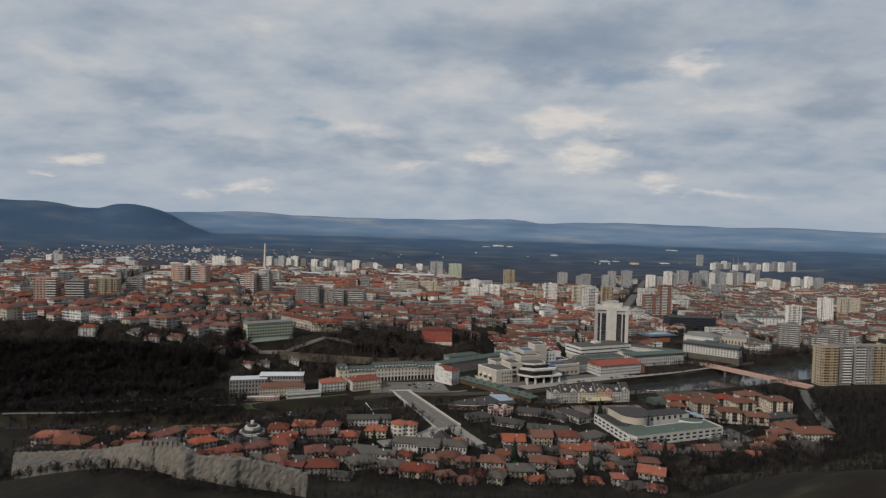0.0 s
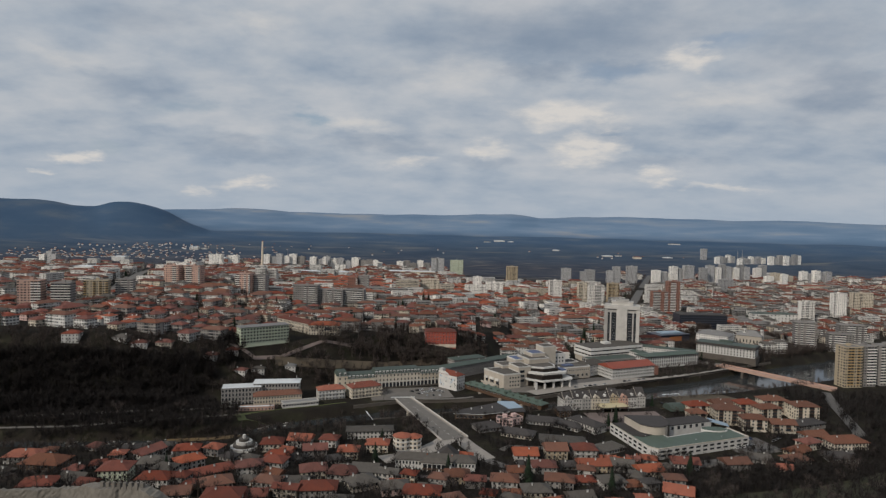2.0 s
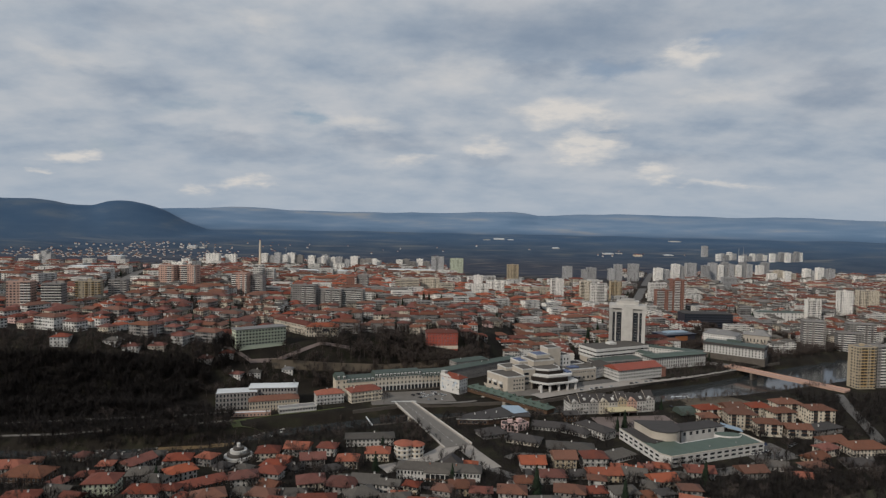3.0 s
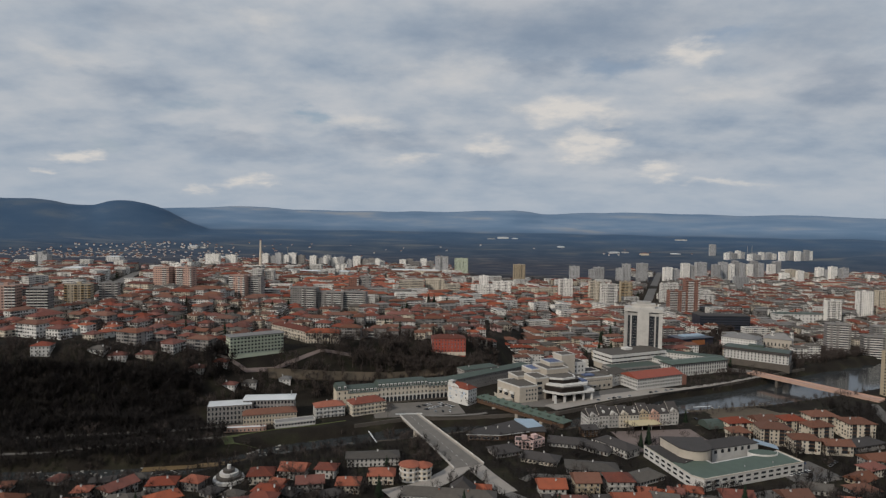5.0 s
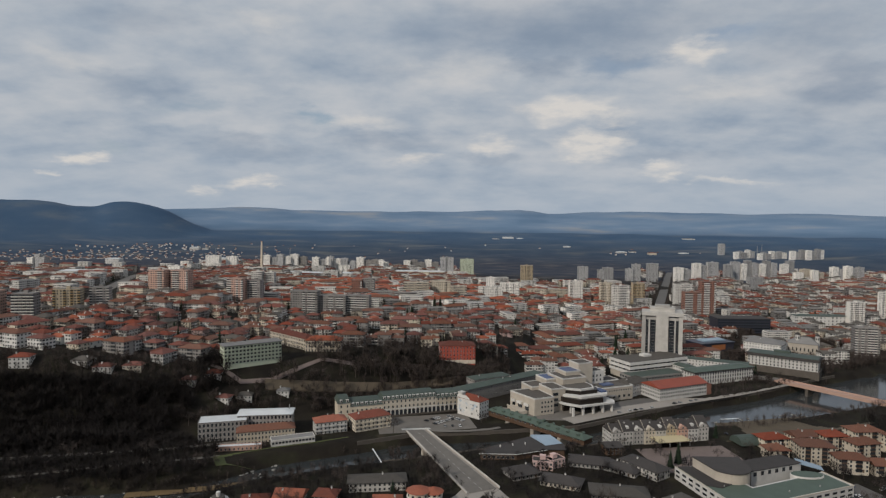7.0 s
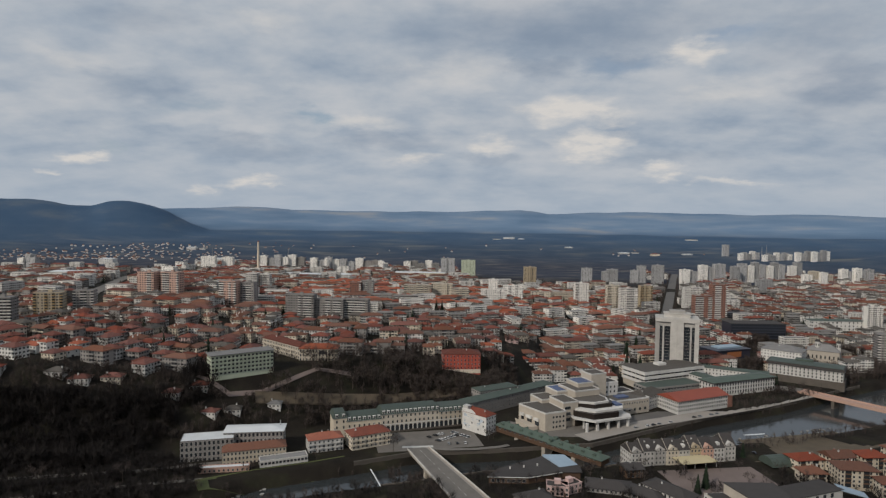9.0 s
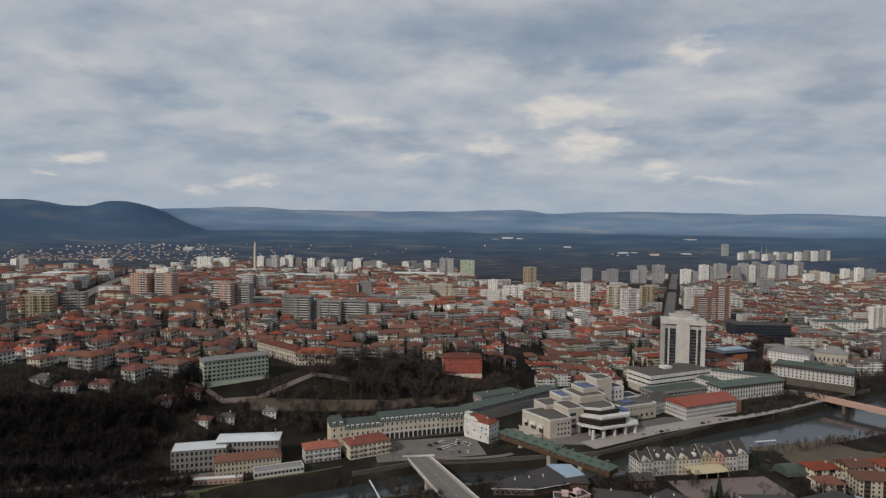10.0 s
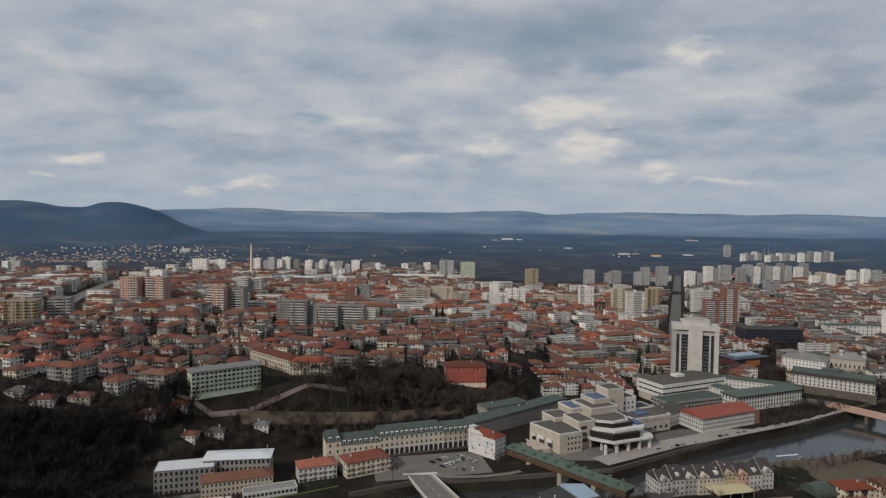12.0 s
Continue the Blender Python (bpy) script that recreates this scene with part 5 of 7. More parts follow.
def culture_house():
    """Stepped pale concrete volumes climbing to a tower, dark glass bands and a pillared porch."""
    t = thing("culture_house", "stepped white concrete culture house with dark glass bands and blue roofs", "culture centre", pose(74.8, 544.0, 1.0, 0, 0, 24))

    def block(ring, z1, top="slate", z0=-4.0, wall="concrete", cap=0.6):
        n = len(ring)
        cx, cy = sum(p[0] for p in ring) / n, sum(p[1] for p in ring) / n
        part("volume", Shape().prism(ring, z0, z1), M[wall], t)
        part("roof", Shape().prism([(cx + (x - cx) * 0.96, cy + (y - cy) * 0.96) for x, y in ring], z1, z1 + 0.12), M[top], t)
        rim = Shape()
        for (ax, ay), (bx, by) in zip(ring, ring[1:] + ring[:1]):
            d = math.hypot(bx - ax, by - ay)
            ux, uy = (bx - ax) / d, (by - ay) / d
            rim.prism([(ax + uy * 0.15, ay - ux * 0.15), (bx + uy * 0.15, by - ux * 0.15), (bx - uy * 0.4, by + ux * 0.4), (ax - uy * 0.4, ay + ux * 0.4)], z1 - 0.5, z1 + cap)
        part("parapet", rim, M["white"], t)

    def rect(x0, x1, y0, y1):
        return [(x0, y0), (x1, y0), (x1, y1), (x0, y1)]

    def slab(ring, z0, z1, mat="white", name="band"):
        part(name, Shape().prism(ring, z0, z1), M[mat], t)

    # end block by the bridge, its side wall jutting over dark panels painted as recess shade
    block([(0, 0), (19, 0), (19, 30), (-6, 30)], 13.4, "slate")
    slab([(0.6, -0.12), (5.4, -0.12), (5.4, 0.1), (0.6, 0.1)], 9.6, 12.4, "concrete", "wall_panel")
    for z in (2.2, 6.0, 9.8):
        for u in (7.4, 10.4, 13.4, 16.6):
            part("window", window_mesh(1.6, 1.7), None, t, at=pose(u, 0, z))
    turn = -90 - math.degrees(math.atan2(6, 30)) * -1
    # flush dark panels stand in for the shade inside the loggias
    for c, w in ((0.30, 4.6), (0.58, 5.4), (0.84, 3.6)):
        part("recess", Shape().box(-w / 2, w / 2, -0.12, 0.1, 1.6, 5.6), M["glass"], t, "dark panel in place of a shaded loggia recess", at=pose(-6 * c, 30 * c, 0, 0, 0, turn))
        part("loggia_front", Shape().box(-w / 2 - 0.4, w / 2 + 0.4, -1.5, 0.1, 5.6, 7.6), M["white"], t, at=pose(-6 * c, 30 * c, 0, 0, 0, turn))
    part("terrace", Shape().box(-11, -3, 6, 26, -4, 2.4).box(-11.4, -10.8, 5.6, 26.4, 2.4, 3.4), M["concrete"], t)
    # link tower with three broad dark windows
    block(rect(19.02, 33, 4, 24), 18.6, "slate")
    for z in (5.0, 9.6, 14.2):
        part("window", window_mesh(5.4, 2.6), None, t, at=pose(23.2, 4, z))
    # volumes stepping up to the tower
    block(rect(12, 37.9, 24.02, 42), 16.2, "slate")
    block(rect(28, 50, 26, 44), 21.0, "blue")
    block(rect(38, 62, 15, 40), 23.0, "slate")
    block(rect(47, 62.5, 24, 41), 26.4, "blue")
    block(rect(62.52, 78, 27, 42), 32.0, "slate")
    block(rect(78.02, 92, 29, 42), 23.0, "slate", wall="white")
    for z in (15.0, 19.0):
        for u in (80.5, 84.5, 88.5):
            part("window", window_mesh(1.5, 2.0), None, t, at=pose(u, 29, z))
    block(rect(92.02, 112, 32.2, 46), 12.0, "dark", wall="white")
    for u in (20.5, 24.0, 32.0, 42.0):
        part("window", window_mesh(1.2, 1.2), None, t, at=pose(u, 24.0 if u < 28 else 26.0, 18.5 if u > 28 else 15.0))
    # foyer: angled bands of dark glass between white slabs
    slab([(26, -2), (36, -15), (70, -15), (74, -9), (74, 6), (26, 6)], 6.6, 7.9)
    slab([(28.5, 1), (37, -11.5), (60, -12.4), (63, -6), (63, 5.9), (28.5, 5.9)], 7.9, 12.1, "bronze", "glass_band")
    slab([(29.5, 3), (40, -9), (66, -9.5), (73, -1), (73, 15), (33.02, 15), (33.02, 3.9)], 12.1, 13.8)
    slab([(33.1, 6), (43, -4), (60, -4), (64, 2), (64, 14.9), (33.1, 14.9)], 13.8, 16.8, "bronze", "glass_band")
    slab([(33.1, 5), (44, -3), (58, -2), (62, 6), (62, 14.9), (33.1, 14.9)], 16.8, 18.4)
    slab([(34.5, 6), (44.4, -1.4), (57, -0.6), (60.4, 6.4), (60.4, 14.4), (34.5, 14.4)], 18.4, 18.55, "slate", "roof")
    part("skylight", Shape().box(64, 70, -4, 6, 13.8, 15.0).box(62, 66, 8, 13, 13.8, 15.8), M["blue"], t, "blue sheet skylight")
    slab([(30, 2), (73, 2), (73, 14.8), (33.05, 14.8), (33.05, 3.8), (30, 3.8)], -4, 6.5, "bronze", "glazed_ground_floor")
    for u in (29.5, 39.3, 49.5, 59.5, 68.8):
        part("pillar", Shape().box(u - 0.8, u + 0.8, -13.5, -11.9, -4, 6.6), M["white"], t)
    for u in (33.0, 44.5, 54.5, 64.0):
        part("pillar", Shape().box(u - 0.6, u + 0.6, -4.6, -3.4, -4, 6.6), M["white"], t)
    # long low wing
    block(rect(73.02, 112, 12, 32), 11.6, "slate")
    for u in slots(37, 2.6):
        part("window", window_mesh(1.1, 1.5), None, t, at=pose(92.5 + u, 12, 8.6))
    for u in slots(30, 5.2):
        part("window", window_mesh(2.4, 2.4), None, t, at=pose(94 + u, 12, 3.0))
    part("skylight", Shape().box(84, 95, 18, 25, 11.7, 12.9), M["blue"], t, "blue sheet skylight")
    part("canopy", Shape().box(82, 92, 8.6, 12, 4.4, 4.8), M["flat"], t)
    for x, y in ((72, 548), (88, 560), (104, 560), (122, 562), (140, 575), (158, 585), (80, 575), (105, 590), (130, 600), (150, 605), (168, 602)):
        claim(x, y, 14)




culture_house()


def row_houses():
    """Terrace of narrow houses with steep dark roofs and white gables, a yellow awning before them."""
    m0, L0 = between(121, 478, 197, 493, 15, 0.6)
    n = 9
    w = L0 / n
    walls = ["limewash", "limewash", "limewash", "cream", "limewash", "yellow", "pink", "limewash", "limewash"]
    for k in range(n):
        up = (0.0, 1.6, 0.6, 1.2, 0.2, 1.8, 0.9, 0.3, 2.0)[k]
        mm = m0 @ pose(-L0 / 2 + (k + 0.5) * w, (k % 3) * 0.5 - 0.5, 0)
        t = make_house("row_house", "narrow %s terrace house with a steep dark roof and white copings" % ("white" if walls[k] == "limewash" else "coloured"), "house", mm, w - 0.06, 15, 3, 3.0 + 0.12 * up, "gable",
                       walls[k] if walls[k] != "yellow" else "tan", "dark", step=2.2, ww=1.0, wh=1.5, rise=4.6 + up, sides=(0, 1, 3), over=0.2, chimneys=1, group="terrace by the square")
        H, rr = 9.3 + 0.36 * up, 4.6 + up
        for sgn in (-1, 1):
            c = Shape()
            x0, x1 = -w / 2 - 0.02, -w / 2 + 0.26
            c.add([(x0, sgn * 7.7, H - 0.2), (x1, sgn * 7.7, H - 0.2), (x1, 0, H + rr + 0.1), (x0, 0, H + rr + 0.1), (x0, sgn * 7.7, H + 0.28), (x1, sgn * 7.7, H + 0.28), (x1, 0, H + rr + 0.33), (x0, 0, H + rr + 0.33)],
                  [(4, 5, 6, 7), (0, 1, 5, 4), (1, 2, 6, 5), (3, 0, 4, 7)])
            part("coping", c, M["concrete"], t)
        if k % 3 != 1:
            g = w * 0.36
            part("pediment", Shape().add([(-g, -7.6, H - 0.2), (g, -7.6, H - 0.2), (g, -7.6, H + 1.2), (0, -7.6, H + 3.2), (-g, -7.6, H + 1.2), (-g, -5.0, H + 1.0), (g, -5.0, H + 1.0), (0, -3.0, H + 3.1)],
                                       [(0, 1, 2, 3, 4), (2, 6, 7, 3), (4, 3, 7, 5), (1, 6, 2), (0, 4, 5)]), M[walls[k] if walls[k] != "yellow" else "tan"], t)
            part("window", window_mesh(1.1, 1.5), None, t, at=pose(0, -7.6, H + 1.0))
        if k % 3 == 1:
            part("dormer", Shape().box(-1.0, 1.0, -1.4, 1.4, 0, 2.0).hip(2.0, 2.8, 2.1, 0.8, 0.15), M["white"], t, at=pose(0.4, -4.6, H + 0.7))
    t = thing("yellow_awning", "flat yellow canopy on posts in front of the terrace", "canopy", pose(164, 481, 2.1, 0, 0, 14))
    part("canopy", Shape().box(-13, 13, -7, 6, 3.4, 3.75), M["yellow"], t)
    for x in (-12, -4, 4, 12):
        part("post", Shape().box(x - 0.15, x + 0.15, -6.6, -6.3, 0, 3.4), M["steel"], t)
    for k in range(4):
        claim(135 + 20 * k, 492 + 4 * k, 15)
    t = thing("tent_hall", "rounded grey-green tent roof hall beside the square", "hall", pose(222, 487, 1.8, 0, 0, 12))
    s = Shape()
    v = [(x, 7 * math.cos(a), 5.5 * math.sin(a)) for x in (-9, 9) for a in [math.pi * k / 8 for k in range(9)]]
    s.add(v, [(i, i + 1, 10 + i, 9 + i) for i in range(8)] + [tuple(range(9))[::-1], tuple(range(9, 18))])
    part("cover", s, M["green"], t)
    claim(222, 487, 13), claim(170, 462, 20), claim(195, 462, 18), claim(145, 445, 16)


row_houses()


def shopping_hall():
    """White two-storey L-shaped hall with green terraces and a round drum."""
    t = thing("shopping_hall", "white two-storey hall with green terrace roofs and a curved drum", "public building", pose(0, 0, 1.6))
    a = [(147, 424), (160, 374), (166, 369), (243, 400), (236, 420), (182, 396), (170, 428)]
    part("wall", Shape().prism(a, -3, 6.2), M["white"], t)
    part("roof", Shape().prism([(148, 423), (161, 376), (166.5, 371), (241, 400.6), (235, 418), (181, 394), (169, 426)], 6.2, 6.35), M["palegreen"], t, "green roofing felt")
    n = 14
    cx, cy, r = 174, 410, 12.0
    arc = [(cx + r * math.cos(radians(-150 + 150 * k / n)), cy + r * math.sin(radians(-150 + 150 * k / n))) for k in range(n + 1)] + [(186, 424), (158, 424)]
    part("drum", Shape().prism(arc, 0, 12.4), M["concrete"], t)
    arc2 = [(cx + 12.5 * math.cos(radians(-150 + 150 * k / n)), cy + 12.5 * math.sin(radians(-150 + 150 * k / n))) for k in range(n + 1)] + [(186.6, 424.6), (157.6, 424.6)]
    part("drum_roof", Shape().prism(arc2, 12.4, 12.9), M["dark"], t)
    part("upper_hall", Shape().prism([(188, 410), (226, 425), (220, 438), (184, 424)], 0, 9.5), M["white"], t)
    part("upper_roof", Shape().prism([(187.5, 409.5), (226.6, 424.8), (220.4, 438.6), (183.4, 424.4)], 9.5, 9.9), M["dark"], t)
    part("awning_roof", Shape().add([(224, 424, 9.9), (238, 421, 7.0), (240, 428, 7.0), (226, 433, 9.9), (224, 424, 9.4), (238, 421, 6.5), (240, 428, 6.5), (226, 433, 9.4)], [(0, 1, 2, 3), (7, 6, 5, 4), (0, 4, 5, 1), (1, 5, 6, 2), (2, 6, 7, 3), (3, 7, 4, 0)]), M["paleblue"], t, "pale blue sloping roof")
    part("dark_roof", Shape().prism([(148.6, 423), (155.5, 396), (163, 393), (181, 405), (170, 426)], 6.36, 6.8), M["dark"], t)
    part("round_roof", Shape().prism([(223 + 10 * math.cos(6.2832 * i / 14), 413 + 5.2 * math.sin(6.2832 * i / 14)) for i in range(14)], 0, 7.4), M["white"], t)
    part("round_roof", Shape().prism([(223 + 9.6 * math.cos(6.2832 * i / 14), 413 + 4.8 * math.sin(6.2832 * i / 14)) for i in range(14)], 7.4, 7.6), M["palegreen"], t, "round green roofing felt")
    for k in range(6):
        c = (k + 0.5) / 7
        part("court_window", window_mesh(2.6, 2.6), None, t, at=pose(188 + 38 * c, 410 + 15 * c - 0.05, 7.6, 0, 0, 21.5))
    rim = Shape()
    for (px, py), (qx, qy) in (((147, 424), (160, 374)), ((160, 374), (166, 369)), ((166, 369), (243, 400)), ((243, 400), (236, 420))):
        rim.tube((px, py, 6.5), (qx, qy, 6.5), 0.35, 0.35, 4)
    part("parapet", rim, M["concrete"], t)
    for (ax, ay), (bx, by) in (((147, 424), (160, 374)), ((166, 369), (243, 400))):
        L = math.hypot(bx - ax, by - ay)
        rot = math.degrees(math.atan2(by - ay, bx - ax))
        for z, h in ((1.4, 1.4), (4.3, 1.5)):
            for u in slots(L, 6.0, 3.2):
                c = (u + L / 2) / L
                part("window", window_mesh(4.0, h), None, t, at=pose(ax + (bx - ax) * c, ay + (by - ay) * c, z, 0, 0, rot))
    for x, y in ((165, 395), (200, 390), (222, 398)):
        part("roof_vent", Shape().tube((x, y, 6.3), (x, y, 7.2), 0.4, 0.35, 8), M["steel"], t)
    claim(165, 400, 30), claim(205, 400, 30), claim(228, 408, 20)
    claim(245, 405, 18)


shopping_hall()


def old_school():
    m, L = between(-13.6, 339.2, 37.5, 334.4, 11, 0.4)
    t = make_house("old_school", "long white two-storey old school under a grey slab roof", "school", m, L, 11, 2, 3.9, "hip", "white", "slate", step=2.05, ww=1.15, wh=1.9, rise=3.0, sides=(0, 1, 3), over=1.0, chimneys=4, blank=())
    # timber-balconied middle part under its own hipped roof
    # projecting dark block stands in for the shade behind the balcony posts
    part("porch_wall", Shape().box(-7.5, 7.5, -8.2, -5.5, -3, 7.6), M["glass"], t, "dark block in place of the shaded balcony recess")
    part("porch_roof", Shape().hip(16.5, 7, 8.0, 2.0, 0.8), M["slate"], t, at=pose(0, -5.2, 0))
    for u in (-7.4, -4.4, -1.5, 1.5, 4.4, 7.4):
        part("post", Shape().box(u - 0.22, u + 0.22, -8.75, -8.3, -3, 7.8), M["white"], t)
    for z in (3.6, 7.3):
        part("balcony", Shape().box(-7.8, 7.8, -8.9, -8.2, z - 0.25, z + 0.6), M["wood" if z < 5 else "white"], t, "timber balcony front")
    part("plinth", Shape().box(-7.8, 7.8, -8.6, -8.21, -3, 0.9), M["brick"], t)
    # dark pointed dormer over the back wing
    part("back_wing", Shape().box(-6.5, 6.5, 2, 12, -3, 8.1), M["white"], t, at=pose(7, 0, 0))
    part("back_roof", Shape().add([(-7.5, 1.0, 8.1), (7.5, 1.0, 8.1), (0, 4.5, 14.2), (-7.5, 12.6, 8.1), (7.5, 12.6, 8.1), (0, 10.0, 14.2)], [(0, 1, 2), (1, 4, 5, 2), (4, 3, 5), (3, 0, 2, 5)]), M["dark"], t, at=pose(7, 0, 0))
    claim(-4, 343, 13), claim(12, 343, 13), claim(28, 341, 13)
    for x in (-10, -1, 8, 17, 26, 35):
        claim(x, 329, 5)


old_school()

# ---- old town houses on the near bank ----
def town_house(x, y, rot, L, W, n, wall, top, z=None, **kw):
    m = on_ground(x, y, rot, L, W)
    if z is not None:
        m.translation.z = z
    names = {"white": "white-washed", "limewash": "shade-dimmed white", "cream": "cream", "tan": "ochre", "grey": "grey rendered", "wood": "dark timber", "pinkwall": "pale pink", "mint": "pale green", "panel": "pale", "stone": "stone"}
    tops = {"tile": "red tiled", "tile_o": "orange tiled", "tile_b": "brown tiled", "slate": "grey stone-slab", "dark": "dark felt", "flat": "flat grey", "green": "green", "paleblue": "pale blue"}
    kw.setdefault("group", "old town houses")
    kw.setdefault("sides", (0, 1 if x < 0 else 3) if y < 420 else (0,))
    kw.setdefault("over", 1.1)
    kw.setdefault("step", 2.6)
    kw.setdefault("ww", 1.25)
    kw.setdefault("wh", 1.5)
    kw.setdefault("rise", min(L, W) * 0.30)
    L, W = L * 1.08, W * 1.08
    t = make_house("house", "%s %s house with a %s roof" % (names[wall], {1: "one-storey", 2: "two-storey", 3: "three-storey", 4: "four-storey"}[n], tops[top]), "house", m, L, W, n, 2.65, kw.pop("roof", "gable" if int(abs(x * 7 + y * 3)) % 4 == 0 and L < 20 else "hip"), wall, top, **kw)
    part("door", Shape().box(-0.55, 0.55, -0.1, 0.05, 0, 2.1), M["wood"], t, at=pose(L * 0.32, -W / 2, 0.1))
    claim(x, y, max(L, W) * 0.55)
    return t


# A is white darkened for the cloud shade over the old town
A, B, C, D = "limewash", "cream", "grey", "tan"
# riverside rows below the bridge
for row in ((-102, 372, 8, 13, 11, 2, B, "tile"), (-84, 380, -4, 14, 11, 2, A, "tile_o"), (-64, 382, -6, 11, 9, 2, A, "tile"), (-70, 362, 12, 14, 10, 2, C, "tile"),
            (-47, 361, 3, 12, 10, 2, B, "tile_o"), (-29, 375, 2, 14, 10, 2, B, "tile_o"), (-91, 348, -10, 13, 9, 2, A, "tile")):
    town_house(*row)
for row in ((73, 363, 2, 14, 12, 2, A, "tile_o"), (94, 366, 3, 13, 12, 3, D, "tile_b"), (114, 368, 2, 14, 11, 3, A, "tile")):
    town_house(*row, balc=2, step=3.2, group="balconied houses")
town_house(-38, 403, 8, 31, 11, 2, A, "slate", roof="hip", rise=1.8)
town_house(66, 437, -8, 12, 8, 2, "pinkwall", "dark", roof="flat")
town_house(74, 440, 30, 11, 7, 2, "pinkwall", "dark", roof="flat")
town_house(98, 444, -12, 24, 13, 1, A, "dark", roof="hip", rise=2.6)
town_house(117, 434, -38, 20, 12, 1, A, "dark", roof="hip", rise=2.6)
town_house(131, 433, -54, 26, 12, 2, A, "dark", roof="hip", rise=2.8)
town_house(74, 412, -22, 22, 12, 1, B, "dark", roof="hip", rise=3.0)
town_house(51, 425, 24, 18, 13, 1, C, "dark", roof="hip", rise=3.4)


def market_hall():
    """Low dark-roofed hall on the bank, with a pale blue lean-to at its far end."""
    t = thing("market_hall", "low riverside hall with a dark roof and a pale blue lean-to", "hall", pose(0, 0, 0.4))
    ring = [(26, 449), (50, 449), (72, 458), (84, 458), (84, 470), (64, 482), (33, 459)]
    part("wall", Shape().prism(ring, -5, 4.2), M["wood"], t)
    part("roof", Shape().prism([(25, 448.2), (50.3, 448), (72.3, 457), (85, 457), (85, 470.4), (64, 483), (32, 460)], 4.2, 4.7), M["dark"], t)
    part("eave", Shape().tube((25, 448, 4.3), (50.3, 447.9, 4.3), 0.25, 0.25, 4).tube((50.3, 447.9, 4.3), (72.3, 456.9, 4.3), 0.25, 0.25, 4), M["white"], t)
    part("lean_to", Shape().add([(72, 464, 5.0), (84.5, 469, 4.8), (78.2, 483, 5.9), (63.6, 482, 6.1)] + [(72, 464, 4.4), (84.5, 469, 4.4), (78.2, 483, 4.4), (63.6, 482, 4.4)], [(0, 1, 2, 3), (0, 4, 5, 1), (1, 5, 6, 2), (2, 6, 7, 3), (3, 7, 4, 0)]), M["paleblue"], t, "pale blue sheet roof")
    for k in range(7):
        part("window", window_mesh(2.0, 2.0), None, t, at=pose(28.5 + 3.2 * k, 449, 1.8))
    for k in range(3):
        part("chimney", Shape().box(-0.4, 0.4, -0.4, 0.4, 0, 1.4), M["white"], t, at=pose(40 + 9 * k, 460 + 3 * k, 4.7))
    claim(40, 454, 12), claim(58, 462, 14), claim(76, 466, 13)


market_hall()
town_house(105, 398, -8, 30, 14, 1, C, "slate", rise=2.4)
town_house(133, 384, 30, 24, 12, 1, A, "slate", rise=2.4)
town_house(118, 466, 10, 10, 10, 2, "wood", "dark", rise=2.0)


def round_house():
    t = thing("round_gallery_house", "house with curved glazed galleries under a bright orange roof", "house", on_ground(-12, 379, 10))
    n = 10
    for k, (cx, r, h) in enumerate(((0, 6.2, 9.5), (8.5, 5.2, 8.5))):
        ring = [(cx + r * math.cos(6.2832 * i / n), r * math.sin(6.2832 * i / n)) for i in range(n)]
        part("wall", Shape().prism(ring, -4, h), M["cream"], t)
        ring2 = [(cx + (r + 0.9) * math.cos(6.2832 * i / n), (r + 0.9) * math.sin(6.2832 * i / n)) for i in range(n)]
        s = Shape()
        s.add([(x, y, h) for x, y in ring2] + [(cx, 0, h + 2.6)], [(i, (i + 1) % n, n) for i in range(n)] + [tuple(range(n))[::-1]])
        part("roof", s, M["tile_o"], t)
        for f in range(3):
            part("gallery", Shape().prism([(cx + (x - cx) * 1.06, y * 1.06) for x, y in ring], f * 3.0 + 0.1, f * 3.0 + 0.9), M["white"], t)
            for i in range(n):
                a = 6.2832 * (i + 0.5) / n
                part("window", window_mesh(1.6, 1.5), None, t, at=pose(cx + r * 0.952 * math.cos(a), r * 0.952 * math.sin(a), f * 3.0 + 1.7, 0, 0, math.degrees(a) + 90))
    claim(-8, 379, 14)


round_house()
# left slope under the old fortress
for row in ((-249, 334, 6, 19, 11, 2, A, "tile_o"), (-228, 322, -2, 22, 14, 2, "wood", "tile_b"), (-211, 290, 12, 16, 11, 1, C, "tile"), (-196, 300, -8, 13, 10, 1, C, "slate"),
            (-175, 305, 8, 15, 12, 3, "mint", "tile"), (-178, 350, 62, 16, 10, 2, A, "tile"), (-155, 356, 10, 14, 10, 2, C, "tile"), (-164, 327, 14, 14, 10, 2, C, "slate"), (-144, 333, 40, 15, 10, 2, A, "tile_o"),
            (-126, 320, 38, 26, 10, 1, "wood", "tile"), (-148, 297, 2, 16, 10, 2, A, "tile"), (-111, 292, 26, 15, 11, 2, B, "tile_b"), (-103, 325, 20, 14, 10, 2, A, "tile"), (-99, 270, 6, 18, 12, 2, B, "tile"), (-128, 280, 10, 13, 10, 1, C, "tile_b")):
    town_house(*row)
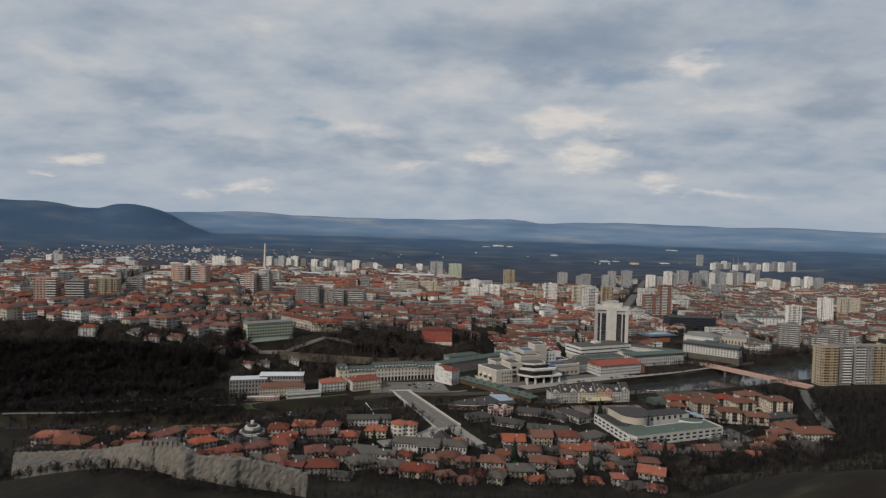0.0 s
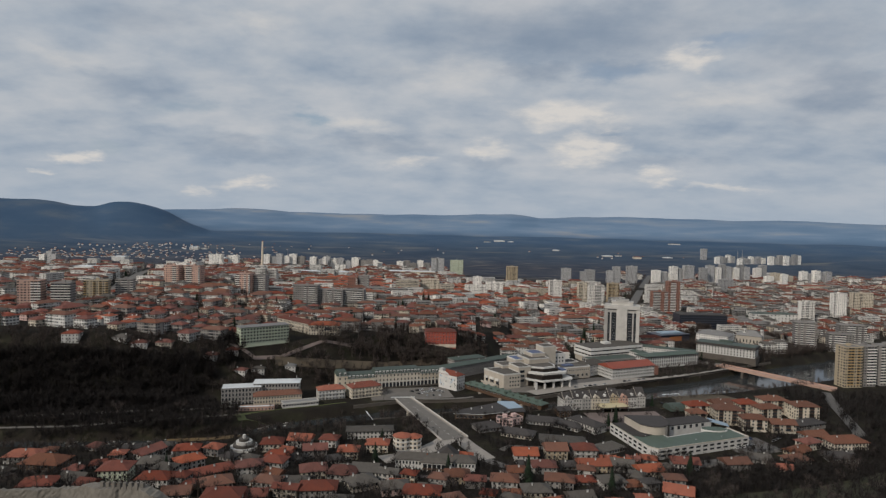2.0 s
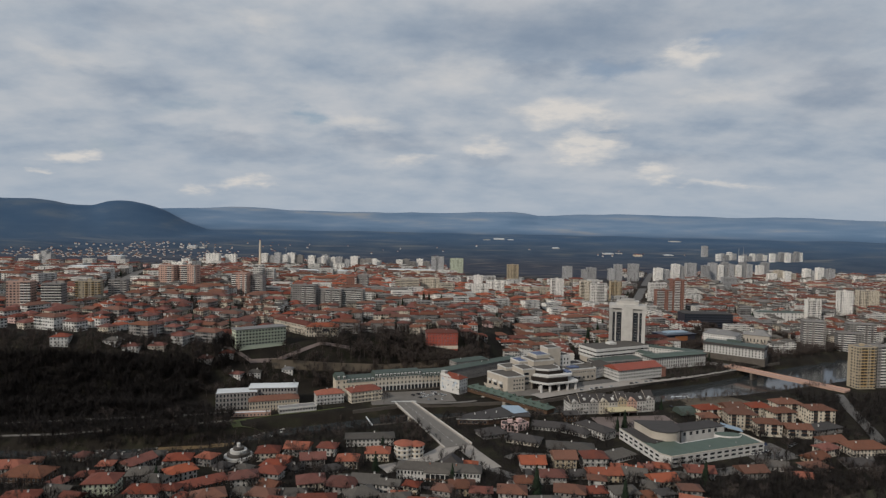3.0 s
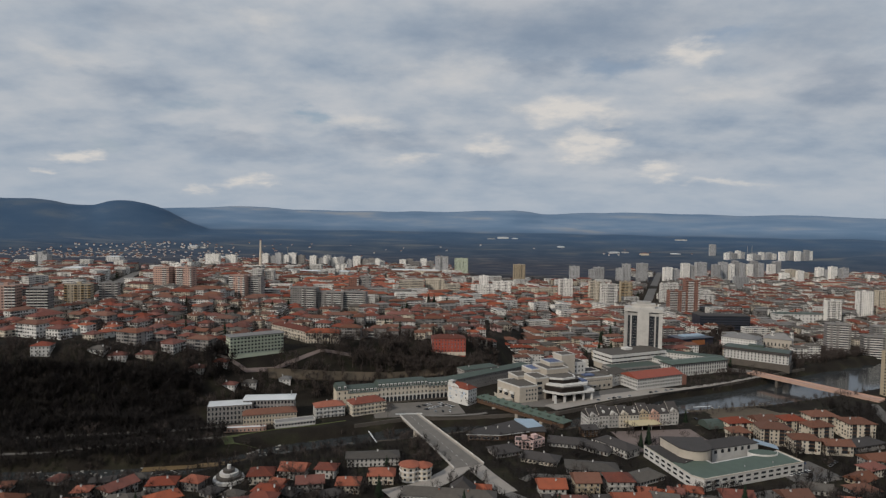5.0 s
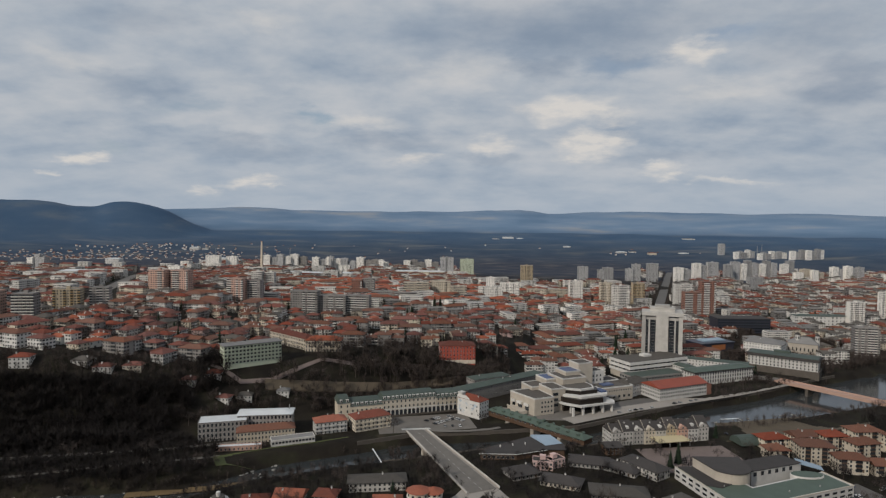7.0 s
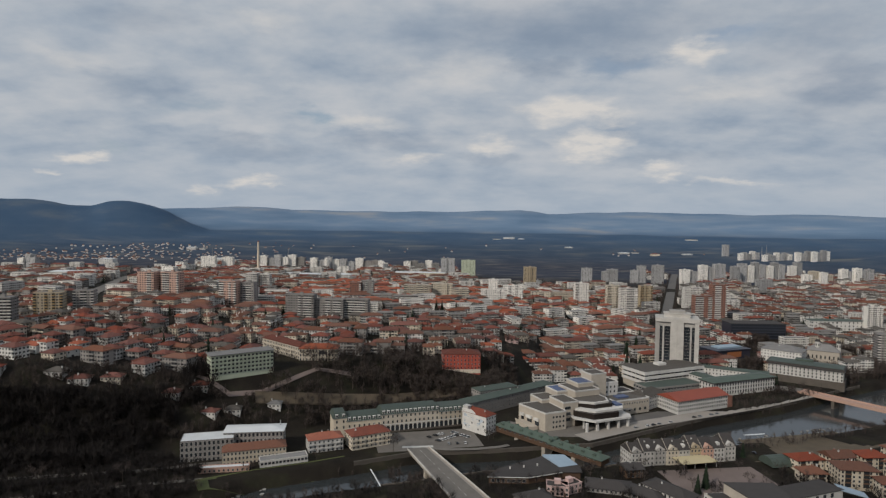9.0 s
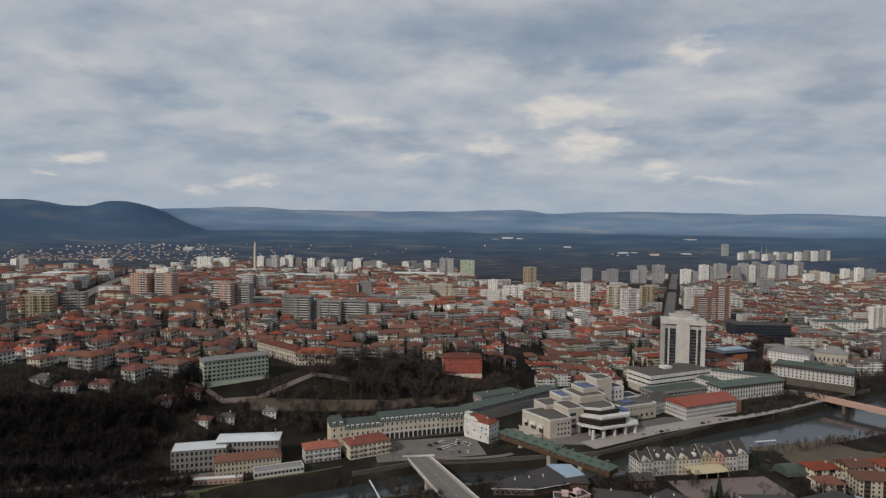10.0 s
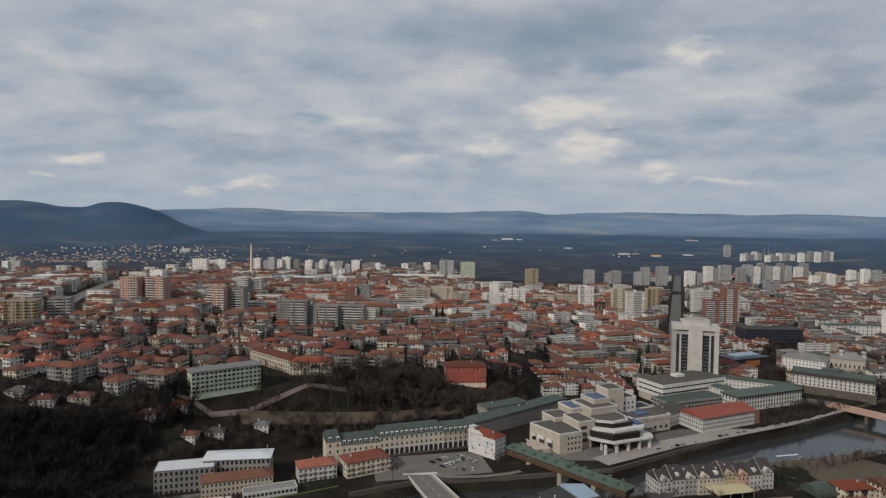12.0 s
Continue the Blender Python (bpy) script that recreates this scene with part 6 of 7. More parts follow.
for row in ((-90, 335, -8, 13, 10, 2, A, "tile"), (-62, 320, 16, 14, 11, 2, B, "tile"), (-43, 316, -8, 15, 12, 2, A, "tile"), (-69, 303, 4, 20, 10, 1, C, "slate"),
            (-83, 296, -12, 13, 9, 2, A, "tile_b"), (-52, 287, 6, 18, 11, 2, C, "tile"), (-30, 300, 30, 15, 12, 2, B, "slate"), (-30, 322, -5, 14, 11, 2, A, "slate"),
            (-87, 279, 10, 15, 9, 1, A, "tile"), (-10, 292, 12, 14, 10, 2, "pinkwall", "slate"), (6, 284, -4, 18, 11, 2, B, "tile"), (26, 316, 2, 13, 10, 2, D, "tile_b")):
    town_house(*row)
# right of the school, up to the wooded slope
for row in ((54, 309, -6, 14, 10, 2, A, "tile_b"), (82, 339, 2, 14, 10, 2, A, "tile"), (63, 326, 4, 10, 9, 2, A, "tile_b"), (87, 312, -10, 15, 10, 2, C, "tile_b"), (115, 345, 3, 18, 10, 2, D, "tile_o"),
            (134, 346, -16, 13, 10, 2, C, "slate"), (148, 336, 12, 14, 10, 2, B, "tile_o"), (178, 354, -6, 15, 10, 2, A, "tile"),
            (152, 296, -22, 14, 11, 2, A, "tile_o")):
    town_house(*row)
for row in ((316, 404, 8, 26, 13, 2, B, "tile_b"), (287, 400, 24, 14, 9, 2, B, "tile"), (272, 388, 30, 15, 10, 1, D, "tile_b"), (300, 416, 14, 16, 10, 2, C, "tile_b"), (262, 372, 14, 15, 10, 1, C, "tile_b"), (296, 378, -10, 18, 11, 1, C, "dark"),
            (236, 372, -12, 13, 9, 1, A, "slate"), (212, 356, 8, 15, 10, 2, C, "tile_b"), (118, 312, 8, 13, 10, 2, A, "slate"), (70, 292, 4, 14, 10, 2, B, "slate")):
    town_house(*row)

RIVER_ROW = []


def loggia_shade_panels(t, L, W, n):
    """Tall dark panels standing in for shaded loggia recesses, with timber fronts."""
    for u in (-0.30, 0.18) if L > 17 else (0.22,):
        part("loggia", Shape().box(u * L - 1.7, u * L + 1.7, -W / 2 - 0.22, -W / 2 + 0.1, 0.3, n * 2.65), M["glass"], t, "dark panel in place of a shaded loggia recess")
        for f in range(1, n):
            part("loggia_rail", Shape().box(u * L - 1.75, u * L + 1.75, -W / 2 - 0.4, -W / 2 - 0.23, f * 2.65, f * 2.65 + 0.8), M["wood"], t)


# cluster of larger red-roofed houses by the river bend
for x, y, rot, L, W, n, top in ((229, 461, 4, 13, 10, 2, "tile_b"), (252, 456, -6, 20, 13, 4, "tile_b"), (266, 440, -8, 17, 10, 3, "tile_b"), (287, 437, -4, 17, 10, 2, "tile_b"), (288, 462, 12, 18, 11, 4, "tile_b"),
                                (324, 472, 2, 19, 14, 4, "tile_b"), (238, 484, 10, 18, 11, 2, "tile"), (258, 482, 10, 15, 11, 3, "tile_b"), (306, 488, 6, 20, 12, 4, "tile_b"), (281, 484, 6, 16, 11, 3, "tile")):
    RIVER_ROW.append(town_house(x, y, rot, L, W, n, "cream", top, z=2.0, balc=0, rise=3.2, step=3.1, group="red-roofed houses by the river", chimneys=2))
    loggia_shade_panels(RIVER_ROW[-1], L * 1.08, W * 1.08, n)
town_house(312, 448, 20, 30, 12, 1, "grey", "dark", z=2.0, rise=1.2)


def fortress():
    """Ruined stone wall with rounded bastions and battlements on the near slope."""
    t = thing("fortress_wall", "ruined pale rubble-stone fortress wall with battlements", "fortress", pose(0, 0, 0))
    r = random.Random(3)

    def rampart(name, xs, ys, zs, foot, humps, thick, step=1.6):
        n, rows = int((xs[-1] - xs[0]) / step), 9
        V, F = [], []
        for i in range(n + 1):
            x = xs[0] + (xs[-1] - xs[0]) * i / n
            y0, z1 = float(np.interp(x, xs, ys)), float(np.interp(x, xs, zs)) + r.uniform(-0.35, 0.25)
            bulge = sum(d * math.sqrt(max(0.0, 1 - ((x - c) / w) ** 2)) for c, w, d in humps)
            for k in range(rows):
                c = k / (rows - 1)
                z = z1 - foot * c
                V.append((x + r.uniform(-0.2, 0.2), y0 - bulge - foot * c * 0.14 + r.uniform(-0.18, 0.18), z + (r.uniform(-0.15, 0.15) if 0 < k else 0)))
            V.append((x, y0 + thick, z1 + r.uniform(-0.3, 0.3)))
            V.append((x, y0 + thick, z1 - foot))
        m = rows + 2
        for i in range(n):
            p = i * m
            F += [(p + k + 1, p + m + k + 1, p + m + k, p + k) for k in range(rows - 1)]
            F += [(p, p + m, p + m + rows, p + rows), (p + rows, p + m + rows, p + m + rows + 1, p + rows + 1)]
        F += [tuple(range(m)), tuple(n * m + k for k in range(m))[::-1]]
        part(name, Shape().add(V, F), M["stone"], t)

    rampart("bastion", (-109, -101.5, -97, -91, -74, -70, -66.5, -53, -42, -29), (150, 145, 143, 141, 135.5, 134, 134, 136, 140, 143), (68.5, 71.4, 73.2, 74.2, 76.6, 75.4, 73.3, 72.2, 69.0, 64.5), 10, ((-90, 6, 2.0), (-72, 4, 2.2), (-56, 4, 1.4)), 2.2, 0.9)
    rampart("wall", (-158, -135, -113, -108), (170, 162, 156, 153), (58.2, 62.4, 66.4, 66.6), 7, ((-124, 3, 0.8),), 1.6, 1.0)
    rampart("lower_wall", (-150, -136, -120, -105), (158, 152, 147, 145), (59.5, 61.5, 64.2, 66.2), 6, ((-128, 3, 1.0),), 5.0, 1.0)
    for k in range(8):
        c = (k + 0.5) / 8
        part("merlon", Shape().add([(a, b, z) for z, q in ((-0.6, 1.0), (1.5, 0.92)) for a, b in ((-0.62 * q, -0.4), (0.62 * q, -0.4), (0.62 * q, 0.4), (-0.62 * q, 0.4))], [(4, 5, 6, 7), (0, 1, 5, 4), (1, 2, 6, 5), (2, 3, 7, 6), (3, 0, 4, 7)]), M["stone"], t, at=pose(-91 + 17.2 * c, 140.5 - 5.5 * c + 0.6, 74.1 + 2.4 * c, 0, 0, -18))


fortress()
t = thing("round_pavilion", "round ringed grey pavilion among the old town roofs", "pavilion", on_ground(-122, 372))
for k in range(4):
    r = 9.5 - 2.0 * k
    ring = [(r * math.cos(6.2832 * i / 16), r * math.sin(6.2832 * i / 16)) for i in range(16)]
    part("tier", Shape().prism(ring, 1.8 * k - (3 if k == 0 else 0.2), 1.8 * (k + 1)), M["slate" if k % 2 else "white"], t)
part("lantern", Shape().prism([(1.2 * math.cos(6.2832 * i / 8), 1.2 * math.sin(6.2832 * i / 8)) for i in range(8)], 7.2, 9.6), M["white"], t)
claim(-122, 372, 12)


def outbuildings():
    """Small sheds and annexes squeezed between the old town houses."""
    r = random.Random(17)
    made = 0
    for _ in range(3000):
        x, y = r.uniform(-250, 320), r.uniform(268, 372)
        if y < 285 and abs(x) > 180 or x > 165 and y < 352 or x > 245 or -22 < x < 70 and 318 < y < 350:
            continue
        L, W = r.uniform(7, 13), r.uniform(6, 9)
        if not is_free(x, y, max(L, W) * 0.42) or -8 < x - 14 - (y - 386) * -0.3 < 8 and y > 350:
            continue
        top = r.choice(("tile", "tile_b", "slate", "slate", "dark", "tile_o", "tile"))
        town_house(x, y, r.uniform(-25, 25), L, W, r.choice((1, 1, 2)), r.choice(("grey", "cream", "limewash", "grey")), top, wins="join", chimneys=r.choice((0, 1)), group="old town outbuildings")
        made += 1
        if made >= 58:
            break


outbuildings()

# ---- apartment blocks and towers ----
LOOKS = {"w": "fresh", "c": "cream", "p": "panel", "g": "grey", "t": "tan", "k": "pink", "b": "brick", "m": "mint"}
NAMES = {"w": "white", "c": "cream", "p": "pale concrete-panel", "g": "grey", "t": "ochre", "k": "pinkish brick-panel", "b": "brown brick", "m": "pale green"}


def tower(x, y, w, h, look_, rot=0.0, depth=14.0, top="flat", z=None, roof="flat", balc=2, group="apartment blocks", wins="join"):
    if y > 1350 and w > 38:
        # long slabs stand in staggered sections
        k = max(2, round(w / 20))
        for i in range(k):
            u = (i + 0.5) / k * w - w / 2
            c, s = math.cos(radians(rot)), math.sin(radians(rot))
            tower(x + u * c, y + u * s + (i % 2) * 6, w / k - 0.6, h + (0, -6, 3, -3)[(i + int(x)) % 4], look_ if i % 3 else "w", rot, depth, top, z, roof, balc, group, wins)
        return
    n = max(2, round(h / 3.0))
    m = on_ground(x, y, rot, w, depth)
    if z is not None:
        m.translation.z = z
    far = y > 1350
    # pale panel blocks beyond 1450 m take the haze-greyed colour
    t = make_house("apartment_block", "%s %d-storey apartment block with a %s roof" % (NAMES[look_], n, "flat" if roof == "flat" else "red tiled"), "apartment block", m, w, depth, n, 3.0, roof, "panel_hazed" if y > 1450 and look_ == "p" else LOOKS[look_], top,
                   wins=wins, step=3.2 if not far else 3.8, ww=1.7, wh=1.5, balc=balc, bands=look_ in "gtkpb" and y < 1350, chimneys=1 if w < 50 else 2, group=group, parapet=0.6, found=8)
    claim(x, y, max(w, depth) * 0.55)
    return t


for row in ((-425, 718, 27, 26, "t", 16), (-402, 742, 20, 26, "g", 16), (-455, 640, 24, 33, "k", 10), (-425, 650, 20, 30, "g", 10), (-402, 882, 24, 36, "k", -8), (-372, 886, 26, 36, "k", -8),
            (-286, 862, 22, 33, "k", -6), (-264, 872, 18, 32, "g", -6), (-322, 1062, 18, 28, "p", 0), (-303, 1070, 15, 26, "p", 0)):
    tower(*row)
for row in ((-187, 838, 36, 29, "g", -6), (-151, 842, 36, 25, "g", -6), (-118, 846, 30, 25, "g", -6), (-156, 1075, 18, 28, "b", 0), (-137, 1080, 19, 30, "g", 0), (-106, 1010, 33, 16, "g", 6),
            (-70, 1014, 37, 16, "g", 6), (-57, 1102, 44, 26, "c", 2), (-16, 1128, 36, 29, "c", 2), (16, 1126, 28, 25, "c", 2), (76, 1164, 44, 26, "w", 4), (118, 1242, 36, 30, "w", 4)):
    tower(*row)
for row in ((85, 1312, 18, 34, "w", 4), (179, 1475, 27, 51, "t", 6), (241, 1212, 25, 42, "w", 8), (302, 1225, 22, 41, "c", 6), (313, 1160, 30, 44, "p", 6), (365, 1230, 22, 42, "t", 6),
            (220, 1270, 42, 19, "c", 5), (173, 1258, 37, 17, "c", 5), (436, 1186, 32, 45, "p", 6), (411, 1078, 31, 44, "b", 6), (437, 1082, 24, 62, "b", 6), (-11, 1722, 37, 52, "p", 4)):
    tower(*row)
for row in ((44, 1712, 37, 49, "m", 4), (360, 1710, 27, 36, "p", 0), (411, 1716, 18, 27, "p", 0), (430, 1718, 28, 34, "p", 0), (482, 1695, 19, 34, "p", 0), (501, 1698, 22, 45, "p", 0),
            (542, 1690, 29, 48, "p", 0), (616, 1670, 47, 40, "p", 10), (682, 1720, 44, 45, "p", 10), (717, 1725, 30, 50, "p", 10), (762, 1730, 21, 46, "p", 10), (797, 1765, 23, 50, "p", 10)):
    tower(*row, balc=0)
for row in ((837, 1770, 52, 50, "p", 12), (893, 1776, 53, 50, "p", 12), (728, 1510, 36, 30, "p", 12), (981, 1835, 43, 48, "p", 12), (953, 1710, 48, 33, "c", 12), (996, 1715, 41, 33, "c", 12),
            (1084, 1770, 41, 40, "p", 14), (1134, 1776, 61, 40, "p", 14), (1243, 2655, 98, 32, "p", 14), (1343, 2620, 138, 30, "p", 14), (1436, 2600, 69, 36, "p", 14), (1504, 2590, 86, 40, "p", 14)):
    tower(*row, balc=0)
for row in ((1207, 2793, 27, 50, "p", 10), (-608, 1595, 36, 36, "w", 0), (-569, 1620, 28, 32, "w", 0), (-1015, 1525, 63, 34, "p", -20), (-570, 1300, 27, 27, "w", -10), (-464, 1665, 72, 36, "p", 0),
            (-410, 1680, 43, 36, "g", 0), (-312, 1665, 115, 34, "p", 0), (-323, 1640, 9, 32, "w", 0), (-194, 1742, 14, 30, "w", 0), (-222, 1760, 90, 30, "g", 0), (-89, 1860, 105, 31, "g", 2)):
    tower(*row, balc=0)
for row in ((516, 800, 27, 35, "g", -14), (556, 786, 30, 34, "g", -14), (590, 815, 34, 34, "g", -14), (440, 590, 20, 43, "t", 8), (461, 596, 14, 43, "g", 8), (486, 602, 21, 42, "g", 8), (510, 606, 24, 42, "t", 8),
            (648, 1022, 22, 40, "w", 0), (760, 1110, 24, 46, "w", 0), (850, 1180, 40, 38, "c", 0)):
    tower(*row)


def long_hall(x, y, w, h, wall, top, rot=0.0, depth=26.0, label="long low white industrial hall"):
    m = on_ground(x, y, rot, w, depth)
    make_house("hall", label, "hall", m, w, depth, max(1, round(h / 5)), 5.0, "hip", wall, top, wins="join", step=6, ww=4.2, wh=1.6, rise=2.2, chimneys=0, group="industrial halls", found=6)
    claim(x, y, w * 0.4)


long_hall(-812, 1256, 42, 15, "white", "flat")
long_hall(-765, 1274, 59, 14, "white", "whiteroof")
long_hall(-862, 1475, 139, 12, "cream", "tile_o", label="long market hall with an orange tiled roof")
long_hall(-962, 1768, 40, 14, "white", "whiteroof")
long_hall(-86, 1662, 136, 14, "cream", "whiteroof")
long_hall(-341, 1456, 91, 10, "white", "whiteroof")
long_hall(-273, 1500, 77, 10, "white", "whiteroof")
long_hall(-590, 1440, 80, 10, "cream", "tile_o", label="long sports hall with an orange roof")
long_hall(600, 1036, 84, 15, "white", "green", depth=20, label="long white public building with a pale green roof")
for x, y, w, h, wall, top in ((322, 3568, 90, 14, "white", "whiteroof"), (250, 3540, 60, 10, "white", "flat"), (390, 3560, 50, 9, "white", "whiteroof"), (796, 2922, 70, 10, "white", "whiteroof"), (850, 2930, 40, 8, "white", "flat"),
                             (911, 2832, 50, 12, "cream", "tile_o"), (586, 3162, 50, 9, "white", "whiteroof"), (-1159, 2778, 60, 14, "white", "whiteroof"), (-1120, 2800, 40, 10, "white", "flat"), (1060, 2850, 60, 9, "white", "whiteroof"), (1330, 3500, 90, 9, "white", "flat")):
    long_hall(x, y, w * 0.7, h * 0.7, wall, top, label="far-off long %s works hall on the plain" % wall)
long_hall(-830, 2200, 60, 12, "white", "whiteroof")
long_hall(1010, 1620, 100, 12, "cream", "tile_o", rot=12, label="long sunlit hall with an orange roof")


def dark_office():
    m = on_ground(440, 968, 0, 78, 30)
    t = thing("dark_office_block", "dark navy glass office block with a flat roof", "office building", m)
    part("wall", Shape().box(-39, 39, -15, 15, -5, 21), M["navy"], t)
    part("roof", Shape().box(-39.5, 39.5, -15.5, 15.5, 21, 21.6), M["dark"], t)
    for f in range(5):
        part("window_band", Shape().box(-38, 38, -15.12, -14.9, 2 + f * 4, 4.2 + f * 4), M["glass"], t)
    claim(440, 968, 44)
    m = on_ground(338, 830, 22, 54, 30)
    t = thing("market_pavilion", "dark pavilion with orange panels and a blue-grey roof", "pavilion", m)
    part("wall", Shape().box(-26, 26, -14, 14, -4, 10), M["navy"], t)
    part("panel", Shape().box(-10, 12, -14.2, -13.9, 2, 8.5), M["orange"], t, "orange facade panel")
    part("roof", Shape().box(-27, 27, -15, 15, 10, 11.2), M["navy"], t)
    part("lantern", Shape().box(-14, 20, -6, 8, 11.2, 13.0), M["paleblue"], t)
    claim(338, 830, 30)


dark_office()


def factory_chimney():
    t = thing("factory_chimney", "tall slender pale concrete factory chimney", "chimney", on_ground(-464, 1532))
    s = Shape().tube((0, 0, -4), (0, 0, 77.6), 3.6, 1.84, 14)
    part("shaft", s, M["chimney"], t)
    part("rim", Shape().tube((0, 0, 77.5), (0, 0, 78.6), 2.2, 2.2, 12), M["tile_o"], t, "reddish rim")
    part("base_house", Shape().box(-8, 8, -7, 7, -4, 6), M["cream"], t)


factory_chimney()


def far_masts():
    for x, y in ((1330, 2720), (1370, 2760), (-560, 2150), (-780, 2050)):
        t = thing("lattice_mast", "thin grey lattice mast", "mast", on_ground(x, y), "masts")
        for sx, sy in ((-1.6, -1.6), (1.6, -1.6), (1.6, 1.6), (-1.6, 1.6)):
            part("leg", Shape().tube((sx, sy, -2), (sx * 0.25, sy * 0.25, 46), 0.35, 0.2, 4), M["steel"], t)
        for k in range(8):
            r = 1.6 - 0.15 * k
            part("brace", Shape().box(-r, r, -r, r, 5.5 * k + 1, 5.5 * k + 1.4), M["steel"], t)


far_masts()

# clearings for the tall trees round the hotel and the church
GROVES = ((345, 772, 13), (372, 852, 12), (404, 895, 14), (430, 925, 10), (500, 840, 14))
TALL_FIRS = ((214, 818, 1.5), (236, 852, 1.6), (256, 902, 1.5), (221, 836, 1.3), (-70, 1016, 1.4), (-20, 930, 1.5), (-12, 938, 1.4), (8, 944, 1.3))
for gx, gy, gr in GROVES:
    claim(gx, gy, gr)
for gx, gy, gs in TALL_FIRS:
    claim(gx, gy, 4)

# ---- the town fabric between the landmarks ----
def town_prototypes():
    out = []
    specs = [(12, 11, 2, "hip", "cream", "tile", 0), (13, 11, 3, "hip", "grey", "tile", 2), (16, 12, 3, "hip", "white", "tile", 2), (22, 12, 4, "hip", "grey", "tile_b", 2), (30, 13, 4, "hip", "cream", "tile", 2),
             (36, 12, 5, "hip", "cream", "tile", 2), (14, 10, 3, "gable", "cream", "tile_b", 2), (18, 12, 3, "hip", "cream", "slate", 0), (28, 13, 5, "flat", "panel", "flat", 2), (42, 13, 5, "hip", "panel", "tile_b", 2),
             (20, 12, 4, "flat", "grey", "flat", 2), (12, 12, 2, "hip", "pinkwall", "tile", 0), (25, 12, 4, "hip", "white", "tile_b", 2), (32, 13, 6, "flat", "panel", "flat", 2),
             # these four have brighter walls or roofs, to paint a sunlit district
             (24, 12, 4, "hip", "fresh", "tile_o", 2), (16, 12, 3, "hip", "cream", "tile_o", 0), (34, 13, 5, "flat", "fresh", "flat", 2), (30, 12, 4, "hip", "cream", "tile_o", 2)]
    words = {"fresh": "sunlit white", "white": "white", "cream": "cream", "grey": "grey", "tan": "ochre", "panel": "pale panel", "pinkwall": "pale pink"}
    tops = {"tile": "red tiled", "tile_b": "brown tiled", "tile_o": "orange tiled", "flat": "flat grey", "slate": "grey"}
    for L, W, n, roof, wall, top, balc in specs:
        t = make_house("town_building", "%s %d-storey town building with a %s roof" % (words[wall], n, tops[top]), "building", pose(0, 0, -300), L, W, n, 3.0, roof, wall, top, wins="join",
                       step=2.8, ww=1.5, wh=1.5, over=0.9, rise=min(L, W) * 0.23, balc=balc, chimneys=0, group="town buildings", found=7)
        out.append((t, L, W))
    rows = (("panel", "tile", 0.45, [(-21, 0, 14, 12, 4, 0), (-7, 1.2, 14, 12, 5, 0), (7, 0.3, 14, 12, 4, 0), (21, -0.8, 14, 12, 5, 0)]),
            ("cream", "tile", 0.35, [(-15, 0, 20, 12, 4, 0), (4, 0.8, 18, 12, 5, 0), (17.5, -6, 24, 11, 4, 90)]),
            ("white", "tile_b", 0.35, [(-9, 0, 18, 11, 3, 0), (8, 3, 16, 11, 4, 0)]),
            ("grey", "tile", 0.4, [(-18, 0, 16, 12, 5, 0), (-2, 0.9, 16, 12, 5, 0), (14, -0.6, 16, 12, 4, 0)]),
            ("cream", "tile_b", 0.2, [(0, 0, 14, 11, 3, 0), (4.5, -7, 12, 9, 3, 90)]),
            ("panel", "slate", 0.3, [(-8, 0, 16, 12, 4, 0), (8, 0.9, 16, 12, 5, 0)]),
            ("white", "tile_o", 0.2, [(-4, 0, 13, 10, 2, 0), (6, 2.5, 10, 10, 3, 90)]),
            ("grey", "tile_b", 0.3, [(-13, 0, 13, 11, 3, 0), (0, -0.8, 13, 11, 4, 0), (13, 0.6, 13, 11, 3, 0)]))
    for wall, top, lg, secs in rows:
        t = make_terrace("town_terrace", "%s stepped terrace of flats under %s roofs" % (words[wall], tops[top]), "building", pose(0, 0, -300), secs, wall, top, lg, "town buildings")
        L = 2 * max(abs(x) + (q if turn == 0 else d) / 2 for x, y, q, d, n, turn in secs)
        out.append((t, L, 13))
    return out


protos = town_prototypes()


def street_axis(x, y):
    """The streets' direction turns from district to district."""
    return 18 * math.sin(x * 0.004 + 1.0) + 14 * math.cos(y * 0.005 + 0.4)


def town_zone(x, y):
    yb = float(np.interp(x, (-900, -330, -260, -195, -110, -20, 40, 90, 130), (395, 432, 452, 474, 528, 585, 600, 650, 700)))
    if x < 100:
        return y > yb + (66 if x < -205 else 90 if x < -60 else 75)
    return y > 690 + 0.12 * (x - 100) and y > float(river(x)[1]) + 40


